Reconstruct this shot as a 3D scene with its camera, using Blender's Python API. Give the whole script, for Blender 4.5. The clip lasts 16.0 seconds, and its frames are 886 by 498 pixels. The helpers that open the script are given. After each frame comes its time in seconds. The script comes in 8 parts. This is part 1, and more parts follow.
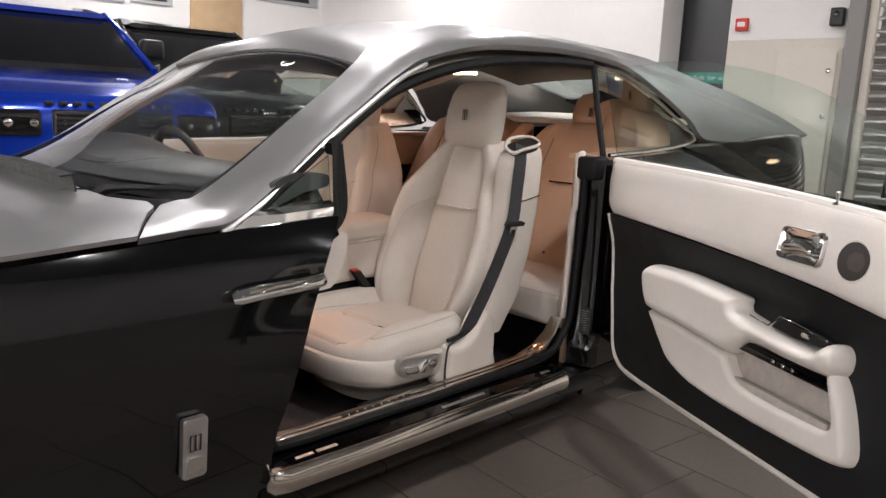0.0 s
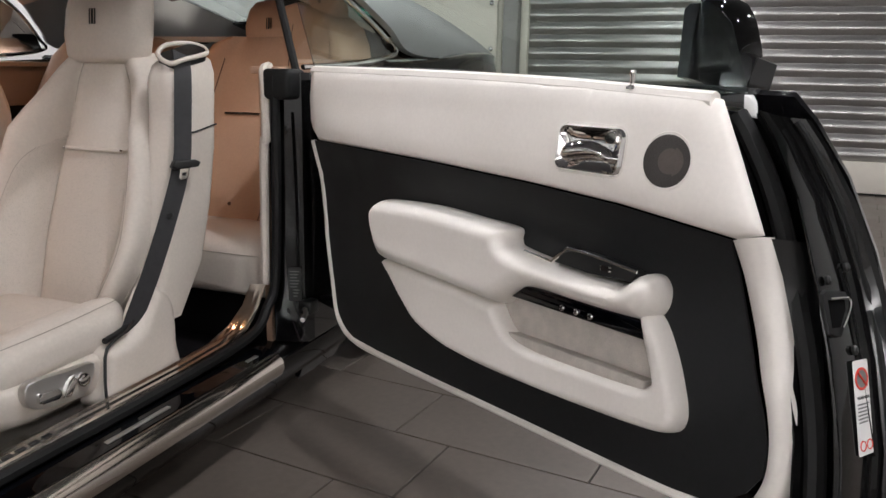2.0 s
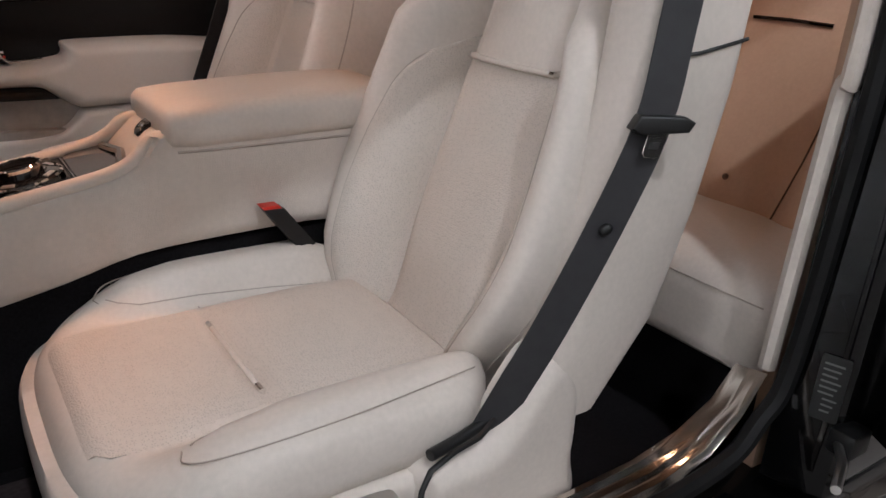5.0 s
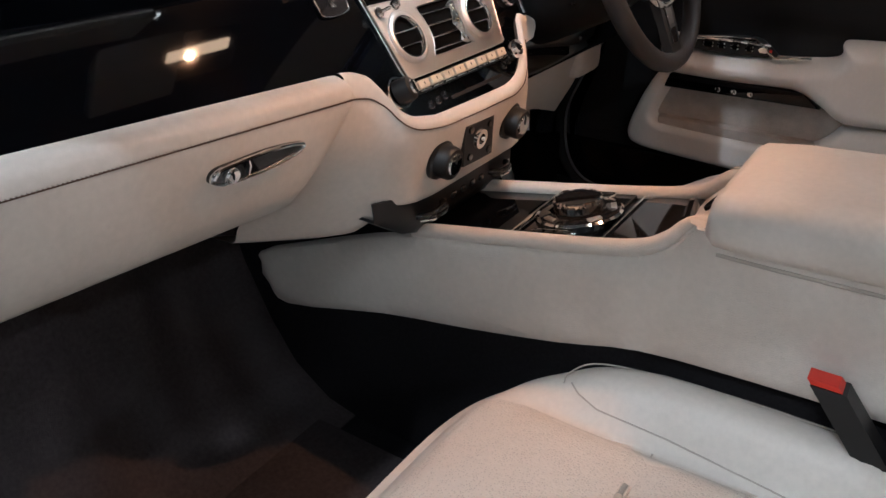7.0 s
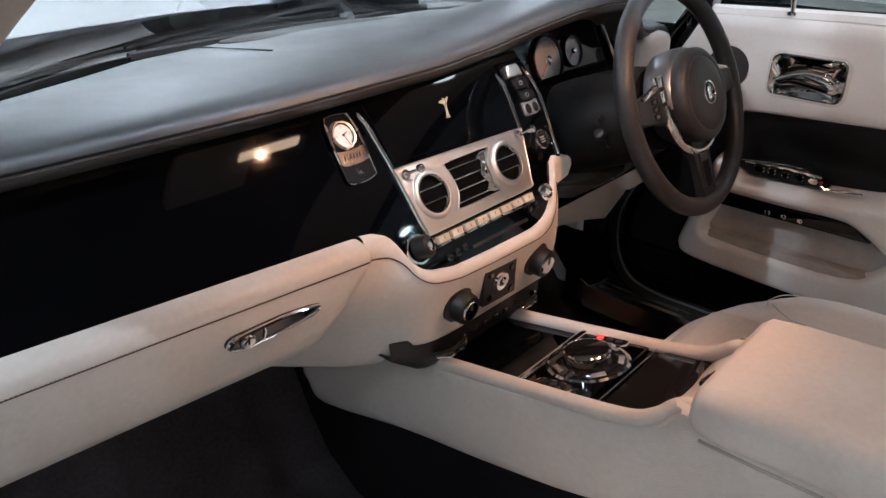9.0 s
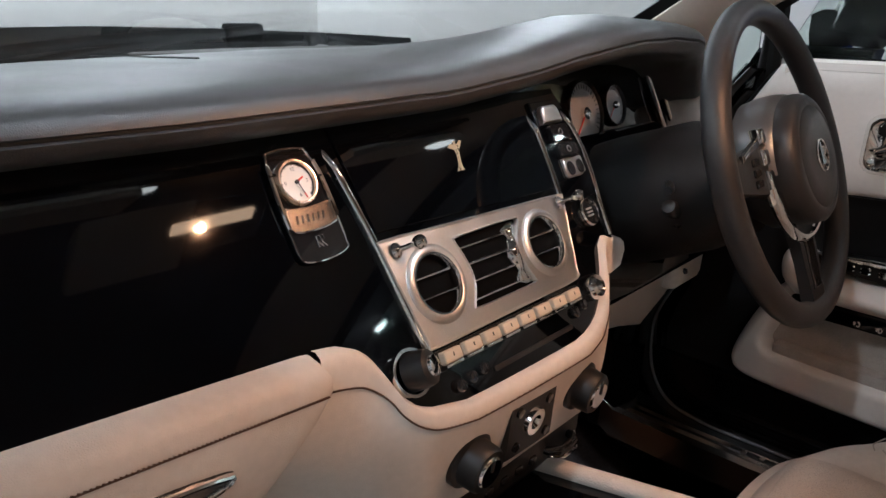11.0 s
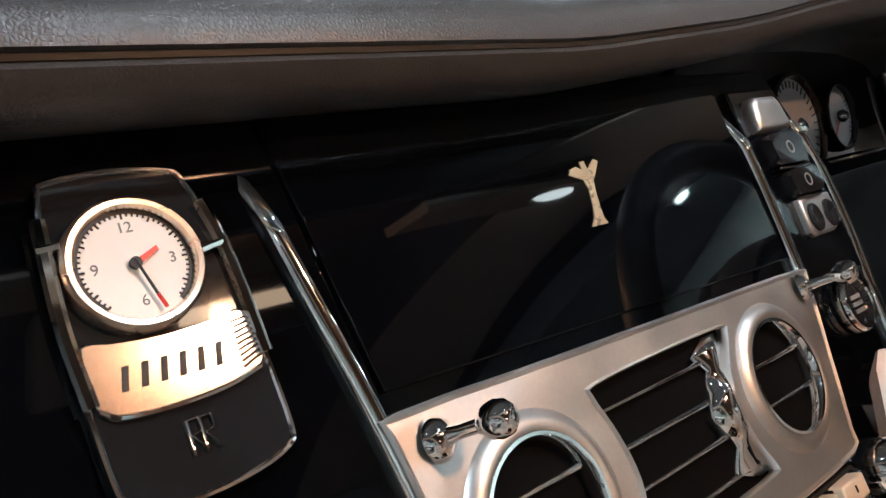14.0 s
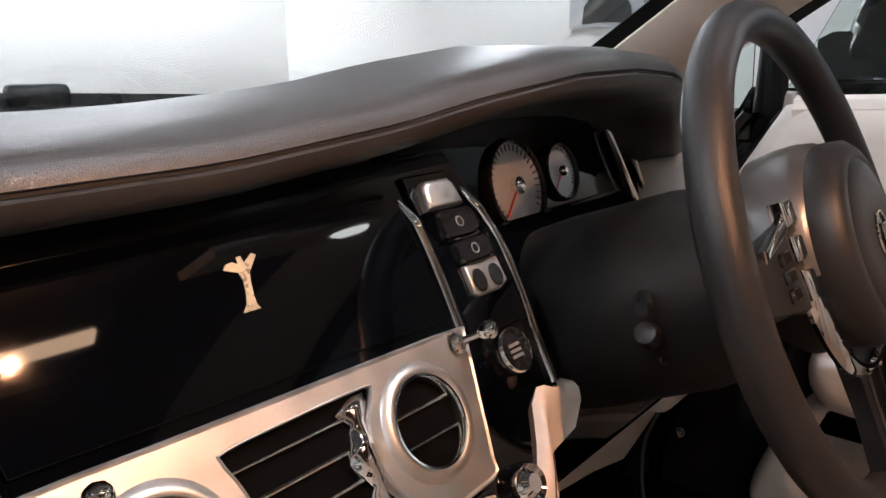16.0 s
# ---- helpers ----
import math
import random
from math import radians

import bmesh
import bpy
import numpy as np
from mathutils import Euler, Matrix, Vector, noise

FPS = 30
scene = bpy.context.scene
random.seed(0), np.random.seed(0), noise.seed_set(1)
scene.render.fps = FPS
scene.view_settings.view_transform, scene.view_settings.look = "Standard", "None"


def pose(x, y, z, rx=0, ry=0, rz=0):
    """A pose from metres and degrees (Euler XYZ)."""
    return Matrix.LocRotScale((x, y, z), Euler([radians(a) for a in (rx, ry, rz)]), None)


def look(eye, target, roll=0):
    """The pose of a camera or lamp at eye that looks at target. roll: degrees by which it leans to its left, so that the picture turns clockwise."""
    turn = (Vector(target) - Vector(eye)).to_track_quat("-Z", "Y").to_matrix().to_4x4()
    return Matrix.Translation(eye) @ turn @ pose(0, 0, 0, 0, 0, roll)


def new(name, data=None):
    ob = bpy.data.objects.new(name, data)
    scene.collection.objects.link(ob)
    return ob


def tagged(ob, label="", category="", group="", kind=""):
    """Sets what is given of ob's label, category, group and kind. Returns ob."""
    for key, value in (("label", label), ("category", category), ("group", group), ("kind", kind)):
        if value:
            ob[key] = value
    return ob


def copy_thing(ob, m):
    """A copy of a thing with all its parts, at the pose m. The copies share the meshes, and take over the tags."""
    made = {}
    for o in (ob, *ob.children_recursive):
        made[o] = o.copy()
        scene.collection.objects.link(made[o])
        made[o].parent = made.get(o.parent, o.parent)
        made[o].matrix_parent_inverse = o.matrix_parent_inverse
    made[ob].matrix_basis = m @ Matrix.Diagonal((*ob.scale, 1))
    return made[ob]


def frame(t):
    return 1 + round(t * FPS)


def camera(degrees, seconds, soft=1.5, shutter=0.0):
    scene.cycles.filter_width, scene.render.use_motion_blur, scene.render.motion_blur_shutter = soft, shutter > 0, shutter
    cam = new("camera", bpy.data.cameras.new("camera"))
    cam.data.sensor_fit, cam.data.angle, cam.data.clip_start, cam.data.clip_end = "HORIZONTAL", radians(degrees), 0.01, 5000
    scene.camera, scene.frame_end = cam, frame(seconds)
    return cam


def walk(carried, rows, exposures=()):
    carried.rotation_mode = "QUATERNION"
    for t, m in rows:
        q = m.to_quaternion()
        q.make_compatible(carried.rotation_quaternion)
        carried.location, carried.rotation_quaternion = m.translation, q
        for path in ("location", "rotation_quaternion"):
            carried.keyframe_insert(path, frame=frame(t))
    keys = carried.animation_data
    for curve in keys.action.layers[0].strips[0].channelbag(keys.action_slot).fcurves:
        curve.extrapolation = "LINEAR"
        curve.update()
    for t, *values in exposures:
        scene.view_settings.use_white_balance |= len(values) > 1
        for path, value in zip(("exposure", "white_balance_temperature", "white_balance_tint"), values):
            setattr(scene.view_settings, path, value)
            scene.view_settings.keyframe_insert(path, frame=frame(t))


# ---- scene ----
cam = camera(59.82, 16.0)
PATH = [
    (0.0, pose(-1.015, -1.571, 1.239, 79.30, -2.55, -45.09)),
    (0.5, pose(-0.950, -1.516, 1.211, 79.34, -1.63, -49.44)),
    (1.0, pose(-0.806, -1.407, 1.158, 79.72, -1.30, -55.50)),
    (1.5, pose(-0.629, -1.283, 1.122, 77.68, -0.38, -63.16)),
    (2.0, pose(-0.497, -1.157, 1.080, 76.77, -1.05, -69.10)),
    (2.5, pose(-0.364, -0.994, 1.065, 76.44, -0.59, -75.56)),
    (3.0, pose(-0.240, -0.852, 1.029, 75.66, -0.85, -77.10)),
    (3.5, pose(-0.065, -0.717, 1.029, 74.47, -1.05, -71.89)),
    (4.0, pose(0.100, -0.637, 1.021, 73.93, -2.47, -60.97)),
    (4.5, pose(0.249, -0.534, 0.999, 70.95, -3.78, -48.04)),
    (5.0, pose(0.393, -0.432, 1.006, 68.54, -3.28, -33.88)),
    (5.2, pose(0.438, -0.390, 1.002, 67.12, -3.20, -26.79)),
    (7.3, pose(0.910, 0.024, 1.119, 61.12, -1.64, 38.65)),
    (7.5, pose(0.915, 0.046, 1.143, 61.15, -3.25, 40.20)),
    (8.0, pose(0.949, 0.065, 1.215, 64.33, -1.72, 40.58)),
    (8.5, pose(0.961, 0.054, 1.263, 63.46, -0.42, 40.88)),
    (8.7, pose(0.962, 0.052, 1.272, 63.51, -0.32, 41.18)),
    (10.8, pose(0.748, 0.260, 1.142, 68.55, -2.62, 42.03)),
    (11.0, pose(0.698, 0.307, 1.115, 70.70, -2.88, 40.55)),
    (11.5, pose(0.626, 0.393, 1.074, 73.65, -3.07, 36.99)),
    (12.0, pose(0.577, 0.467, 1.046, 75.83, -2.58, 37.99)),
    (12.5, pose(0.496, 0.512, 1.013, 76.63, -0.93, 42.44)),
    (13.0, pose(0.450, 0.541, 0.995, 75.66, -0.40, 45.25)),
    (13.5, pose(0.425, 0.581, 1.004, 74.38, 0.04, 48.03)),
    (14.0, pose(0.443, 0.612, 1.017, 75.17, 0.29, 48.55)),
    (14.5, pose(0.483, 0.637, 1.027, 75.43, 1.11, 47.13)),
    (15.0, pose(0.515, 0.651, 1.039, 74.94, 0.32, 44.42)),
    (15.5, pose(0.534, 0.653, 1.046, 75.42, 1.03, 43.47)),
    (16.0, pose(0.559, 0.645, 1.071, 75.79, -0.25, 38.88)),
]
EXPOSURES = [(0.0, -0.1, 6500, 10), (1.5, -0.12, 6400, 8), (2.5, -0.12, 6200, 8), (3.5, -0.1, 6300, 8), (4.5, -0.22, 6000, 8), (5.0, -0.16, 5950, 8), (7.5, -0.03, 5350, 0), (8.5, 0.0, 5350, 2), (11.0, -0.42, 5600, 2), (11.5, -0.4, 5750, 4), (12.5, -0.5, 5500, 0), (13.5, -0.32, 5300, -5), (14.5, -0.2, 5550, 0), (15.2, -0.24, 5600, 2), (16.0, -0.14, 5900, 6)]
walk(cam, PATH, EXPOSURES)
DOWN_W = 58.0
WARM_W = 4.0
DASH_WARM_W = 17.0
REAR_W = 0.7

# ---- world and light ----
world = bpy.data.worlds.new("showroom_world")
scene.world = world
world.use_nodes = True
world.node_tree.nodes["Background"].inputs[0].default_value = (0.8, 0.85, 0.9, 1)
world.node_tree.nodes["Background"].inputs[1].default_value = 0.02


def lamp(name, x, y, z, size, watts, col=(1, 0.965, 0.975), shape="DISK", aim=None):
    d = bpy.data.lights.new(name, "AREA")
    d.shape, d.size, d.energy, d.color = shape, size, watts, col
    o = new(name, d)
    o.matrix_world = look((x, y, z), aim or (x, y + 0.001, 0))
    return o


# ---- materials ----
def mat(name, col, rough=0.5, metal=0.0, coat=0.0, var=0.08, scale=9.0, bump=0.0, bscale=300.0, grain="noise", rvar=0.08, spec=0.5, trans=0.0, ior=1.45):
    m = bpy.data.materials.new(name)
    m.use_nodes = True
    nt = m.node_tree
    b = nt.nodes["Principled BSDF"]
    tc = nt.nodes.new("ShaderNodeTexCoord")
    n1 = nt.nodes.new("ShaderNodeTexNoise")
    n1.inputs["Scale"].default_value, n1.inputs["Detail"].default_value = scale, 5
    n2 = nt.nodes.new("ShaderNodeTexNoise")
    n2.inputs["Scale"].default_value, n2.inputs["Detail"].default_value = scale * 14, 3
    add = nt.nodes.new("ShaderNodeMath")
    add.operation = "ADD"
    ramp = nt.nodes.new("ShaderNodeMapRange")
    ramp.inputs[1].default_value, ramp.inputs[2].default_value = 0.6, 1.4
    ramp.inputs[3].default_value, ramp.inputs[4].default_value = 1 - var, 1 + var
    mul = nt.nodes.new("ShaderNodeVectorMath")
    mul.operation = "SCALE"
    mul.inputs[0].default_value = col
    for n in (n1, n2):
        nt.links.new(tc.outputs["Object"], n.inputs["Vector"])
    nt.links.new(n1.outputs[0], add.inputs[0])
    nt.links.new(n2.outputs[0], add.inputs[1])
    nt.links.new(add.outputs[0], ramp.inputs[0])
    nt.links.new(ramp.outputs[0], mul.inputs[3])
    nt.links.new(mul.outputs[0], b.inputs["Base Color"])
    rr = nt.nodes.new("ShaderNodeMapRange")
    rr.inputs[1].default_value, rr.inputs[2].default_value = 0.3, 0.7
    rr.inputs[3].default_value, rr.inputs[4].default_value = max(0.0, rough * (1 - rvar * 2)), min(1.0, rough * (1 + rvar * 2))
    nt.links.new(n1.outputs[0], rr.inputs[0])
    nt.links.new(rr.outputs[0], b.inputs["Roughness"])
    b.inputs["Metallic"].default_value = metal
    b.inputs["Coat Weight"].default_value = coat
    b.inputs["Coat Roughness"].default_value = 0.03
    b.inputs["Specular IOR Level"].default_value = spec
    b.inputs["Transmission Weight"].default_value = trans
    b.inputs["IOR"].default_value = ior
    if bump:
        if grain == "leather":
            g = nt.nodes.new("ShaderNodeTexVoronoi")
            g.feature = "DISTANCE_TO_EDGE"
        elif grain == "dots":
            g = nt.nodes.new("ShaderNodeTexVoronoi")
            g.inputs["Randomness"].default_value = 0.75
        else:
            g = nt.nodes.new("ShaderNodeTexNoise")
            g.inputs["Detail"].default_value = 4
        g.inputs["Scale"].default_value = bscale
        nt.links.new(tc.outputs["Object"], g.inputs["Vector"])
        if grain == "dots":
            # pierced holes read darker than the surface round them
            hole = nt.nodes.new("ShaderNodeMapRange")
            hole.inputs[1].default_value, hole.inputs[2].default_value = 0.16, 0.34
            hole.inputs[3].default_value, hole.inputs[4].default_value = 0.72, 1.0
            pierce = nt.nodes.new("ShaderNodeVectorMath")
            pierce.operation = "SCALE"
            nt.links.new(g.outputs[0], hole.inputs[0])
            nt.links.new(mul.outputs[0], pierce.inputs[0])
            nt.links.new(hole.outputs[0], pierce.inputs[3])
            nt.links.new(pierce.outputs[0], b.inputs["Base Color"])
        bp = nt.nodes.new("ShaderNodeBump")
        bp.inputs["Strength"].default_value, bp.inputs["Distance"].default_value = bump, 0.001
        nt.links.new(g.outputs[0], bp.inputs["Height"])
        nt.links.new(bp.outputs[0], b.inputs["Normal"])
    return m


def glow(name, col, strength):
    m = bpy.data.materials.new(name)
    m.use_nodes = True
    b = m.node_tree.nodes["Principled BSDF"]
    b.inputs["Base Color"].default_value = (*col, 1)
    b.inputs["Emission Color"].default_value = (*col, 1)
    b.inputs["Emission Strength"].default_value = strength
    return m


CREAM = mat("cream_leather", (0.66, 0.595, 0.53), 0.40, var=0.07, bump=0.3, bscale=560, grain="leather")
PERF = mat("perforated_leather", (0.63, 0.565, 0.50), 0.5, var=0.05, bump=0.6, bscale=330, grain="dots")
CREAMD = mat("cream_door_leather", (0.76, 0.715, 0.665), 0.45, var=0.04, bump=0.18, bscale=620, grain="leather")
TAN = mat("tan_leather", (0.50, 0.325, 0.225), 0.5, var=0.07, bump=0.28, bscale=620, grain="leather")
BLKLEATHER = mat("black_leather", (0.009, 0.009, 0.0095), 0.5, spec=0.28, var=0.2, bump=0.25, bscale=650, grain="leather")
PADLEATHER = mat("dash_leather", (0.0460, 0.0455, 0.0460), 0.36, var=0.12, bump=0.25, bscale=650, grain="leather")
WHEELLEATHER = mat("wheel_leather", (0.018, 0.017, 0.017), 0.42, var=0.2, bump=0.2, bscale=700, grain="leather")
# felt coloured darker, to give the shallow map pocket a recess's shade
FELT = mat("shaded_pocket_felt", (0.44, 0.40, 0.36), 0.95, var=0.18, scale=40, bump=0.6, bscale=400, spec=0.1)
SHROUD = mat("column_plastic", (0.007, 0.0068, 0.0068), 0.55, spec=0.25, var=0.2, scale=30, bump=0.08, bscale=900)
STITCH = mat("stitching", (0.10, 0.055, 0.035), 0.7, var=0.2, scale=80)
SEAM = mat("leather_seam", (0.44, 0.385, 0.33), 0.75, var=0.15, scale=60)
PIANO = mat("piano_black_veneer", (0.0011, 0.0014, 0.0021), 0.03, var=0.2, scale=60, spec=0.5)
# matt black that stands in for the shade inside shallow openings
VOID = mat("cavity_shade", (0.003, 0.003, 0.003), 0.9, var=0.2, spec=0.05)
PAINTBLK = mat("black_car_paint", (0.004, 0.004, 0.0045), 0.10, coat=0.65, spec=0.35, var=0.15, scale=40)
SHUTBLK = mat("black_shut_paint", (0.003, 0.003, 0.003), 0.07, coat=0.3, spec=0.3, var=0.3, scale=25)
SILVER = mat("silver_metallic_paint", (0.50, 0.495, 0.495), 0.36, metal=0.8, coat=0.35, var=0.04, scale=20)
CHROME = mat("chrome", (0.86, 0.85, 0.83), 0.06, metal=1.0, var=0.04, scale=20)
BRUSHED = mat("satin_aluminium", (0.66, 0.65, 0.63), 0.40, metal=1.0, var=0.06, scale=40)
CHAMPAGNE = mat("champagne_satin_metal", (0.74, 0.62, 0.50), 0.28, metal=1.0, var=0.05, scale=40)
KICK = mat("polished_steel_plate", (0.74, 0.68, 0.62), 0.16, metal=1.0, var=0.08, scale=15)
CREAMC = mat("grained_console_leather", (0.66, 0.595, 0.53), 0.5, var=0.06, bump=1.0, bscale=330, grain="leather")
# grey chosen to limit the light that the unseen wall throws back
WALLG = mat("unseen_wall_grey", (0.5, 0.49, 0.475), 0.75, var=0.05, scale=1.2)
COLLAR = mat("satin_grey_collar", (0.16, 0.16, 0.162), 0.34, metal=0.7, var=0.05, scale=40)
SILLBLK = mat("sill_black_plastic", (0.0025, 0.0025, 0.0025), 0.08, spec=0.3, var=0.2, scale=30)
CONE = mat("speaker_cone", (0.075, 0.06, 0.052), 0.6, var=0.1, bump=0.5, bscale=420, grain="dots")
RUBBER = mat("black_rubber", (0.007, 0.007, 0.007), 0.6, spec=0.3, var=0.2, scale=30, bump=0.1)
PLASTIC = mat("black_plastic", (0.011, 0.011, 0.011), 0.4, var=0.2, scale=30, bump=0.08, bscale=900)
CARPET = mat("black_carpet", (0.011, 0.010, 0.011), 0.95, var=0.45, scale=14, bump=1.0, bscale=900, spec=0.1)
LAMBSWOOL = mat("dark_footwell_trim", (0.05, 0.041, 0.041), 0.9, var=0.4, scale=10, bump=0.6, bscale=500, spec=0.1)
WEB = mat("seat_belt_webbing", (0.03, 0.029, 0.031), 0.7, var=0.12, scale=60, bump=0.5, bscale=900)
GREY = mat("grey_plastic", (0.10, 0.10, 0.10), 0.45, var=0.1, scale=40)
RED = mat("red_button", (0.60, 0.035, 0.02), 0.4, var=0.08, scale=60)
DIAL = mat("clock_dial", (0.80, 0.76, 0.70), 0.5, var=0.02)
INK = mat("dark_print", (0.015, 0.015, 0.015), 0.5, var=0.05)
IVORY = mat("ivory_key", (0.62, 0.52, 0.40), 0.3, var=0.05)
GOLD = mat("champagne_inlay", (0.62, 0.50, 0.33), 0.3, metal=0.7, var=0.1, scale=200)
PAPER = mat("white_label", (0.72, 0.71, 0.69), 0.55, var=0.03)
GREYPRINT = mat("grey_print", (0.16, 0.16, 0.155), 0.6, var=0.05)
SMOKE = mat("smoked_glass", (0.012, 0.012, 0.013), 0.04, coat=0.6, var=0.1)
MESHBLK = mat("speaker_mesh", (0.03, 0.025, 0.022), 0.55, var=0.1, bump=0.9, bscale=420, grain="dots")
HEADLINER = mat("cream_headlining", (0.68, 0.60, 0.52), 0.85, var=0.05, bump=0.2, bscale=500)
# tan cloth coloured far darker, so the veneer reflects an unlit roof
ROOFLINER = mat("darkened_headlining", (0.09, 0.066, 0.052), 0.9, var=0.08, bump=0.2, bscale=500, spec=0.1)
GLASSM = mat("clear_glass", (0.77, 0.80, 0.79), 0.0, trans=1.0, var=0.0, rvar=0)
TINT = mat("green_tinted_glass", (0.80, 0.90, 0.855), 0.0, trans=1.0, var=0.0, rvar=0)
MIRROR = mat("mirror_glass", (0.85, 0.86, 0.87), 0.02, metal=1.0, var=0.0)
WALLP = mat("white_wall_paint", (0.80, 0.785, 0.765), 0.75, var=0.025, scale=1.2, bump=0.12, bscale=160)
WALLC = mat("cream_wall_paint", (0.63, 0.59, 0.52), 0.7, var=0.03, scale=1.5, bump=0.12, bscale=160)
CEILP = mat("grey_ceiling_paint", (0.14, 0.14, 0.143), 0.8, var=0.02, scale=1.0)
TILE = mat("grey_floor_tile", (0.130, 0.109, 0.092), 0.36, var=0.16, scale=3.0, bump=0.12, bscale=120)
GROUT = mat("dark_grout", (0.04, 0.037, 0.034), 0.9, var=0.2, scale=20)
STEEL = mat("galvanised_slat", (0.36, 0.35, 0.335), 0.33, metal=0.85, var=0.12, scale=4)
POST = mat("grey_painted_post", (0.24, 0.23, 0.22), 0.55, var=0.08, scale=5)
DARKDOOR = mat("dark_grey_door_paint", (0.045, 0.046, 0.05), 0.4, var=0.1, scale=4)
GREEN = mat("green_sign", (0.02, 0.26, 0.20), 0.4, var=0.04)
WOOD = mat("oak_panel", (0.47, 0.32, 0.18), 0.5, var=0.15, scale=5)
BLUE = mat("blue_metallic_paint", (0.008, 0.05, 0.50), 0.18, metal=0.35, coat=1.0, var=0.06, scale=90)
DARKPAINT = mat("dark_metallic_paint", (0.012, 0.012, 0.014), 0.15, coat=1.0, var=0.1, scale=60)
PHOTO = mat("grey_photo_print", (0.42, 0.42, 0.43), 0.4, var=0.1, scale=3)
GEARGLOW = glow("red_indicator", (1.0, 0.03, 0.02), 3.0)
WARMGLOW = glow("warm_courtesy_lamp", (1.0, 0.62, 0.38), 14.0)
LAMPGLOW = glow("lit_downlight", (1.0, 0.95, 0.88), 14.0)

GLOSSY = (PIANO, SMOKE, CHROME, BRUSHED, KICK, PAINTBLK, SHUTBLK, MIRROR, PLASTIC, PAPER, PHOTO)


from mathutils.geometry import delaunay_2d_cdt


# ---- mesh helpers ----
def cr(pts, n=6, closed=False):
    """A smooth curve through the points."""
    p = [Vector(q) if len(q) == 3 else Vector((q[0], q[1], 0)) for q in pts]
    k, out = len(p), []
    last = k if closed else k - 1
    for i in range(last):
        a = p[(i - 1) % k] if closed or i else p[0] * 2 - p[1]
        b, c = p[i], p[(i + 1) % k]
        d = p[(i + 2) % k] if closed or i + 2 < k else p[-1] * 2 - p[-2]
        for j in range(n):
            s = j / n
            out.append(0.5 * ((2 * b) + (c - a) * s + (2 * a - 5 * b + 4 * c - d) * s * s + (3 * b - a - 3 * c + d) * s ** 3))
    if not closed:
        out.append(p[-1])
    return [tuple(v) if len(pts[0]) == 3 else (v.x, v.y) for v in out]


def lerp_at(table, x):
    """Value at x of a table of (x, value), straight between its rows."""
    for (x0, v0), (x1, v1) in zip(table, table[1:]):
        if x <= x1 or (x1, v1) == table[-1]:
            s = (x - x0) / (x1 - x0)
            return v0 + (v1 - v0) * min(1.0, max(0.0, s))
    return table[-1][1]


def loft(rings, closed=True, cap=True, bm=None):
    bm = bm or bmesh.new()
    vs = [[bm.verts.new(p) for p in r] for r in rings]
    for a, b in zip(vs, vs[1:]):
        m = len(a)
        for i in range(m if closed else m - 1):
            q = (a[i], a[(i + 1) % m], b[(i + 1) % m], b[i])
            if len(set(q)) == 4:
                bm.faces.new(q)
    if cap and closed:
        bm.faces.new(vs[0][::-1])
        bm.faces.new(vs[-1])
    return bm


def sheet(rows, thick=0.006):
    """A panel through a grid of points, with thickness."""
    bm = loft(rows, closed=False, cap=False)
    bm.normal_update()
    if thick:
        bmesh.ops.solidify(bm, geom=bm.faces[:], thickness=thick)
    return bm


def tube(path, r, n=8, closed=False, bm=None, flat=1.0):
    path = [Vector(p) for p in path]
    rings, up = [], None
    k = len(path)
    for i, p in enumerate(path):
        t = (path[(i + 1) % k] - path[i - 1]) if closed else (path[min(i + 1, k - 1)] - path[max(i - 1, 0)])
        t.normalize()
        if up is None:
            up = t.orthogonal().normalized()
        up = (up - t * up.dot(t)).normalized()
        side = t.cross(up)
        rad = r[i] if isinstance(r, (list, tuple)) else r
        rings.append([p + (up * math.cos(a) + side * math.sin(a) * flat) * rad for a in (2 * math.pi * j / n for j in range(n))])
    if closed:
        rings.append(rings[0])
        bm2 = bmesh.new() if bm is None else bm
        vs = [[bm2.verts.new(q) for q in rg] for rg in rings[:-1]]
        for i in range(k):
            a, b = vs[i], vs[(i + 1) % k]
            for j in range(n):
                bm2.faces.new((a[j], a[(j + 1) % n], b[(j + 1) % n], b[j]))
        return bm2
    return loft(rings, bm=bm)


def rbox(lo, hi, r=0.004, seg=2, m=None, bm=None):
    b = bmesh.new()
    bmesh.ops.create_cube(b, size=1)
    for v in b.verts:
        v.co = Vector([(lo[i] + hi[i]) / 2 + v.co[i] * (hi[i] - lo[i]) for i in range(3)])
    if r:
        bmesh.ops.bevel(b, geom=b.edges[:], offset=r, segments=seg, profile=0.5, affect="EDGES", clamp_overlap=True)
    if m:
        b.transform(m)
    return merge(bm, b)


def merge(bm, b):
    if bm is None:
        return b
    me = bpy.data.meshes.new("scratch")
    b.to_mesh(me)
    bm.from_mesh(me)
    b.free()
    bpy.data.meshes.remove(me)
    return bm


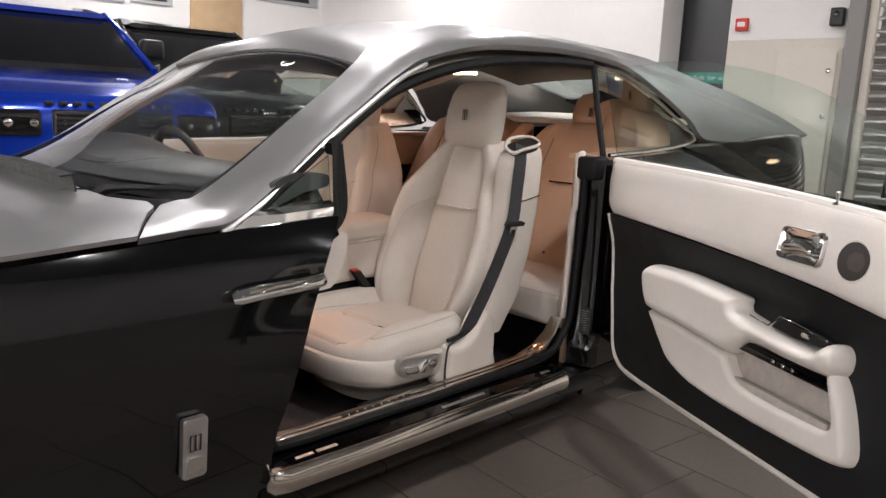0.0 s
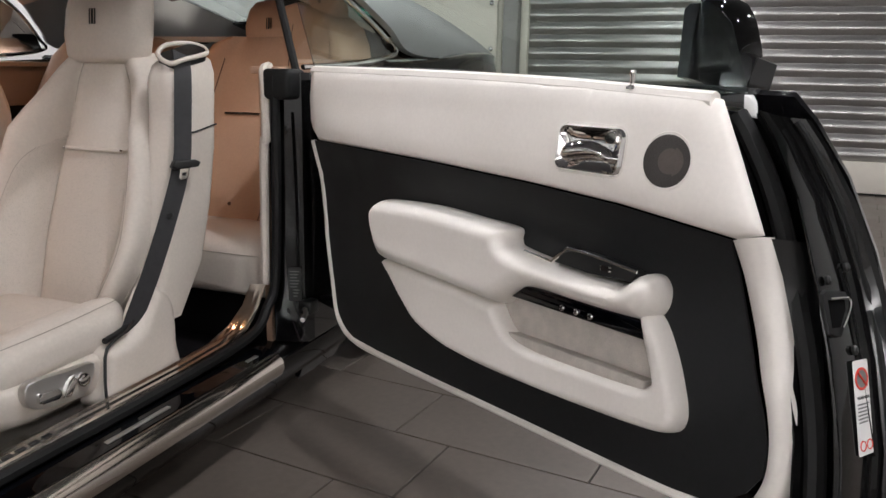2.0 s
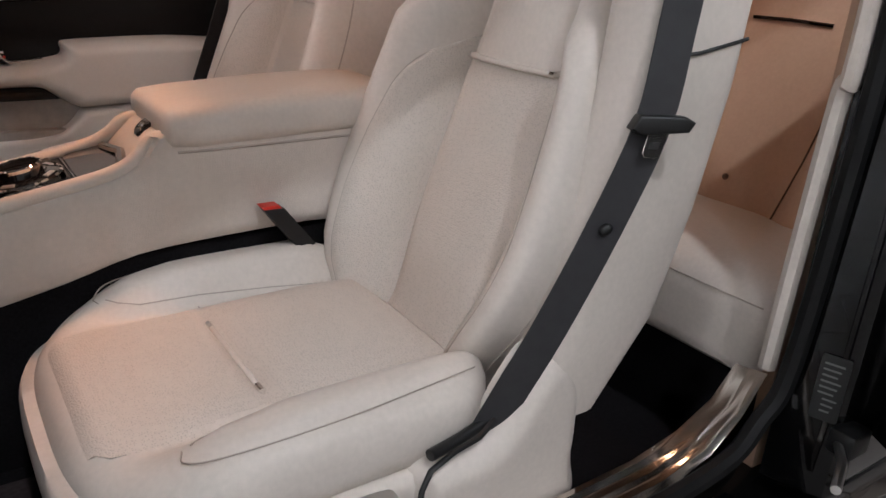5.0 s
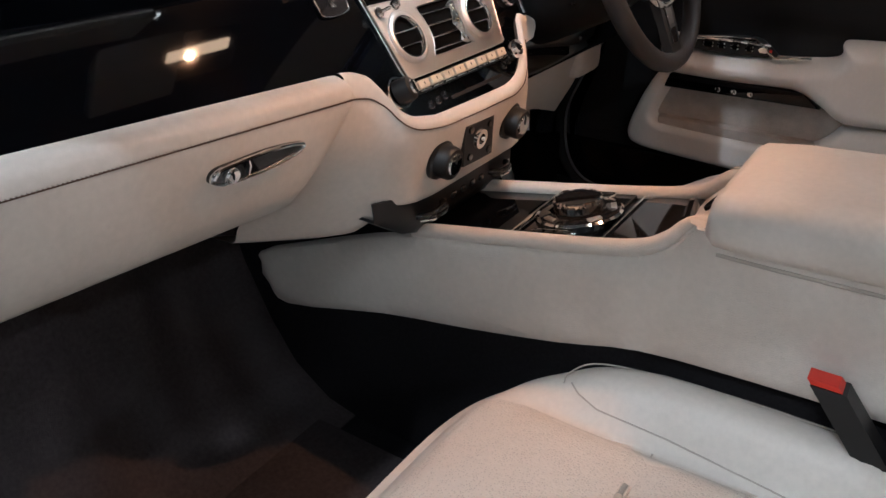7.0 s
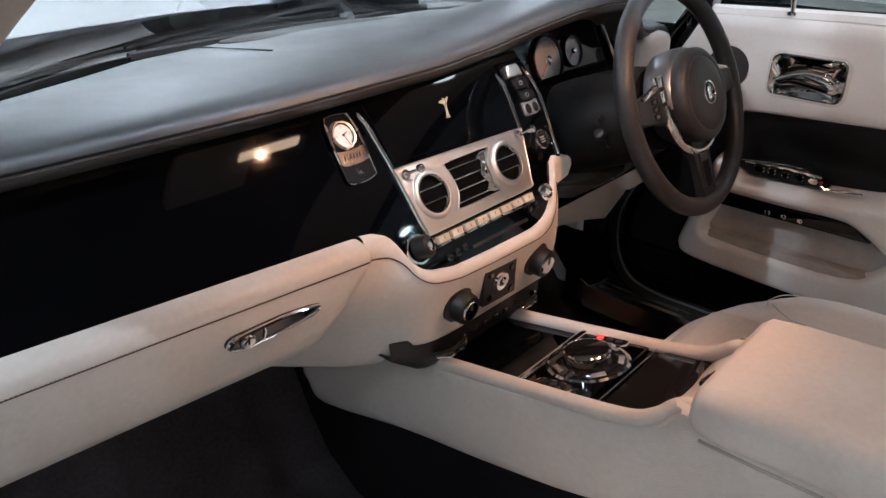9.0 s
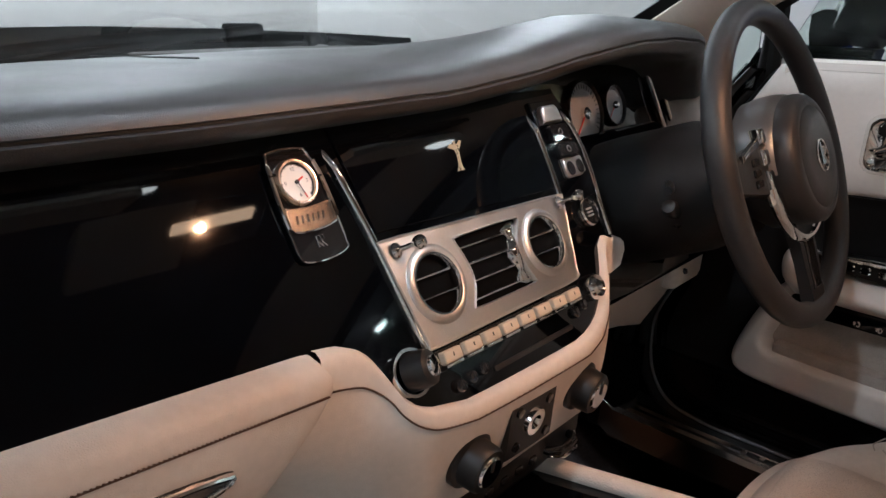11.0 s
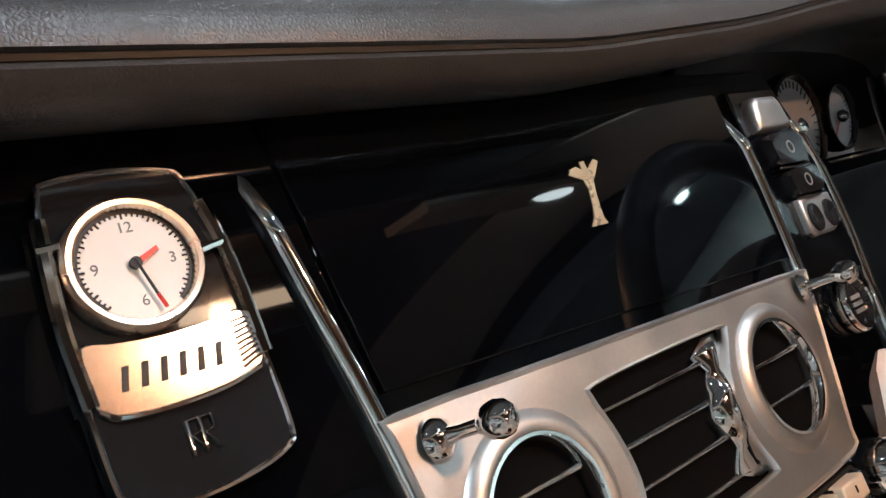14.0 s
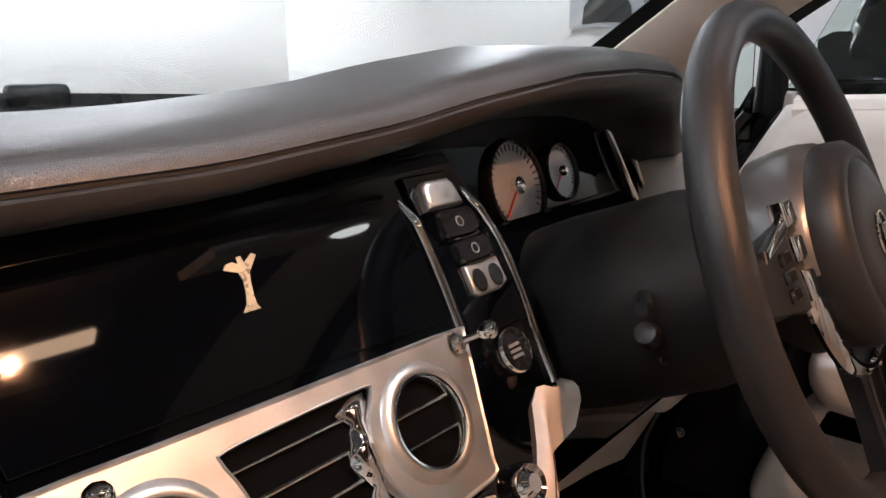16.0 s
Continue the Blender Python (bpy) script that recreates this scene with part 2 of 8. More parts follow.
def lathe(profile, m=None, n=28, bm=None):
    """A turned shape: rows of (radius, height) round the local z axis."""
    b = bmesh.new()
    rings = [[b.verts.new((r * math.cos(a), r * math.sin(a), h)) for a in (2 * math.pi * j / n for j in range(n))] if r > 1e-6 else [b.verts.new((0, 0, h))] for r, h in profile]
    for p, q in zip(rings, rings[1:]):
        for j in range(n):
            k = (j + 1) % n
            if len(p) == 1 and len(q) == 1:
                continue
            if len(p) == 1:
                b.faces.new((p[0], q[k], q[j]))
            elif len(q) == 1:
                b.faces.new((p[j], p[k], q[0]))
            else:
                b.faces.new((p[j], p[k], q[k], q[j]))
    if m:
        b.transform(m)
    return merge(bm, b)


def dense(outline, step=0.02):
    """The same outline with points at most step apart."""
    out = []
    for a, b in zip(outline, outline[1:] + outline[:1]):
        a, b = Vector((a[0], a[1])), Vector((b[0], b[1]))
        n = max(1, int((b - a).length / step))
        out += [tuple(a.lerp(b, k / n)) for k in range(n)]
    return out


class Plane:
    """A local frame: u and v in a panel's plane, w out of it."""

    def __init__(self, o, u, v, n):
        self.o, self.u, self.v, self.n = (Vector(q) for q in (o, u, v, n))

    def at(self, u, v, w=0.0):
        return self.o + self.u * u + self.v * v + self.n * w

    def matrix(self, u, v, w=0.0, spin=0.0):
        p = self.at(u, v, w)
        m = Matrix(((self.u.x, self.v.x, self.n.x, p.x), (self.u.y, self.v.y, self.n.y, p.y), (self.u.z, self.v.z, self.n.z, p.z), (0, 0, 0, 1)))
        return m @ Matrix.Rotation(radians(spin), 4, "Z")

    def prism(self, outline, w0, w1, bevel=0.003, seg=3, bm=None, back=False):
        b = bmesh.new()
        lo = [b.verts.new((p[0], p[1], w0)) for p in outline]
        hi = [b.verts.new((p[0], p[1], w1)) for p in outline]
        k = len(lo)
        top = b.faces.new(hi)
        b.faces.new(lo[::-1])
        for i in range(k):
            b.faces.new((lo[i], lo[(i + 1) % k], hi[(i + 1) % k], hi[i]))
        if bevel:
            bmesh.ops.bevel(b, geom=list(top.edges), offset=bevel, segments=seg, profile=0.5, affect="EDGES", clamp_overlap=True)
        b.transform(self.matrix(0, 0))
        return merge(bm, b)

    def ring(self, outline, width, w0, w1, bm=None):
        """A frame round an outline, width wide."""
        k = len(outline)
        cx, cy = sum(p[0] for p in outline) / k, sum(p[1] for p in outline) / k
        out = []
        for i in range(k):
            a, b, c = Vector((*outline[i - 1][:2], 0)), Vector((*outline[i][:2], 0)), Vector((*outline[(i + 1) % k][:2], 0))
            t = (c - a).normalized()
            nn = Vector((-t.y, t.x, 0))
            if nn.dot(Vector((cx, cy, 0)) - b) < 0:
                nn = -nn
            i2 = b + nn * width
            mid = b + nn * width * 0.5
            out.append([self.at(b.x, b.y, w0), self.at(b.x, b.y, (w0 + w1) / 2), self.at(mid.x, mid.y, w1), self.at(i2.x, i2.y, (w0 + w1) / 2), self.at(i2.x, i2.y, w0)])
        return loft(out + [out[0]], closed=False, cap=False, bm=bm)

    def holed(self, outline, holes, w0, w1):
        """A plate with openings through it."""
        b = bmesh.new()
        for loop in (outline, *holes):
            vs = [b.verts.new((p[0], p[1], w1)) for p in loop]
            for i in range(len(vs)):
                b.edges.new((vs[i], vs[(i + 1) % len(vs)]))
        bmesh.ops.triangle_fill(b, use_beauty=True, use_dissolve=False, edges=b.edges[:])
        for f in b.faces:
            if f.normal.z < 0:
                f.normal_flip()
        ext = bmesh.ops.extrude_face_region(b, geom=b.faces[:])
        bmesh.ops.translate(b, vec=(0, 0, w0 - w1), verts=[g for g in ext["geom"] if isinstance(g, bmesh.types.BMVert)])
        b.transform(self.matrix(0, 0))
        return b

    def puff(self, outline, w0, w1, r, step=0.007):
        """A padded form over an outline: rounded up from w0 at its edge to w1 at r inside it."""
        o = np.array([p[:2] for p in outline])
        a, d = o, np.roll(o, -1, axis=0) - o
        lo, hi = o.min(axis=0), o.max(axis=0)
        gu, gv = np.meshgrid(np.arange(lo[0], hi[0], step), np.arange(lo[1], hi[1], step))
        gu = gu + (np.arange(gu.shape[0]) % 2)[:, None] * step * 0.5
        g = np.stack([gu.ravel(), gv.ravel()], axis=1)

        def gap(q):
            t = np.clip(((q[:, None] - a) * d).sum(2) / ((d * d).sum(1) + 1e-12), 0, 1)
            return np.sqrt((((q[:, None] - a) - t[..., None] * d) ** 2).sum(2)).min(1)

        y0, y1 = a[:, 1], a[:, 1] + d[:, 1]
        cross = ((y0 > g[:, None, 1]) != (y1 > g[:, None, 1])) & (g[:, None, 0] < d[:, 0] * (g[:, None, 1] - y0) / (d[:, 1] + 1e-12) + a[:, 0])
        g = g[(cross.sum(1) % 2 == 1) & (gap(g) > step * 0.45)]
        near = []
        for k in (0.03, 0.1, 0.22, 0.4):
            t = np.roll(o, -1, axis=0) - np.roll(o, 1, axis=0)
            t /= np.linalg.norm(t, axis=1)[:, None] + 1e-12
            turn = 1 if (o[:, 0] * np.roll(o[:, 1], -1) - np.roll(o[:, 0], -1) * o[:, 1]).sum() > 0 else -1
            q = o + np.stack([-t[:, 1], t[:, 0]], axis=1) * turn * r * k
            near.append(q[gap(q) > r * k * 0.9])
        g = g[gap(g) > r * 0.5] if len(g) else g
        allp = np.concatenate([o] + near + [g])
        k = len(o)
        vs, _, faces = delaunay_2d_cdt([Vector(p) for p in allp], [(i, (i + 1) % k) for i in range(k)], [], 1, 1e-5)[:3]
        q = np.array([(p.x, p.y) for p in vs])
        h = w0 + (w1 - w0) * np.sqrt(1 - (1 - np.clip(gap(q) / r, 0, 1)) ** 2)
        b = bmesh.new()
        bv = [b.verts.new((p[0], p[1], z)) for p, z in zip(q, h)]
        for f in faces:
            b.faces.new([bv[i] for i in f])
        b.transform(self.matrix(0, 0))
        return b

    def lathe(self, u, v, w, profile, n=28, bm=None, spin=0.0, tip=None):
        m = self.matrix(u, v, w, spin)
        return lathe(profile, m @ tip if tip else m, n, bm)

    def tube(self, pts, r, n=8, closed=False, bm=None, flat=1.0):
        return tube([self.at(*p) for p in pts], r, n, closed, bm, flat)


def rrect(u0, v0, u1, v1, r, n=5):
    """Corner points of a rounded rectangle."""
    out = []
    for cx, cy, a0 in ((u1 - r, v0 + r, -90), (u1 - r, v1 - r, 0), (u0 + r, v1 - r, 90), (u0 + r, v0 + r, 180)):
        for j in range(n + 1):
            a = radians(a0 + 90 * j / n)
            out.append((cx + r * math.cos(a), cy + r * math.sin(a)))
    return out


def oval(cx, cy, rx, ry, n=28):
    return [(cx + rx * math.cos(2 * math.pi * i / n), cy + ry * math.sin(2 * math.pi * i / n)) for i in range(n)]


BASE = {}


def finish(bm, name, material, sharp=38):
    bmesh.ops.remove_doubles(bm, verts=bm.verts[:], dist=1e-6)
    bmesh.ops.recalc_face_normals(bm, faces=bm.faces[:])
    bm.edges.index_update()
    crisp = []
    if material in GLOSSY:
        # keep large flat faces flat beside their narrow bevels
        for e in bm.edges:
            if len(e.link_faces) == 2:
                a, b = sorted(f.calc_area() for f in e.link_faces)
                if b > 12 * a:
                    crisp.append(e.index)
    me = bpy.data.meshes.new(name)
    bm.to_mesh(me)
    bm.free()
    me.materials.append(material)
    me.shade_smooth()
    me.set_sharp_from_angle(angle=radians(sharp))
    for i in crisp:
        me.edges[i].use_edge_sharp = True
    return me


def thing(name, at, label, category, group="", kind=""):
    """An Empty at a thing's base, which parents its parts."""
    ob = new(name)
    ob.empty_display_size = 0.05
    ob.matrix_world = Matrix.Translation(at)
    BASE[ob] = Matrix.Translation(at).inverted()
    return tagged(ob, label, category, group, kind)


def part(name, bm, material, parent, label="", sharp=38):
    ob = new(name, finish(bm, name, material, sharp))
    ob.parent = parent
    if parent in BASE:
        ob.matrix_parent_inverse = BASE[parent]
    if name in ("windscreen", "quarter_light", "rear_window", "rear_side_window") or (name == "door_glass" and parent.name == "passenger_door"):
        ob.visible_shadow = False
    return tagged(ob, label)


def solid(name, bm, material, label="", category="", kind="", group="", sharp=38):
    return tagged(new(name, finish(bm, name, material, sharp)), label, category, group, kind)


YC = 0.884


def flip(bm):
    """Mirror a part to the car's other side."""
    for v in bm.verts:
        v.co.y = 2 * YC - v.co.y
    return bm


def word(text, m, size, parent, material, name="lettering", depth=0.0004):
    c = bpy.data.curves.new(name, "FONT")
    c.body, c.size, c.extrude, c.align_x, c.align_y = text, size, depth, "CENTER", "CENTER"
    o = bpy.data.objects.new(name, c)
    scene.collection.objects.link(o)
    dg = bpy.context.evaluated_depsgraph_get()
    me = bpy.data.meshes.new_from_object(o.evaluated_get(dg))
    bpy.data.objects.remove(o)
    me.transform(m)
    me.materials.clear()
    me.materials.append(material)
    ob = new(name, me)
    ob.parent = parent
    if parent in BASE:
        ob.matrix_parent_inverse = BASE[parent]
    return ob


# ---- the showroom ----
CEIL = 4.0
XN, XP, YN, YP = -10.0, 7.5, -7.0, 9.5
solid("floor", rbox((XN, YN, -0.12), (XP, YP, -0.006), 0), GROUT, kind="structure")
solid("ceiling", rbox((XN, YN, CEIL), (XP, YP, CEIL + 0.15), 0), CEILP, kind="structure")
solid("wall_front", rbox((XN - 0.2, YN - 0.2, 0), (XN, YP + 0.2, CEIL), 0), WALLP, kind="structure")
solid("wall_side", rbox((XN, YP, 0), (XP, YP + 0.2, CEIL), 0), WALLP, kind="structure")
# unseen closing wall, greyed to cut bounce and reflections on the car
solid("wall_unseen", rbox((XN, YN - 0.2, 0), (XP, YN, CEIL), 0), WALLG, kind="structure")
solid("wall_return", rbox((XP - 0.45, 3.05, 0), (XP, YP, CEIL), 0), WALLP, kind="structure")
# back wall with cream dado, door and shutter openings
solid("wall_rear", rbox((XP, 0.93, 2.07), (XP + 0.2, 2.47, CEIL), 0), WALLP, kind="structure")
solid("wall_rear_over_door", rbox((XP, 2.47, 3.0), (XP + 0.2, 3.05, CEIL), 0), WALLP, kind="structure")
solid("wall_rear_dado", rbox((XP, 1.19, 0), (XP + 0.2, 2.47, 2.068), 0), WALLC, kind="structure")
solid("wall_rear_lintel", rbox((XP, -2.75, 3.0), (XP + 0.2, 0.93, CEIL), 0), WALLP, kind="structure")
solid("wall_rear_end", rbox((XP, YN - 0.2, 0), (XP + 0.2, -2.78, CEIL), 0), WALLP, kind="structure")
door = thing("door_1", (XP + 0.06, 2.76, 0), "dark grey painted fire exit door in the white wall", "door", kind="structure")
part("door_leaf", rbox((XP + 0.03, 2.49, 0.01), (XP + 0.09, 3.04, 2.996), 0.004), DARKDOOR, door)
part("door_bar", rbox((XP - 0.03, 2.55, 1.0), (XP + 0.03, 3.0, 1.06), 0.012), STEEL, door)
sign = thing("exit_sign", (XP + 0.02, 2.64, 1.60), "green push bar sign with white lettering on the dark door", "sign")
part("sign_plate", rbox((XP + 0.015, 2.45, 1.60), (XP + 0.028, 3.0, 1.72), 0.002), GREEN, sign)
for text, dy in (("Push", 0.118), ("bar", -0.04), ("to", -0.157)):
    word(text, Matrix(((0, 0, -1, XP + 0.013), (-1, 0, 0, 2.66 + dy), (0, 1, 0, 1.66), (0, 0, 0, 1))), 0.075, sign, PAPER)
call = thing("call_point", (XP, 2.32, 2.17), "red fire alarm box with white label on the white wall", "alarm box")
part("alarm_body", rbox((XP - 0.05, 2.25, 2.17), (XP, 2.385, 2.30), 0.008), RED, call)
part("alarm_label", rbox((XP - 0.054, 2.275, 2.21), (XP - 0.05, 2.36, 2.26), 0.001), PAPER, call)
snd = thing("wall_sensor", (XP, 1.33, 2.18), "small black sensor box high on the white wall", "sensor")
part("sensor_body", rbox((XP - 0.09, 1.26, 2.18), (XP, 1.39, 2.36), 0.015), PLASTIC, snd)
part("sensor_lens", lathe([(0.0, 0.0), (0.03, 0.0), (0.022, 0.012), (0, 0.014)], Matrix.Translation((XP - 0.09, 1.325, 2.30)) @ Matrix.Rotation(radians(-90), 4, "Y"), 14), SMOKE, snd)
cup = thing("wall_cupboard", (XP, 1.56, 0.2), "cream painted cupboard door with two round knobs in the wall", "cupboard")
part("cupboard_frame", rbox((XP - 0.02, 1.24, 0.2), (XP, 1.89, 1.97), 0.004), WALLC, cup)
leaf = part("cupboard_door", rbox((XP - 0.034, 1.285, 0.24), (XP - 0.02, 1.85, 1.925), 0.004), WALLC, cup)
for z in (1.74, 1.28):
    part("knob", lathe([(0.012, 0), (0.01, 0.02), (0.022, 0.03), (0.024, 0.042), (0, 0.05)], Matrix.Translation((XP - 0.034, 1.34, z)) @ Matrix.Rotation(radians(-90), 4, "Y"), 14), CHROME, leaf)
post = thing("shutter_post", (XP, 1.1, 0), "grey painted steel post beside the roller shutter", "post", kind="structure")
part("post_body", rbox((XP - 0.16, 1.035, 0), (XP + 0.05, 1.19, CEIL), 0.006), POST, post)
part("guide_rail", rbox((XP - 0.06, 0.955, 0), (XP + 0.05, 1.03, 3.0), 0.004), WALLC, post)
post2 = thing("shutter_post", (XP, -2.72, 0), "grey painted steel guide beside the roller shutter", "post", kind="structure")
part("guide_rail", rbox((XP - 0.08, -2.78, 0), (XP + 0.05, -2.66, 3.0), 0.004), POST, post2)
# roller shutter of curved slats
shutter = thing("roller_shutter", (XP + 0.02, -0.85, 0.3), "closed grey galvanised steel roller shutter with curved slats", "shutter")
PITCH = 0.125
prof = [(0.0, 0.0), (-0.008, 0.006), (-0.012, 0.018), (-0.034, 0.045), (-0.036, 0.07), (-0.016, 0.1), (-0.006, 0.112), (0.0, 0.125)]
slat_mesh = None
for i in range(22):
    z = 0.31 + i * PITCH
    if slat_mesh is None:
        o = part("slat", sheet([[(XP + 0.03 + a, y, b) for a, b in prof] for y in (-2.68, 0.97)], 0.003), STEEL, shutter, sharp=60)
        slat_mesh = o.data
    else:
        o = new("slat", slat_mesh)
        o.parent = shutter
        o.matrix_parent_inverse = BASE[shutter]
    o.location = (0, 0, z)
part("bottom_rail", rbox((XP - 0.01, -2.68, 0.02), (XP + 0.05, 0.97, 0.31), 0.006), WALLC, shutter)
# framed pictures and oak panel on the side wall
for nm, x0, x1, z0, z1 in (("wall_picture", 5.75, 6.98, 2.71, 3.5), ("wall_picture", 3.80, 4.42, 2.45, 3.1), ("wall_picture", 3.05, 3.72, 2.42, 3.1), ("wall_picture", -4.55, -3.55, 1.41, 2.3)):
    pic = thing(nm, ((x0 + x1) / 2, YP, z0), "unframed grey photo print of a dark car on the wall", "picture")
    part("print", rbox((x0, YP - 0.03, z0), (x1, YP, z1), 0.002), PHOTO, pic)
    w = Plane((x0, YP - 0.03, z0), (1, 0, 0), (0, 0, 1), (0, -1, 0))
    L, hh = x1 - x0, z1 - z0
    part("car_shape", w.prism([(L * a, hh * b) for a, b in ((0.18, 0.06), (0.2, 0.3), (0.34, 0.5), (0.5, 0.56), (0.7, 0.48), (0.84, 0.28), (0.86, 0.07))], 0.001, 0.004, 0), INK, pic)
panel = thing("oak_panel", (5.1, YP, 0), "light oak faced panel on the white wall", "panel")
part("board", rbox((4.7, YP - 0.04, 0.0), (5.55, YP, 3.1), 0.003), WOOD, panel)
# downlights in the ceiling
SPOTS = [(-9.1, -4.8, 3.6), (-9.1, -1.8, 6.5), (-9.1, 1.2, 6.5), (-9.1, 4.2, 6.5), (-9.1, 7.2, 5.6), (-5.0, 8.7, 3.0), (-4.5, 3.2, 1.4), (-4.2, -1.6, 0.9), (-4.2, -5.0, 1.4), (-1.5, -3.4, 0.65), (-1.0, 8.7, 0.6), (0.45, -1.9, 1.25), (1.7, 1.9, 1.3), (1.4, -4.4, 0.3), (2.0, -2.2, 0.35), (4.6, -4.6, 1.2), (5.3, -0.6, 1.0), (5.3, 3.6, 1.1), (3.6, 8.0, 1.5), (-1.6, 2.9, 0.12), (2.2, 3.3, 0.15), (6.2, 6.4, 1.2)]
first = None
for x, y, power in SPOTS:
    if first is None:
        first = thing("ceiling_downlight", (x, y, CEIL), "round lit white downlight set in the dark ceiling", "downlight", "ceiling downlights")
        part("trim_ring", lathe([(0.095, 0.0), (0.125, 0.0), (0.125, -0.008), (0.1, -0.014), (0.095, 0.0)], Matrix.Translation((x, y, CEIL))), PAPER, first)
        part("lens", lathe([(0.0, -0.003), (0.094, -0.003), (0.094, 0.0), (0, 0)], Matrix.Translation((x, y, CEIL))), LAMPGLOW, first, "lit lens")
    else:
        copy_thing(first, Matrix.Translation((x, y, CEIL)))
    # those by the front wall are added to brighten it, and turned to wash it
    lamp("downlight_beam", x, y, CEIL - 0.03, 0.18, DOWN_W * power, aim=(-10.0, y, 2.6) if x < -9 else None)
# ---- the coupe: body shell ----
car = thing("coupe_car", (0.7, YC, 0), "two-tone silver over gloss black luxury coupe with its passenger door open", "car")
SIDES = (("left", lambda b: b), ("right", flip))
EDGE = [(0.10, 0.02), (0.26, 0.009), (0.325, -0.003), (0.427, 0.017), (0.511, 0.051), (0.684, 0.101), (0.80, 0.147), (0.87, 0.186), (0.94, 0.242)]
WINGY = [(0.10, 0.06), (0.2, 0.035), (0.30, 0.008), (0.45, -0.014), (0.62, -0.022), (0.78, -0.012), (0.86, 0.004), (0.92, 0.034), (0.95, 0.06)]
WINGTOP = [(-2.0, 0.80), (-1.4, 0.855), (-0.58, 0.893), (-0.12, 0.922), (0.22, 0.935)]


def wing():
    rows = []
    for j in range(15):
        t = j / 14
        row = []
        for i in range(41):
            xs = -2.0 + 2.2 * i / 40
            d = 0.42 ** 2 - (xs + 1.15) ** 2
            low = max(0.12, 0.36 + math.sqrt(d) if d > 0 else 0.12)
            z = low + (lerp_at(WINGTOP, xs) - low) * t
            x = -2.0 + (i / 40) * (lerp_at(EDGE, z) + 2.0)
            nose = max(0.0, (-1.35 - x) / 0.65) ** 2.2
            row.append((x, lerp_at(WINGY, z) + 0.30 * nose, z))
        rows.append(row)
    return sheet(rows, 0.012)


for side, f in SIDES:
    part("front_wing", f(wing()), PAINTBLK, car, "gloss black front wing", sharp=60)

# clamshell bonnet
BEND = [(0.03, -0.318), (0.10, -0.27), (0.194, -0.195), (0.29, -0.266), (0.63, -0.277), (YC, -0.282)]
BZ = [(0.0, 0.0), (0.05, 0.022), (0.12, 0.042), (0.25, 0.056), (0.5, 0.066), (YC, 0.074)]
rows = []
for i in range(29):
    s = i / 28
    row = []
    for j in range(33):
        q = -1 + 2 * j / 32
        yy = 0.03 + (YC - 0.03) * (1 - abs(q) ** 0.85 if abs(q) < 1 else 0)
        x1 = lerp_at(BEND, yy)
        x = -1.98 + s * (x1 + 1.98)
        nose = max(0.0, (-1.35 - x) / 0.65) ** 2.2
        yn = yy + 0.30 * nose * (YC - yy) / YC
        z = lerp_at(WINGTOP, x) + lerp_at(BZ, yy) - 0.05 * nose - 0.002
        row.append((x, yn if q < 0 else 2 * YC - yn, z))
    rows.append(row)
part("bonnet", sheet(rows, 0.012), SILVER, car, "satin silver bonnet", sharp=60)
part("nose_panel", rbox((-2.02, 0.36, 0.2), (-1.96, 1.41, 0.84), 0.02), PAINTBLK, car)

# screen pillar, roof rail and rear pillar in one band
RAIL = [((-0.312, 0.043, 0.909), (-0.188, 0.192, 0.952)), ((-0.20, 0.052, 0.917), (-0.14, 0.203, 0.960)), ((-0.064, 0.082, 0.925), (-0.085, 0.214, 0.968)),
        ((0.073, 0.112, 0.997), (0.052, 0.243, 1.039)), ((0.267, 0.145, 1.134), (0.248, 0.265, 1.173)), ((0.41, 0.165, 1.222), (0.389, 0.287, 1.264)),
        ((0.55, 0.180, 1.31), (0.490, 0.308, 1.334)), ((0.66, 0.186, 1.362), (0.615, 0.355, 1.405)), ((0.90, 0.19, 1.414), (0.88, 0.41, 1.474)),
        ((1.15, 0.19, 1.433), (1.15, 0.45, 1.506)), ((1.45, 0.19, 1.437), (1.5, 0.45, 1.512)), ((1.75, 0.17, 1.405), (1.85, 0.44, 1.502)),
        ((1.98, 0.12, 1.305), (2.22, 0.36, 1.468)), ((2.12, 0.06, 1.205), (2.6, 0.33, 1.408)), ((2.26, 0.04, 1.125), (3.2, 0.28, 1.31)), ((2.9, 0.10, 1.12), (3.72, 0.26, 1.21)), ((3.5, 0.17, 1.11), (4.02, 0.25, 1.135))]
low = cr([r[0] for r in RAIL], 5)
upp = cr([r[1] for r in RAIL], 5)


def rail():
    rows = []
    for a, b in zip(low, upp):
        a, b = Vector(a), Vector(b)
        row = []
        for j in range(9):
            s = j / 8
            p = a.lerp(b, s)
            bulge = 6.75 * s * (1 - s) ** 2
            row.append(tuple(p + Vector((-0.006, -0.028, 0.022)) * bulge * lerp_at([(0.45, 0.28), (0.7, 0.5), (1.0, 0.45), (2.0, 0.6)], a[0])))
        rows.append(row)
    return sheet(rows, 0.02)


for side, f in SIDES:
    part("roof_rail", f(rail()), SILVER, car, "satin silver screen pillar and roof rail", sharp=70)
# roof skin
k0, k1 = 6 * 5, 12 * 5
rows = []
for p in upp[k0:k1 + 1]:
    s = (p[0] - 0.5) / 1.7
    row = []
    for j in range(21):
        q = -1 + j / 10
        c = 1 - q * q
        g = 1 - min(1, max(0, s) * 1.6)
        row.append((p[0] + 0.06 * c * g, YC + (YC - p[1]) * q * 0.998, p[2] + (0.030 + 0.028 * g * g) * c))
    rows.append(row)
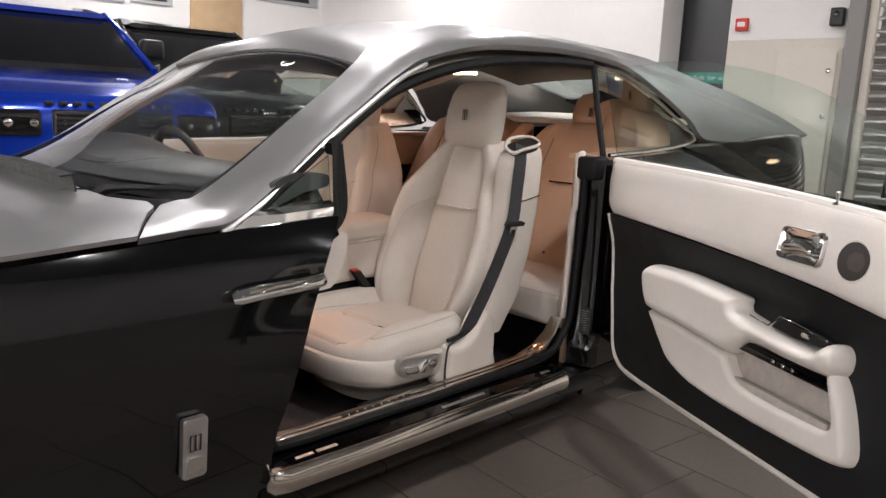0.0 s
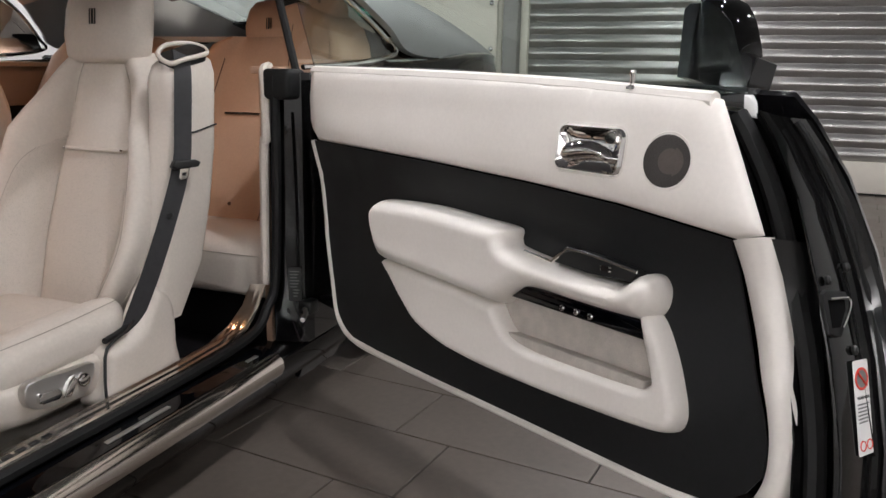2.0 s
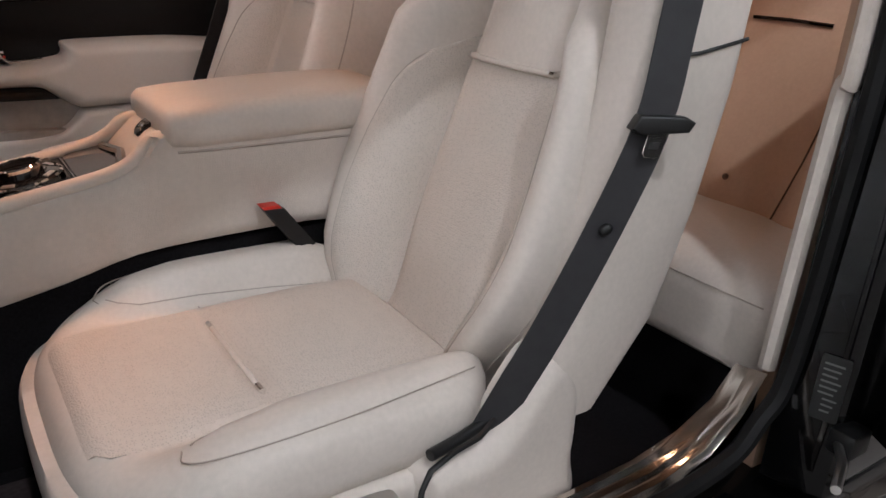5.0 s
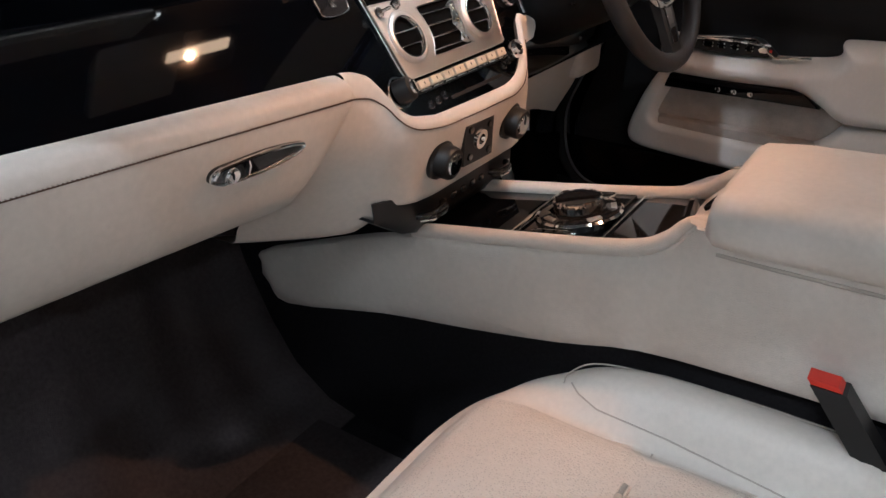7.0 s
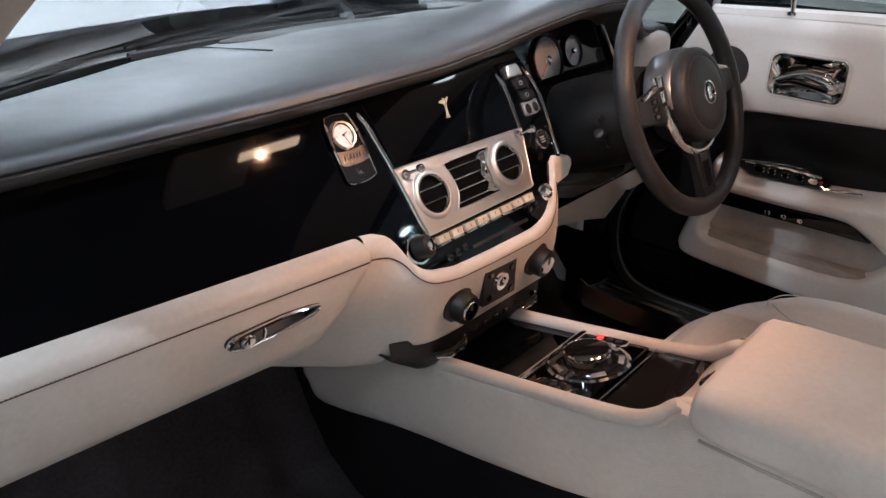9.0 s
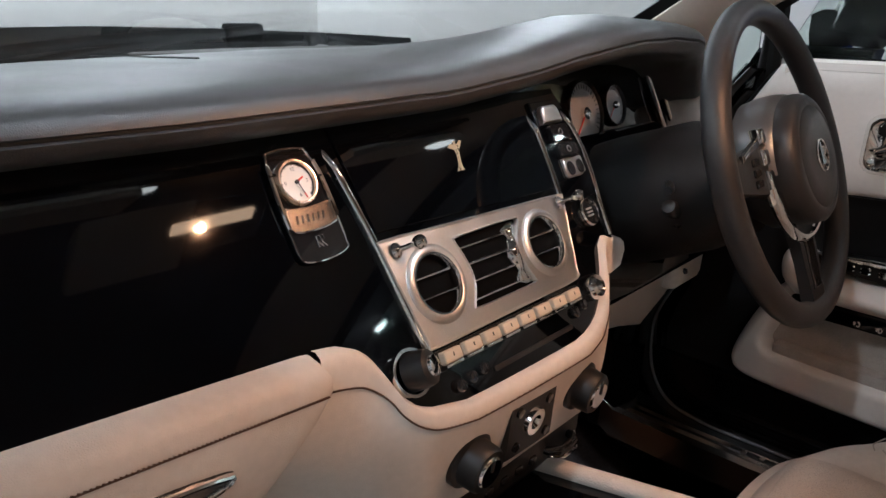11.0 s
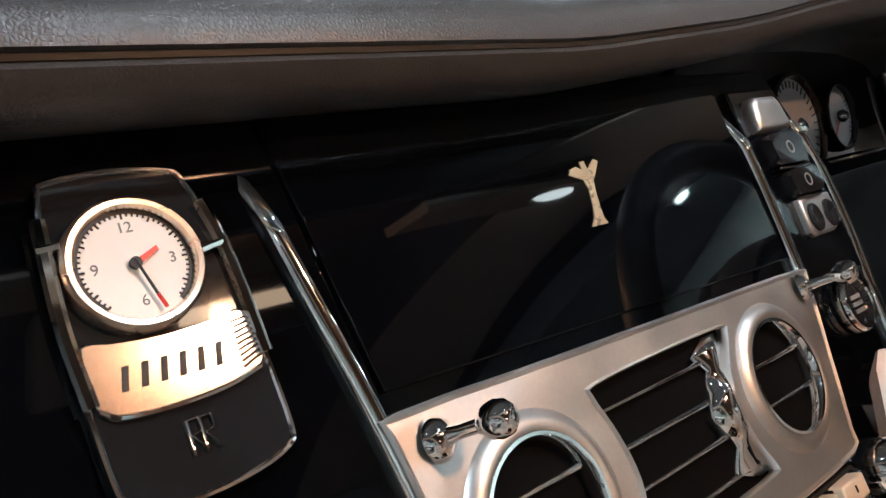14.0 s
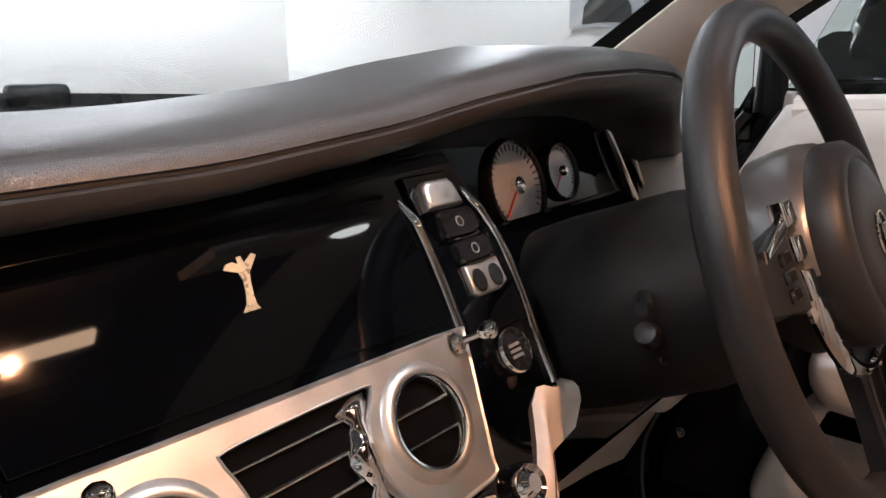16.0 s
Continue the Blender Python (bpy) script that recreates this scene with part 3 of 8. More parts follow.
part("roof_panel", sheet(rows, 0.014), SILVER, car, "satin silver roof", sharp=70)
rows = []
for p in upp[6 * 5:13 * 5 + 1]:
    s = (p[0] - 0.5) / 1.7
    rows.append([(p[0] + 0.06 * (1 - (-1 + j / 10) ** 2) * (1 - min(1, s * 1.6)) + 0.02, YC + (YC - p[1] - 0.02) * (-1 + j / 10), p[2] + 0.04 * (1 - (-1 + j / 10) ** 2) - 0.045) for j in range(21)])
part("headlining", sheet(rows, 0.006), ROOFLINER, car, "tan fabric headlining in a darkened colour", sharp=70)
# inner pillar trims
for side, f in SIDES:
    rows = []
    for a, b in list(zip(low, upp))[8:60]:
        a, b = Vector(a) + Vector((0.012, 0.022, -0.028)), Vector(b) + Vector((0.012, 0.012, -0.03))
        rows.append([tuple(a.lerp(b, 1.28 * j / 3) + Vector((0.012, 0.02, -0.014)) * (4 * (j / 3) * (1 - j / 3))) for j in range(4)])
    part("pillar_trim", f(sheet(rows, 0.005)), HEADLINER, car, "cream pillar trim")

# windscreen with black border, cowl and wipers
WSL = cr([(-0.085, 0.214, 0.966), (0.052, 0.243, 1.037), (0.248, 0.265, 1.171), (0.389, 0.287, 1.262), (0.486, 0.308, 1.331)], 4)
rows = []
for i, p in enumerate(WSL):
    s = i / (len(WSL) - 1)
    rows.append([(p[0] + (-0.205 * (1 - s) * (1 - abs(q) ** 3) + 0.06 * s * (1 - q * q)), YC + (YC - p[1]) * q, p[2] + 0.02 * (1 - s) * (1 - q * q) + 0.058 * s * (1 - q * q)) for q in (-1 + k / 12 for k in range(25))])
part("windscreen", sheet(rows, 0.005), GLASSM, car, "clear curved windscreen", sharp=80)
edge = [[r[0] for r in rows], [r[-1] for r in rows], rows[-1]]
inner = [[r[1] for r in rows], [r[-2] for r in rows], [tuple(Vector(a).lerp(Vector(b), 0.45)) for a, b in zip(rows[-1], rows[-2])]]
edge.append(rows[0])
inner.append(rows[2])
for a, b in zip(edge, inner):
    part("screen_border", sheet([[tuple(Vector(p).lerp(Vector(q), k) + Vector((0.004, 0, -0.008))) for k in (0, 0.35, 0.7)] for p, q in zip(a, b)], 0.001), PLASTIC, car, "black printed screen border")
part("screen_seal", tube([Vector(p) + Vector((0, 0, -0.003)) for p in [r[0] for r in rows] + rows[-1] + [r[-1] for r in rows[::-1]]], 0.009, 6), RUBBER, car)
cow = [[(x + dx, y, z + dz) for x, y, z in rows[0]] for dx, dz in ((0.02, 0.004), (-0.03, -0.016), (-0.075, -0.042))]
part("cowl_panel", sheet(cow, 0.006), PLASTIC, car, "black plastic cowl below the windscreen")
part("cowl_edge", sheet([[(-0.312 + dx, y, 0.985 + (z - 0.985) * q) for y, z in ((0.40, 1.030), (0.60, 1.036), (0.80, 1.0375), (1.0, 1.032), (1.2, 1.024), (1.40, 1.012))] for dx, q in ((0.008, 0.0), (0.006, 0.5), (0.0, 1.0), (-0.03, 0.9))], 0.004), PLASTIC, car, "black plastic cowl edge")
part("wiper_pivot", rbox((-0.325, 0.996, 0.99), (-0.302, 1.062, 1.0395), 0.007, 3), PLASTIC, car, "black wiper pivot cap")
for pts, piv in (([(-0.32, 0.47, 0.976), (-0.20, 0.385, 0.99), (-0.12, 0.325, 0.99), (-0.055, 0.285, 0.984)], (-0.205, 0.385, 0.985)), ([(-0.25, 1.36, 0.992), (-0.19, 1.07, 0.998), (-0.20, 0.84, 1.0), (-0.215, 0.64, 0.996)], (-0.185, 1.07, 0.995))):
    part("wiper_blade", tube(cr(pts, 4), 0.0085, 6), RUBBER, car)
    part("wiper_arm", tube([Vector(piv) + Vector((-0.06, 0.05, -0.02)), Vector(piv) + Vector((-0.02, 0.02, 0.006)), Vector(piv) + Vector((0.02, -0.02, 0.01)), Vector(pts[-1]) + Vector((-0.03, 0.03, 0.006))], [0.016, 0.017, 0.01, 0.006], 8), PLASTIC, car)

# front quarter light, its bars and the waist chrome
QL = Plane((0, -0.03, 0), (1, 0.0, 0), (0, 0.12, 0.99), (0, -1, 0))
for side, f in SIDES:
    q = part("quarter_light", f(QL.prism([(0.01, 0.945), (0.238, 0.975), (0.238, 1.10), (0.10, 1.015)], -0.004, 0.0, 0)), TINT, car, "small triangular window")
    part("quarter_bar", f(tube(cr([(0.238, 0.05, 0.915), (0.242, 0.062, 0.96), (0.248, 0.075, 1.05), (0.253, 0.088, 1.13)], 4), 0.0125, 10)), RUBBER, car, "black quarter light bar")
    part("quarter_seal", f(tube([(-0.01, 0.088, 0.938), (0.12, 0.108, 1.022), (0.235, 0.125, 1.102)], 0.009, 8)), RUBBER, car)
    part("waist_chrome", f(sheet([[(-0.088, 0.062, 0.908), (-0.02, 0.068, 0.945), (0.0, 0.084, 0.952)], [(0.05, 0.060, 0.914), (0.06, 0.064, 0.945), (0.06, 0.088, 0.956)], [(0.15, 0.060, 0.918), (0.15, 0.063, 0.95), (0.15, 0.088, 0.962)], [(0.236, 0.060, 0.922), (0.236, 0.063, 0.955), (0.236, 0.088, 0.968)]], 0.004)), CHROME, car, "bright metal waist strip")
    part("drip_rail", f(tube(cr([(-0.10, 0.060, 0.914), (-0.055, 0.074, 0.93), (0.073, 0.103, 0.996), (0.267, 0.137, 1.131), (0.41, 0.157, 1.219), (0.55, 0.172, 1.305), (0.66, 0.178, 1.356)], 4), 0.008, 6)), BRUSHED, car, "bright metal pillar edge")

# fixed chrome handle and badge on the black wing
HB = cr([(-0.125, -0.03, 0.776), (-0.06, -0.045, 0.786), (0.03, -0.048, 0.79), (0.10, -0.042, 0.792), (0.128, -0.03, 0.792)], 4)
handle = part("door_handle", tube(HB, [0.014] + [0.02] * (len(HB) - 2) + [0.012], 12, flat=0.7), CHROME, car, "polished chrome door handle")
part("handle_lip", tube([Vector(p) + Vector((0, -0.012, 0.012)) for p in HB[2:-1]], 0.004, 6), CHROME, handle)
BD = Plane((-0.225, -0.026, 0.44), (1, 0, 0), (0, -0.08, 0.996), (0, -1, 0))
badge = part("wing_badge", BD.prism(rrect(-0.03, -0.075, 0.03, 0.075, 0.008), -0.01, 0.008, 0.003), BRUSHED, car, "polished metal badge")
part("badge_panel", BD.prism(rrect(-0.02, -0.062, 0.02, -0.022, 0.006), 0.006, 0.011, 0.002), CHROME, badge)
for du in (-0.006, 0.006):
    part("monogram", BD.tube([(du - 0.007, -0.005, 0.010), (du - 0.007, 0.034, 0.010), (du + 0.006, 0.034, 0.010), (du + 0.006, -0.005, 0.010)], 0.0018, 5, True), INK, badge)

# sills, tread plates and door seal
for side, f in SIDES:
    part("sill", f(sheet([[(x, y, z) for y, z in ((0.17, 0.25), (0.035, 0.25), (0.022, 0.24), (0.024, 0.215), (0.045, 0.16), (0.075, 0.12), (0.11, 0.095), (0.17, 0.085))] for x in (-0.02, 0.4, 0.9, 1.4, 1.75)], 0.004)), SILLBLK, car, "black sill")
    rows = [[(x, y, z + lift) for y, z in ((0.005, 0.215), (-0.004, 0.235), (0.002, 0.258), (0.02, 0.272), (0.03, 0.274))] for x, lift in ((-0.012, 0.055), (-0.008, 0.03), (0.012, 0.012), (0.06, 0.004), (0.3, 0.0), (0.8, 0.0), (1.283, 0.0))]
    sp = part("sill_plate", f(sheet(rows, 0.004)), KICK, car, "polished steel outer sill plate", sharp=70)
    part("plate_insert", f(sheet([[(x, y, z) for y, z in ((0.022, 0.277), (0.05, 0.284), (0.075, 0.288))] for x in (0.03, 0.5, 1.28)], 0.003)), PIANO, sp, "black gloss insert")
    for a, b in ((0.10, 0.16), (0.17, 0.24), (0.66, 0.86), (1.17, 1.22)):
        part("sill_marking", f(rbox((a, 0.036, 0.2815), (b, 0.052, 0.2865), 0.001, 1)), BRUSHED, sp)
    SEALP = cr([(0.258, 0.09, 1.12), (0.256, 0.062, 0.95), (0.196, 0.052, 0.87), (0.107, 0.05, 0.684), (0.058, 0.052, 0.511), (0.03, 0.056, 0.41), (0.046, 0.075, 0.335), (0.11, 0.088, 0.308), (0.475, 0.09, 0.304), (1.0, 0.09, 0.306), (1.27, 0.09, 0.325), (1.345, 0.086, 0.385), (1.385, 0.08, 0.47), (1.395, 0.072, 0.8), (1.388, 0.066, 1.05)], 5)
    part("door_seal", f(tube(SEALP, 0.015, 8)), RUBBER, car, "black rubber door seal")
    TOPP = cr([(0.255, 0.118, 1.105), (0.31, 0.155, 1.138), (0.42, 0.178, 1.205), (0.55, 0.19, 1.275), (0.787, 0.196, 1.35), (1.062, 0.198, 1.392), (1.386, 0.198, 1.41), (1.55, 0.19, 1.41)], 5)
    part("roof_seal", f(tube(TOPP, 0.019, 8)), RUBBER, car, "black rubber roof seal")
    # ribbed inner tread plate, curling up at the rear
    base = [(0.075, 0.318), (0.10, 0.303), (0.2, 0.300), (0.6, 0.302), (1.0, 0.305), (1.18, 0.312), (1.27, 0.335), (1.33, 0.38), (1.372, 0.44)]
    tread = part("tread_plate", f(sheet([[(x - max(0, (z - 0.36)) * (y - 0.105) * 3.0, 0.105 + (y - 0.105) * (1 - 0.4 * min(1.0, max(0.0, (z - 0.32) / 0.1))), z + (dz if dz < 0 else 0.006 + (dz - 0.006) * max(0.0, min(1.0, (0.37 - z) / 0.05)))) for y, dz in ((0.105, 0.0), (0.114, 0.008), (0.122, 0.008), (0.129, 0.003), (0.136, 0.008), (0.144, 0.008), (0.151, 0.003), (0.160, 0.008), (0.170, 0.004), (0.174, -0.05))] for x, z in base], 0.003)), KICK, car, "ribbed polished steel tread plate", sharp=30)
    for i in range(9):
        part("tread_marking", f(rbox((0.33 + i * 0.032, 0.131, 0.309), (0.352 + i * 0.032, 0.142, 0.3145), 0.001, 1)), INK, tread)

# rear quarter panels, boot and tail
QTOP = [(1.4, 1.055), (1.8, 1.07), (2.1, 1.085), (2.5, 1.10), (2.9, 1.125), (3.3, 1.14), (3.55, 1.135), (3.72, 1.10), (3.82, 1.03), (3.9, 0.95)]
QY = [(0.12, 0.06), (0.25, 0.02), (0.45, 0.0), (0.7, -0.012), (0.9, 0.0), (1.0, 0.018), (1.1, 0.05)]
for side, f in SIDES:
    rows = []
    for j in range(13):
        t = j / 12
        row = []
        for i in range(31):
            x = 1.47 + 2.43 * i / 30
            d = 0.42 ** 2 - (x - 2.2) ** 2
            lowz = max(0.12, 0.36 + math.sqrt(d) if d > 0 else 0.12)
            z = lowz + (lerp_at(QTOP, x) - lowz) * t
            tail = max(0.0, (x - 3.2) / 0.7) ** 2
            row.append((x, lerp_at(QY, z - max(0.0, lerp_at(QTOP, x) - 1.10)) + 0.20 * tail, z))
        rows.append(row)
    part("rear_quarter", f(sheet(rows, 0.012)), PAINTBLK, car, "gloss black rear quarter panel", sharp=60)
    rows = []
    for i in range(19):
        x = 2.12 + 1.6 * i / 18
        tail = max(0.0, (x - 3.2) / 0.7) ** 2
        z = lerp_at(QTOP, x)
        y0 = 0.05 + 0.20 * tail
        rows.append([(x, y0, z), (x, y0 + 0.02, z + 0.008), (x, y0 + 0.05, z + 0.006), (x, y0 + 0.09, z - 0.012), (x, y0 + 0.14, z - 0.02)])
    part("rear_shoulder", f(sheet(rows, 0.01)), PAINTBLK, car, "gloss black rear shoulder", sharp=60)
    QG = [(1.475, 0.055, 1.085), (1.55, 0.172, 1.395), (1.74, 0.16, 1.372), (1.95, 0.115, 1.275), (2.09, 0.06, 1.175), (2.13, 0.042, 1.125), (1.85, 0.045, 1.098)]
    b = bmesh.new()
    b.faces.new([b.verts.new(p) for p in QG])
    bmesh.ops.solidify(b, geom=b.faces[:], thickness=0.004)
    part("rear_side_window", f(b), TINT, car, "tinted rear side window")
    part("window_chrome", f(tube(cr([(1.56, 0.165, 1.405), (1.75, 0.15, 1.382), (1.955, 0.107, 1.283), (2.10, 0.052, 1.18), (2.14, 0.035, 1.125), (1.85, 0.036, 1.09), (1.5, 0.04, 1.075)], 5), 0.008, 6)), CHROME, car, "chrome window surround")
    part("window_post", f(tube([(1.552, 0.176, 1.41), (1.515, 0.12, 1.25), (1.472, 0.045, 1.06)], 0.012, 8)), RUBBER, car, "black window post")
rows = []
for i in range(9):
    s = i / 8
    rows.append([(2.22 + 0.98 * s, YC + (YC - 0.365 + 0.075 * s) * q, 1.465 - 0.165 * s + 0.03 * (1 - q * q)) for q in (-1 + k / 8 for k in range(17))])
part("rear_window", sheet(rows, 0.005), TINT, car, "sloping rear window", sharp=80)
rows = [[(x, YC + w * q, z + 0.03 * (1 - q * q)) for q in (-1 + k / 8 for k in range(17))] for x, w, z in ((3.19, 0.605, 1.29), (3.6, 0.62, 1.21), (3.95, 0.62, 1.12), (4.0, 0.6, 0.9), (3.95, 0.6, 0.3))]
part("boot_lid", sheet(rows, 0.01), PAINTBLK, car, "gloss black boot lid", sharp=60)

# rear door post with trim, data sticker and hinge
for side, f in SIDES:
    rows = [[(1.405, 0.10, z), (1.42, 0.05, z), (1.435, 0.012 - 0.004 * s, z), (1.475, 0.004, z)] for s, z in ((i / 8, 0.26 + 0.80 * i / 8) for i in range(9))]
    bp = part("door_post", f(sheet(rows, 0.02)), SHUTBLK, car, "gloss black door post")
    part("post_ridge", f(tube([(1.428, 0.036, 0.30), (1.43, 0.03, 0.45), (1.43, 0.028, 0.7), (1.428, 0.034, 0.95)], 0.006, 6)), SHUTBLK, bp)
    part("post_cap", f(rbox((1.375, 0.012, 0.985), (1.47, 0.10, 1.07), 0.014, 3)), RUBBER, bp, "black rubber cap")
    part("post_trim", f(tube(cr([(1.40, 0.125, 0.44), (1.402, 0.12, 0.7), (1.398, 0.112, 0.86), (1.392, 0.10, 0.88), (1.39, 0.098, 1.02), (1.396, 0.104, 1.065), (1.43, 0.11, 1.075)], 4), 0.014, 8)), CREAM, car, "cream leather post edging")
STK = Plane((1.432, 0.040, 0.435), (0.3, -0.95, 0), (0, 0, 1), (-0.95, -0.3, 0))
st = part("data_sticker", STK.prism(rrect(-0.02, -0.045, 0.02, 0.06, 0.003), 0.010, 0.0112, 0), INK, car, "dark data sticker with fine print")
for i in range(9):
    part("print_line", STK.prism(rrect(-0.015 + (0.008 if i > 5 else 0), 0.045 - i * 0.0095, 0.013 - 0.003 * (i % 3), 0.048 - i * 0.0095, 0.001, 1), 0.0112, 0.0118, 0), GREYPRINT, st)
part("hinge_arm", tube([(1.44, 0.02, 0.37), (1.37, -0.03, 0.375), (1.30, -0.06, 0.38)], 0.007, 8), BRUSHED, car, "metal door check arm")
part("hinge_block", rbox((1.41, -0.022, 0.355), (1.46, 0.018, 0.395), 0.006), PLASTIC, car)

# wheels
for x in (-1.15, 2.2):
    for side, f in SIDES:
        m = Matrix.Translation((x, 0.12, 0.36)) @ Matrix.Rotation(radians(90), 4, "X")
        whl = part("wheel", f(lathe([(0.20, -0.06), (0.25, -0.1), (0.26, 0.07), (0.19, 0.05), (0.07, 0.075), (0, 0.08)], m, 30)), BRUSHED, car, "alloy wheel")
        part("tyre", f(lathe([(0.255, -0.12), (0.33, -0.13), (0.358, -0.1), (0.36, 0.0), (0.358, 0.08), (0.33, 0.11), (0.262, 0.1), (0.255, -0.12)], m, 36)), RUBBER, whl, "black tyre")

# cabin floor, bulkhead and lower trims
part("cabin_floor", rbox((-0.15, 0.17, 0.14), (2.3, 2 * YC - 0.17, 0.175), 0), CARPET, car, "black carpet")
rows = []
for x, z in ((0.16, 0.178), (0.10, 0.19), (0.02, 0.24), (-0.05, 0.32), (-0.10, 0.42), (-0.13, 0.55), (-0.16, 0.75), (-0.2, 0.9)):
    row = []
    for k in range(81):
        y = 0.10 + (2 * YC - 0.20) * k / 80
        fold = 0.016 * math.sin(y * 31 + 6 * z) + 0.010 * math.sin(y * 53 - 9 * z + 1.0)
        row.append((x + fold * min(1.0, max(0.0, (z - 0.19) / 0.1)), y, z))
    rows.append(row)
part("toe_board", sheet(rows, 0.01), LAMBSWOOL, car, "dark draped toe board covering", 70)
part("floor_mat", rbox((0.12, 0.24, 0.176), (0.62, 0.74, 0.19), 0.006), LAMBSWOOL, car, "dark floor mat")
for side, f in SIDES:
    part("kick_trim", f(rbox((-0.12, 0.11, 0.28), (0.04, 0.15, 0.9), 0.012)), CREAM, car, "cream footwell side trim")
    part("door_pillar_inner", f(rbox((-0.02, 0.07, 0.22), (0.04, 0.11, 0.95), 0.01)), SHUTBLK, car)
    # rear side panel in tan leather with a black veneer strip
    rp = part("rear_side_panel", f(sheet([[(x, 0.135 + 0.02 * math.sin(x * 2), z) for z in (0.18, 0.4, 0.6, 0.8, 1.0, 1.065)] for x in (1.42, 1.6, 1.8, 2.0, 2.3)], 0.02)), TAN, car, "tan leather rear side panel")
    part("veneer_strip", f(rbox((1.5, 0.165, 0.80), (2.0, 0.178, 0.90), 0.004)), PIANO, rp, "black veneer strip")
    part("window_shelf", f(rbox((1.42, 0.07, 1.055), (2.3, 0.17, 1.075), 0.006)), TAN, rp)
part("parcel_shelf", sheet([[(x, YC + 0.66 * q, z) for q in (-1, -0.5, 0, 0.5, 1)] for x, z in ((2.16, 1.165), (2.4, 1.17), (2.85, 1.19), (2.96, 1.195))], 0.02), CREAM, car, "cream rear parcel shelf")
for y in (0.55, 2 * YC - 0.55):
    part("shelf_speaker", lathe([(0, 0.006), (0.055, 0.005), (0.062, 0.0), (0.062, -0.01)], Matrix.Translation((2.52, y, 1.178)) @ Matrix.Rotation(radians(-5), 4, "Y"), 20), MESHBLK, car, "dark shelf speaker")

# driver's footwell: inner seal arc and dark kick panel
part("inner_seal", tube(cr([(0.235, 1.66, 0.76), (0.172, 1.66, 0.635), (0.130, 1.66, 0.54), (0.120, 1.66, 0.478), (0.132, 1.66, 0.395), (0.18, 1.66, 0.332), (0.262, 1.66, 0.312), (0.37, 1.66, 0.310), (0.9, 1.66, 0.310)], 5), 0.013, 8), RUBBER, car, "black rubber seal")
part("seal_edge", tube(cr([(0.252, 1.652, 0.76), (0.189, 1.652, 0.632), (0.146, 1.652, 0.536), (0.136, 1.652, 0.478), (0.148, 1.652, 0.40), (0.19, 1.652, 0.345), (0.264, 1.652, 0.327), (0.37, 1.652, 0.325), (0.9, 1.652, 0.325)], 5), 0.003, 6), GREY, car)
part("kick_panel", sheet([[(-0.03 + (0.06 if z < 0.34 else 0.0), 1.60, z), (0.04, 1.592, z), (0.10, 1.60, z), (0.135, 1.63, z)] for z in (0.26, 0.33, 0.40, 0.455)], 0.006), SHUTBLK, car, "gloss black kick panel")
part("door_sill_cover", rbox((0.05, 1.69, 0.16), (1.42, 1.705, 0.43), 0.004), SHUTBLK, car, "gloss black sill cover")
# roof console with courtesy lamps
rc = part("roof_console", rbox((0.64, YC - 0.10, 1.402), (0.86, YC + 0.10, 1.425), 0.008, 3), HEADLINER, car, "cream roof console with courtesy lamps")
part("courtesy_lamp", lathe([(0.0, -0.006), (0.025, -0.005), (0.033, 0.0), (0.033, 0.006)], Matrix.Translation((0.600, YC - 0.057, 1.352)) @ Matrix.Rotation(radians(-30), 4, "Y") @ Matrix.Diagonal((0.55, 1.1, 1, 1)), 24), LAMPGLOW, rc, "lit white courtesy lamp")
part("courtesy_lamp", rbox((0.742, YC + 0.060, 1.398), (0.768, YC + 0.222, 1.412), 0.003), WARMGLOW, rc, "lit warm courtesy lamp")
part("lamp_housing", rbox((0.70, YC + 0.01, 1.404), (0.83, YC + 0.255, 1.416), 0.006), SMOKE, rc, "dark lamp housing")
# both beams start at the warm lens; the second is added to warm the dash
for name, watts, size, dy, aim in (("courtesy_beam", WARM_W, 160, 0.11, (0.60, YC + 0.2, 0.7)), ("dash_warming_beam", DASH_WARM_W, 84, 0.11, (0.31, YC, 0.74))):
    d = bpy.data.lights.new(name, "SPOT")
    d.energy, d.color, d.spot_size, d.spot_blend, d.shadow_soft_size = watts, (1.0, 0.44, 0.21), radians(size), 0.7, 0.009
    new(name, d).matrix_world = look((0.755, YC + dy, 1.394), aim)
# unseen lamp and its beam, added to warm the rear seats
part("rear_warm_lamp", rbox((1.56, YC - 0.06, 1.372), (1.60, YC + 0.06, 1.384), 0.003), WARMGLOW, car, "added warm lamp over the rear seats")
w = lamp("rear_warm_beam", 1.58, YC, 1.368, 0.1, REAR_W, (1.0, 0.48, 0.25), "RECTANGLE", (1.62, YC, 0.5))
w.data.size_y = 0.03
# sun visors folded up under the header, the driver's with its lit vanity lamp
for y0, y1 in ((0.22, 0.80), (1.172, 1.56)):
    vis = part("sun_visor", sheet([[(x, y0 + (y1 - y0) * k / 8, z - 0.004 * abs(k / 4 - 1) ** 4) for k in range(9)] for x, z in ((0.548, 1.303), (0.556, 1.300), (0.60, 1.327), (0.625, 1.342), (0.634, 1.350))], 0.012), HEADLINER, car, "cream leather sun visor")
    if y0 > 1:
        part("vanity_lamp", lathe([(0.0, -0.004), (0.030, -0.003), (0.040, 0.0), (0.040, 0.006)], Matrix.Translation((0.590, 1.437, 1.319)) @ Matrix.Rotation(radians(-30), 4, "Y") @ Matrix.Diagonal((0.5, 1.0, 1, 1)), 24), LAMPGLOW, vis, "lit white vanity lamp")
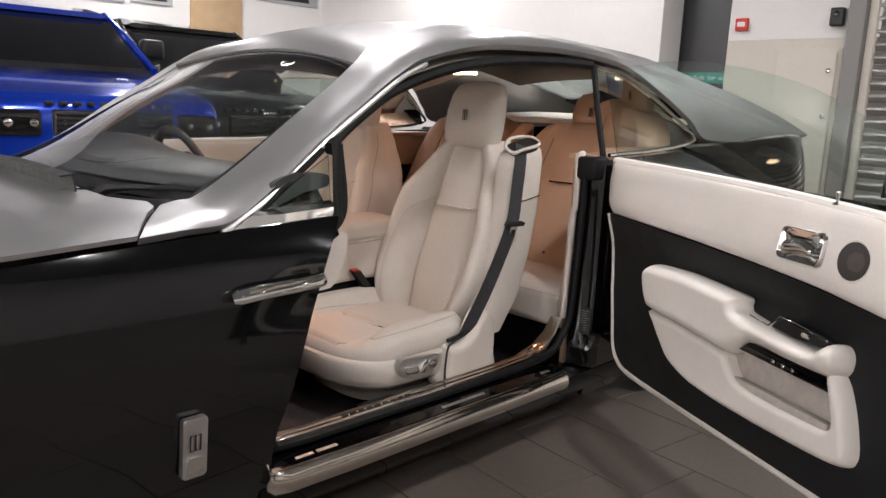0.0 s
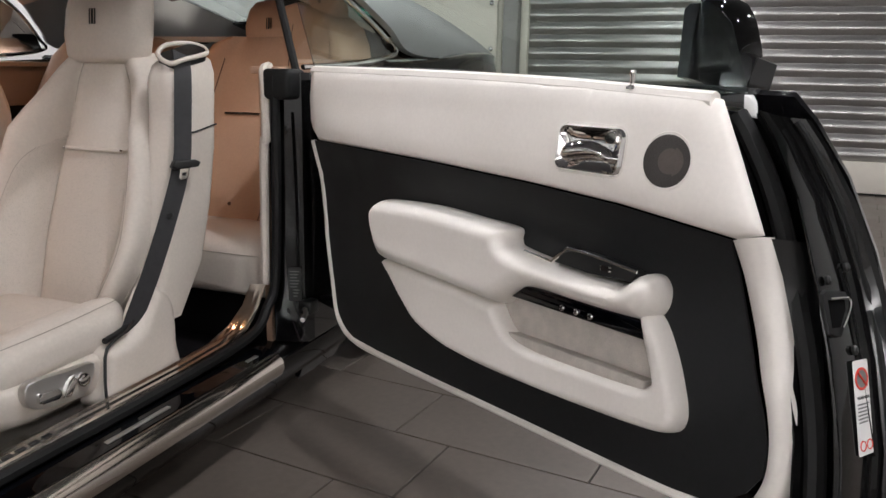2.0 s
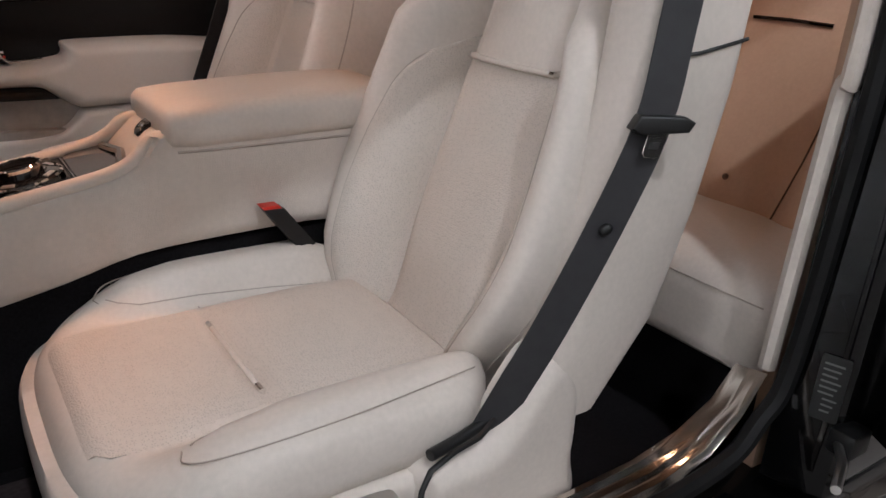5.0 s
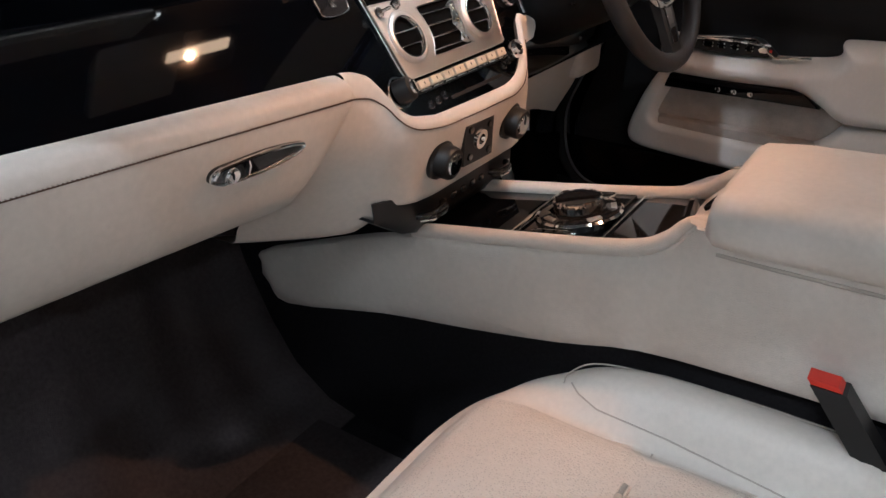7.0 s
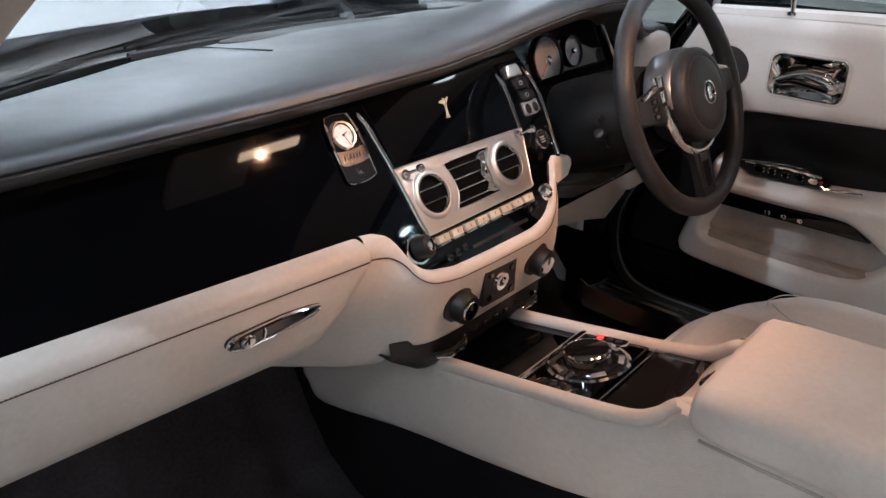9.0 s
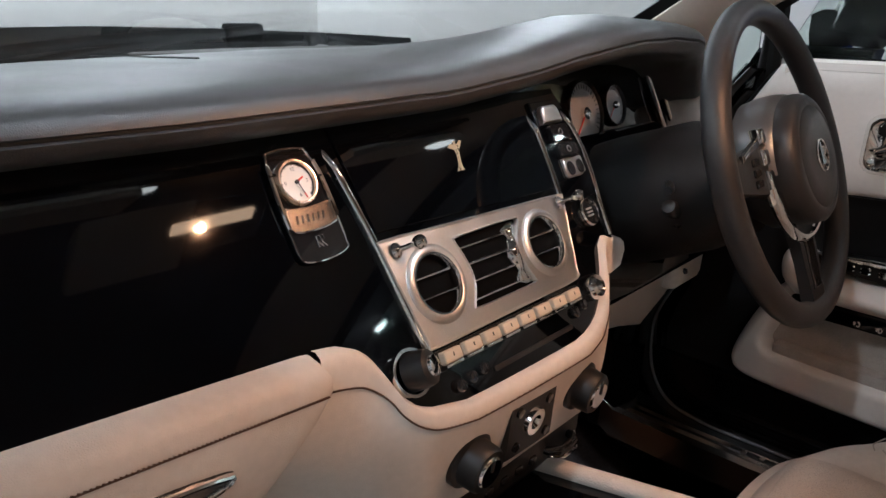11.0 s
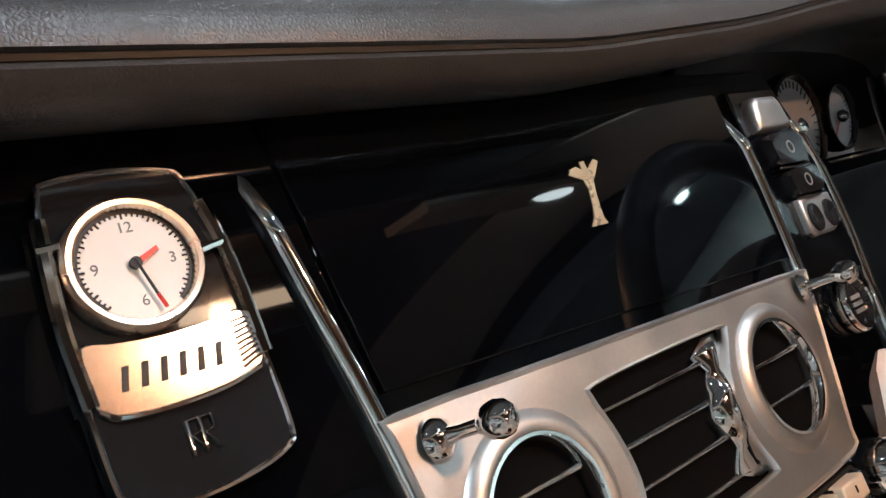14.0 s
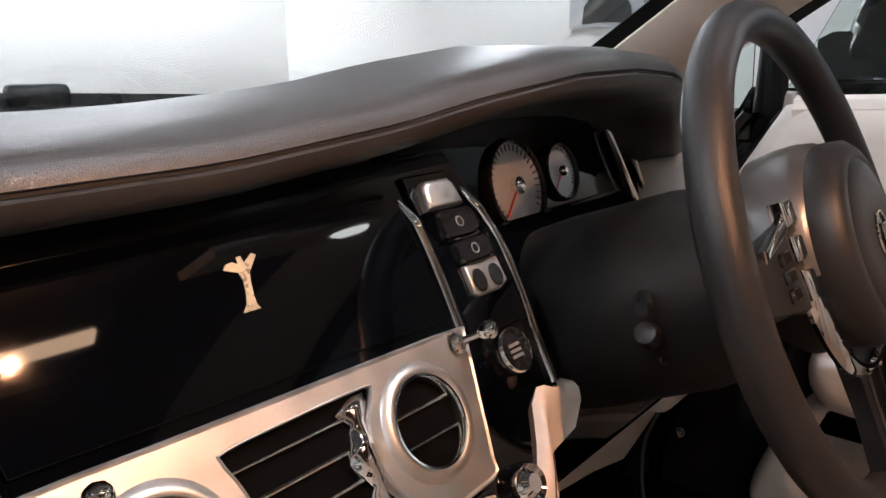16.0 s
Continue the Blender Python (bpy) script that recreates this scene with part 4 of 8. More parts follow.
FACEU = [(-0.1, 1.40), (0.05, 1.44), (0.255, 1.41), (0.39, 1.371), (0.456, 1.345), (0.495, 1.329), (0.616, 1.283), (0.70, 1.235), (0.78, 1.175)]


# ---- doors: the same build for the open passenger door and the closed driver's door ----
def lift(p, w):
    """Where an outline point lies once the part stands w proud of the panel."""
    return (p[0] + 0.62 * (1.2 - 0.6 * p[0]) * w, p[1] + 0.05 * w)


TUCK = [(-0.1, 0.115), (0.1, 0.10), (0.25, 0.088), (0.4, 0.075), (0.5, 0.055), (0.56, 0.02), (0.6, 0.0), (0.8, 0.0)]


EASE = [(-0.05, -0.03), (0.10, -0.028), (0.20, -0.024), (0.30, -0.010), (0.5, -0.008), (0.66, -0.004), (1.05, 0.008), (1.15, 0.0), (1.22, -0.012), (1.30, -0.026), (1.36, -0.036), (1.42, -0.044)]


def tuck(D, bm):
    """Below the waist the panel leans away from the cabin."""
    for p in bm.verts:
        q = p.co - D.o
        u, v, w = q.dot(D.u), q.dot(D.v), q.dot(D.n)
        s = lerp_at(TUCK, v)
        uv = lift((u, v), -s)
        k = min(1.0, max(0.0, (0.6 - v) / 0.25))
        uv = (uv[0] + k * lerp_at(EASE, uv[0]), 0.6 + (uv[1] - 0.6) * (1 + 0.045 * k))
        p.co = D.at(uv[0], uv[1], w - s)
    return bm


def build_door(D, label, opened):
    dr = part("passenger_door" if opened else "driver_door", tuck(D, D.prism([(0.15, 0.13), (0.21, 0.09), (1.30, 0.09), (1.36, 0.13), (1.36, 0.35), (1.25, 0.58), (1.16, 0.735), (-0.06, 0.775), (-0.05, 0.6), (0.05, 0.35), (0.11, 0.22)], -0.105, -0.075, 0.006)), SHUTBLK, car, label)

    def sub(name, bm, material, lab="", sharp=38):
        return part(name, bm, material, dr, lab, sharp)

    def low(name, bm, material, lab="", sharp=38, under=None):
        return part(name, tuck(D, bm), material, under or dr, lab, sharp)

    # outer skin, bulging away from the cabin
    rows = []
    for v, w in ((0.055, -0.165), (0.1, -0.185), (0.2, -0.195), (0.4, -0.195), (0.55, -0.175), (0.66, -0.14), (0.74, -0.105), (0.772, -0.07)):
        u1 = lerp_at(FACEU, v) + 0.04
        rows.append([D.at(lerp_at([(0.05, 0.16), (0.2, 0.08), (0.6, -0.05), (0.8, -0.09)], v) * (1 - s) + u1 * s, v, w - 0.03 * max(0.0, (s - 0.8) / 0.2) ** 2) for s in (k / 20 for k in range(21))])
    sub("outer_skin", sheet(rows, 0.012), PAINTBLK, "gloss black outer skin", 60)
    # front shut face: recess behind the trim, flange, flat face and outer lip
    rows = []
    for v in (0.05, 0.1, 0.18, 0.255, 0.32, 0.39, 0.456, 0.495, 0.55, 0.616, 0.66, 0.70, 0.74):
        uf = lerp_at(FACEU, v)
        k = lerp_at([(0.5, 1.0), (0.75, 0.55)], v)
        rows.append([D.at(uf + a, v, w * k) for a, w in ((-0.075, -0.075), (-0.05, -0.12), (-0.02, -0.125), (-0.008, -0.12), (-0.005, -0.066), (0.0, -0.062), (0.002, -0.07), (0.003, -0.11), (0.004, -0.165), (0.010, -0.172), (0.012, -0.19), (0.022, -0.194), (0.034, -0.20), (0.039, -0.214), (0.036, -0.225))])
    sub("shut_face", sheet(rows, 0.004), SHUTBLK, "gloss black shut face", 30)
    sub("flange_edge", D.tube(cr([(lerp_at(FACEU, v) - 0.002, v, -0.062 * lerp_at([(0.5, 1.0), (0.75, 0.55)], v)) for v in (0.1, 0.255, 0.39, 0.456, 0.53, 0.616)], 4), 0.002, 6), PAINTBLK)
    sub("shut_seal", D.tube(cr([(lerp_at(FACEU, v) - 0.052, v, -0.095 * lerp_at([(0.5, 1.0), (0.75, 0.55)], v)) for v in (0.0, 0.1, 0.255, 0.39, 0.495, 0.616, 0.70, 0.735)], 4), 0.016, 8), RUBBER, "black rubber door seal")
    sub("shut_seal", D.tube(cr([(lerp_at(FACEU, v) + 0.018, v, -0.196 * lerp_at([(0.5, 1.0), (0.75, 0.55)], v)) for v in (0.0, 0.1, 0.255, 0.39, 0.495, 0.616, 0.70, 0.735)], 4), 0.006, 8), RUBBER)
    sub("face_ridge", D.tube(cr([(lerp_at(FACEU, v) + 0.004, v, w) for v, w in ((0.25, -0.168), (0.35, -0.15), (0.45, -0.142), (0.52, -0.138))], 4), 0.004, 6), SHUTBLK)
    # cream upper panel
    up = cr([(-0.058, 0.782), (0.3, 0.780), (0.714, 0.773), (1.10, 0.761)], 4) + [(1.152, 0.752), (1.20, 0.665), (1.258, 0.556)] + [(1.217, 0.543), (0.994, 0.566), (0.771, 0.578), (0.487, 0.587), (0.0, 0.596), (-0.03, 0.64), (-0.05, 0.70)]
    sub("upper_panel", D.puff(dense(up), -0.016, 0.008, 0.022, 0.03), CREAMD, "cream leather upper panel", 50)
    sub("panel_top_roll", D.tube(cr([(-0.055, 0.776, -0.012), (0.4, 0.772, -0.012), (0.8, 0.764, -0.012), (1.14, 0.748, -0.012)], 5), 0.016, 8), CREAMD)
    # black lower panel with white piping
    rows = []
    for v0 in (0.594, 0.57, 0.54, 0.51, 0.48, 0.44, 0.39, 0.34, 0.29, 0.243, 0.2, 0.165, 0.14, 0.125, 0.115, 0.111):
        l = lerp_at([(0.111, 0.34), (0.114, 0.25), (0.13, 0.205), (0.165, 0.168), (0.243, 0.132), (0.394, 0.074), (0.594, 0.0)], v0)
        r = lerp_at([(0.111, 1.1), (0.125, 1.24), (0.145, 1.30), (0.19, 1.345), (0.25, 1.345), (0.36, 1.30), (0.594, 1.21)], v0)
        row = []
        for k in range(25):
            u = l + (r - l) * k / 24
            drop = lerp_at([(0.0, 0.0), (0.487, 0.009), (0.771, 0.018), (0.994, 0.03), (1.217, 0.053), (1.4, 0.07)], u)
            v = v0 - drop * max(0.0, (v0 - 0.3) / 0.294)
            cup = 0.02 * math.exp(-((u - 0.85) / 0.10) ** 4 - ((v - 0.485) / 0.035) ** 4)
            row.append(D.at(u, v, -0.002 - cup))
        rows.append(row)
    low("lower_panel", sheet(rows, 0.006), BLKLEATHER, "black leather lower panel", 60)
    low("panel_crease", D.tube([(1.17, 0.235, 0.0), (1.25, 0.222, 0.0005), (1.34, 0.208, 0.0)], 0.0012, 5), BLKLEATHER)
    pip = cr([(-0.002, 0.592, 0), (0.037, 0.49, 0), (0.074, 0.392, 0), (0.105, 0.31, 0), (0.132, 0.240, 0), (0.162, 0.165, 0), (0.197, 0.127, 0), (0.25, 0.108, 0), (0.34, 0.102, 0), (0.6, 0.104, 0), (0.85, 0.107, 0), (1.1, 0.109, 0), (1.25, 0.114, 0)], 4)
    low("piping", D.tube(pip, 0.009, 8), CREAMD, "white edge piping")
    inner = cr([(1.214, 0.543), (1.262, 0.45), (1.305, 0.36), (1.335, 0.29), (1.348, 0.235), (1.345, 0.185), (1.315, 0.14), (1.24, 0.118)], 4)
    outer = cr([(1.262, 0.553), (1.315, 0.45), (1.36, 0.365), (1.388, 0.30), (1.395, 0.245), (1.39, 0.185), (1.355, 0.125), (1.25, 0.098)], 4)
    rows = [[D.at(a[0] + (b[0] - a[0]) * s, a[1] + (b[1] - a[1]) * s, -0.006 + 0.016 * math.sin(math.pi * s) - (0.02 if s in (0, 1) else 0)) for s in (0, 0.12, 0.3, 0.5, 0.7, 0.88, 1)] for a, b in zip(inner, outer)]
    if opened:
        low("edge_panel", sheet(rows, 0.006), CREAMD, "cream leather front edge panel", 60)
    band = [[D.at(a[0] + du, a[1], w) for du, w in ((-0.012, -0.018), (0.004, -0.022), (0.022, -0.03), (0.030, -0.045), (0.032, -0.075))] for a in outer]
    low("edge_band", sheet(band, 0.005), PLASTIC, "matt black band behind the edge panel", 60)
    # armrest and map pocket
    arm = [(0.292, 0.445), (0.300, 0.466), (0.318, 0.48), (0.348, 0.487), (0.502, 0.495), (0.653, 0.491), (0.735, 0.487), (0.752, 0.480), (0.752, 0.462), (0.772, 0.45), (0.865, 0.44), (1.0, 0.434), (1.029, 0.439), (1.05, 0.456), (1.07, 0.462), (1.09, 0.459), (1.103, 0.44), (1.10, 0.41), (1.08, 0.388), (1.05, 0.38), (0.93, 0.379), (0.83, 0.381), (0.78, 0.36), (0.74, 0.335), (0.70, 0.331), (0.51, 0.340), (0.37, 0.344), (0.335, 0.36), (0.304, 0.403)]
    arml = [lift(p, 0.036) for p in arm]
    a = low("armrest", D.puff(dense(cr(arml, 6, True), 0.007), -0.002, 0.074, 0.034), CREAMD, "rounded cream leather armrest and grab handle", 60)
    pk = [(0.345, 0.347), (0.51, 0.343), (0.715, 0.333), (0.738, 0.325), (0.752, 0.308), (0.775, 0.288), (0.81, 0.276), (0.87, 0.271), (0.98, 0.272), (1.07, 0.276), (1.095, 0.279), (1.105, 0.289), (1.098, 0.31), (1.064, 0.385), (1.086, 0.40), (1.106, 0.385), (1.13, 0.35), (1.15, 0.312), (1.17, 0.262), (1.172, 0.235), (1.155, 0.214), (1.10, 0.204), (0.95, 0.196), (0.77, 0.192), (0.66, 0.195), (0.58, 0.203), (0.495, 0.226), (0.437, 0.265), (0.385, 0.308)]
    low("map_pocket", D.puff(dense(cr([lift(p, 0.028) for p in pk], 6, True), 0.007), -0.002, 0.05, 0.016), CREAMD, "cream leather map pocket", 60)
    low("pocket_liner", D.prism([lift(p, 0.012) for p in ((0.74, 0.36), (1.07, 0.385), (1.12, 0.30), (1.10, 0.27), (0.80, 0.265), (0.74, 0.31))], -0.001, 0.007, 0.002), FELT, "beige felt pocket liner, darkened as if in a deep recess")
    low("pocket_floor", D.prism([lift(p, 0.015) for p in ((0.78, 0.285), (1.10, 0.288), (1.10, 0.266), (0.80, 0.262))], 0.004, 0.036, 0.004), FELT)
    sl = low("switch_strip", D.prism([lift(p, 0.035) for p in ((0.775, 0.357), (0.81, 0.386), (1.08, 0.386), (1.085, 0.355))], 0.004, 0.044, 0.004), PIANO, "black gloss switch strip")
    for k in range(3):
        u, v = lift((0.905 + 0.032 * k, 0.366), 0.036)
        low("seat_memory_button", D.lathe(u, v, 0.044, [(0.0055, 0), (0.0055, 0.003), (0.004, 0.004), (0, 0.0035)], 12), CHROME, under=sl)
    # pull cup and window switch behind the armrest
    sw = low("switch_plate", D.prism([lift(p, 0.033) for p in ((0.868, 0.442), (0.885, 0.458), (0.900, 0.469), (0.912, 0.472), (0.96, 0.470), (1.04, 0.461), (1.052, 0.456), (1.045, 0.446), (1.03, 0.440), (0.95, 0.438))], 0.003, 0.040, 0.004), PLASTIC, "black window switch plate")
    low("switch_trim", D.tube([(*lift(p, 0.034), 0.046) for p in ((0.80, 0.449), (0.868, 0.442), (0.905, 0.473), (0.96, 0.471), (1.055, 0.461))], 0.003, 6), CHROME, "chrome trim", under=sw)
    u, v = lift((0.995, 0.455), 0.034)
    low("window_switch", D.prism(rrect(u - 0.011, v - 0.005, u + 0.011, v + 0.005, 0.003), 0.044, 0.054, 0.003), CHROME, "chrome window switch", under=sw)
    if not opened:
        for du in (-0.105, -0.080, -0.052, -0.026):
            low("window_switch", D.prism(rrect(u + du - 0.008, v - 0.004, u + du + 0.008, v + 0.006, 0.003), 0.044, 0.056, 0.003), CHROME, "chrome window switch", under=sw)
        low("switch_bar", D.tube([(u - 0.118, v + 0.010, 0.046), (u - 0.05, v + 0.012, 0.046), (u + 0.03, v + 0.009, 0.046)], 0.0035, 8), CHROME, "chrome bar", under=sw)
        low("lock_light", D.lathe(u - 0.118, v, 0.044, [(0.003, 0), (0.003, 0.003), (0, 0.0035)], 10), RED, "red lock light", under=sw)
    # release handle in a chrome bezel
    out = rrect(0.852, 0.606, 1.004, 0.697, 0.022)
    bz = sub("handle_bezel", D.ring(out, 0.013, 0.002, 0.017), CHROME, "chrome handle bezel", 60)
    part("bezel_dish", D.puff(rrect(0.860, 0.613, 0.996, 0.690, 0.018, 6), 0.0155, 0.0095, 0.03, 0.005), CHROME, bz, "polished chrome dish", 60)
    blade = cr([(0.868, 0.637), (0.874, 0.655), (0.895, 0.664), (0.925, 0.667), (0.952, 0.662), (0.978, 0.650), (0.988, 0.640), (0.978, 0.630), (0.955, 0.634), (0.925, 0.632), (0.895, 0.627), (0.876, 0.628)], 4, True)
    part("release_handle", D.puff(blade, 0.0105, 0.0245, 0.014, 0.005), CHROME, bz, "polished chrome release handle", 60)
    part("handle_scoop", D.puff(oval(0.925, 0.650, 0.026, 0.0075, 24), 0.0246, 0.0225, 0.006, 0.003), SMOKE, bz)
    part("bezel_button", D.prism(rrect(0.961, 0.665, 0.986, 0.683, 0.005), 0.008, 0.016, 0.003), CHROME, bz)
    # tweeter grille
    sp = sub("speaker_ring", D.ring(oval(1.085, 0.647, 0.0475, 0.0495, 36), 0.004, 0.006, 0.0088), CREAMD)
    part("speaker_grille", D.lathe(1.085, 0.647, 0.0, [(0.0, 0.011), (0.025, 0.0115), (0.043, 0.0095), (0.0435, 0.004)], 32), MESHBLK, sp, "dark round speaker mesh")
    part("speaker_cone", D.lathe(1.094, 0.647, 0.0112, [(0.0, 0.0012), (0.012, 0.001), (0.024, 0.0)], 28), CONE, sp, "brownish cone behind the mesh")
    sub("lock_pin", D.lathe(0.985, 0.762, -0.006, [(0.012, 0), (0.011, 0.004), (0.005, 0.006), (0.005, 0.02), (0.0065, 0.026), (0.006, 0.031), (0, 0.032)], 14, tip=Matrix.Rotation(radians(-80), 4, "X")), CHROME, "chrome lock pin")
    # waist seal, frameless glass and mirror
    sub("waist_seal", D.tube([(-0.07, 0.790, -0.045), (0.5, 0.786, -0.045), (1.12, 0.756, -0.045)], 0.009, 6), RUBBER)
    sub("waist_strip", D.tube([(-0.07, 0.784, -0.085), (0.5, 0.780, -0.085), (1.16, 0.745, -0.085)], 0.011, 6), CHROME, "chrome waist strip")
    gl = cr([(-0.20, 0.78), (-0.37, 1.105), (-0.16, 1.128), (0.1, 1.135), (0.33, 1.118), (0.55, 1.088), (0.75, 1.042), (0.96, 0.966), (1.09, 0.903)], 3)[3:] + [(1.115, 0.88), (1.165, 0.77), (0.6, 0.74), (-0.1, 0.74)]
    sub("door_glass", D.prism(gl, -0.063, -0.058, 0), TINT, "frameless tinted door window")
    # mirror: rounded head with a stepped front cheek, on a foot at the glass corner
    head = cr([(1.045, 0.80), (1.027, 0.93), (1.04, 0.946), (1.065, 0.948), (1.09, 0.937), (1.112, 0.91), (1.127, 0.876), (1.137, 0.846), (1.14, 0.80), (1.09, 0.785)], 3, True)
    mr = sub("door_mirror", D.puff([(a - 0.015, b) for a, b in head], -0.165, -0.09, 0.03, 0.006), SHUTBLK, "gloss black door mirror", 60)
    part("mirror_cheek", D.prism([(1.09, 0.79), (1.095, 0.842), (1.13, 0.842), (1.148, 0.832), (1.144, 0.80), (1.14, 0.775), (1.09, 0.775)], -0.17, -0.098, 0.006), SHUTBLK, mr)
    part("mirror_glass", D.prism([(a * 0.92 + 0.06, b * 0.94 + 0.045) for a, b in ((1.03, 0.80), (1.02, 0.925), (1.03, 0.935), (1.05, 0.935), (1.05, 0.80))], -0.16, -0.099, 0.002), SMOKE, mr, "dark mirror face")
    part("mirror_foot", D.prism([(1.04, 0.757), (1.16, 0.742), (1.165, 0.782), (1.035, 0.786)], -0.15, -0.085, 0.010), PLASTIC, mr)
    part("mirror_lamp", D.prism([(1.155, 0.768), (1.16, 0.735), (1.182, 0.732), (1.176, 0.757), (1.168, 0.768)], -0.075, -0.066, 0.004), PAPER, mr)
    if opened:
        F = Plane(D.at(1.347, 0.456, -0.095), D.n * -1, (D.v * 0.93 - D.u * 0.36).normalized(), (D.u * 0.93 + D.v * 0.36).normalized())
        lt = sub("door_latch", F.prism([(-0.052, -0.028), (-0.052, 0.03), (-0.036, 0.036), (0.032, 0.032), (0.04, 0.02), (0.03, -0.006), (-0.012, -0.034), (-0.03, -0.034)], 0.003, 0.009, 0.003), RUBBER, "black door latch plate")
        part("latch_mouth", F.prism([(-0.04, -0.02), (-0.038, 0.02), (0.02, 0.022), (0.018, 0.006), (-0.012, -0.02)], 0.0088, 0.0096, 0), VOID, lt)
        part("latch_loop", F.tube(cr([(-0.012, -0.021, 0.012), (0.004, -0.01, 0.013), (0.026, 0.008, 0.013), (0.03, 0.016, 0.013), (0.024, 0.022, 0.013), (-0.036, 0.022, 0.012)], 3), 0.0022, 6), CHROME, lt, "bright metal latch loop")
        for u, v in ((-0.016, 0.05), (0.034, -0.056), (0.06, 0.07)):
            sub("shut_bolt", F.lathe(u, v, 0.003, [(0.0075, 0), (0.0075, 0.004), (0.004, 0.007), (0, 0.0068)], 10), PLASTIC)
        sub("shut_plug", F.lathe(0.055, 0.17, 0.002, [(0.014, 0), (0.013, 0.003), (0, 0.004)], 18), RUBBER)
        W = Plane(D.at(1.392, 0.323, -0.138), D.n * -1, (D.v * 0.965 - D.u * 0.262).normalized(), (D.u * 0.965 + D.v * 0.262).normalized())
        W = Plane(W.o - W.n * 0.0115, W.u * 1.26, W.v * 0.875, W.n)
        wl = sub("warning_label", W.prism(rrect(-0.022, -0.08, 0.022, 0.08, 0.004), 0.016, 0.017, 0), PAPER, "white airbag warning label")
        part("prohibition_disc", W.lathe(0, 0.048, 0.0171, [(0.0, 0.0006), (0.017, 0.0006), (0.017, 0)], 24), GREYPRINT, wl)
        part("prohibition_ring", W.ring(oval(0, 0.048, 0.0195, 0.0195, 28), 0.0045, 0.0171, 0.0185), RED, wl, "red prohibition ring")
        part("prohibition_bar", W.tube([(-0.012, 0.06, 0.0182), (0.012, 0.036, 0.0182)], 0.002, 4), RED, wl)
        word("WARNING", W.matrix(0.003, 0.016, 0.0172), 0.008, wl, INK, "warning_word")
        for k in range(6):
            part("text_line", W.prism(rrect(-0.017, 0.004 - k * 0.006, 0.017 - 0.006 * (k % 2), 0.0065 - k * 0.006, 0.0008, 1), 0.017, 0.0175, 0), GREYPRINT, wl)
        for u in (-0.009, 0.011):
            part("small_ring", W.ring(oval(u, -0.064, 0.009, 0.009, 20), 0.002, 0.0171, 0.0182), RED, wl)
    return dr


LEFTDOOR = Plane((1.232, -0.0561, 0.30), (-0.4801, -0.8772, 0), (0.1386, -0.0758, 0.9874), (-0.8662, 0.4741, 0.158))
build_door(LEFTDOOR, "open rear-hinged passenger door", True)
RIGHTDOOR = Plane((1.442, 1.60, 0.262), (-1, 0, 0), (0, 0.03, 0.9995), (0, -0.9995, 0.03))
build_door(RIGHTDOOR, "closed driver's door", False)

# black shield that closes the gap between the door post and the open door
rows = []
for z in (0.385, 0.45, 0.6, 0.8, 0.95, 1.04):
    e = LEFTDOOR.at(lerp_at([(0.22, 0.14), (0.5, 0.09), (0.9, -0.04), (1.04, -0.07)], z), (z - 0.30) / 0.9874, lerp_at([(0.22, -0.16), (0.6, -0.12), (1.04, -0.06)], z))
    rows.append([Vector((1.478, 0.01, z)), Vector((1.46, -0.02, z)).lerp(e, 0.35) + Vector((0.02, 0.0, 0)), e])
part("hinge_shield", sheet(rows, 0.006), SHUTBLK, car, "gloss black hinge shield")
# ---- seats ----
SPINE = cr([(0.985, 0.40), (1.035, 0.455), (1.10, 0.60), (1.155, 0.75), (1.193, 0.87), (1.216, 0.98), (1.228, 1.06), (1.24, 1.105)], 4)
BACKW = [(0.40, 0.19), (0.44, 0.215), (0.48, 0.245), (0.53, 0.276), (0.58, 0.296), (0.64, 0.306), (0.70, 0.304), (0.80, 0.294), (0.88, 0.276), (0.95, 0.246), (1.03, 0.198), (1.08, 0.155), (1.11, 0.12)]


ARCH = [(0.40, 0.74), (0.6, 0.735), (0.7, 0.715), (0.78, 0.68), (0.82, 0.635), (0.845, 0.57), (0.86, 0.50), (0.87, 0.46)]


def back_front(i, p, yc):
    """A point on the backrest's front, row i of the spine, p from -1 to 1 across."""
    x, z = SPINE[i]
    fade = lerp_at([(0.40, 0.5), (0.5, 1.0), (0.9, 1.0), (1.02, 0.35), (1.11, 0.1)], z)
    a = abs(p)
    bol = 0.116 * fade * (max(0.0, 1 - ((a - 0.84) / 0.40) ** 2) ** 1.3 if a < 0.84 else 1.0 - 0.9 * ((a - 0.84) / 0.16) ** 2.4)
    groove = -0.024 * fade * math.exp(-((a - 0.47) / 0.045) ** 2) - 0.006 * fade * math.exp(-((a - 0.93) / 0.02) ** 2) + 0.010 * fade * max(0.0, 1 - (a / 0.40) ** 2)
    edge = 0.10 * a ** 14
    return Vector((x - bol - groove + edge, yc + lerp_at(BACKW, z) * p, z))


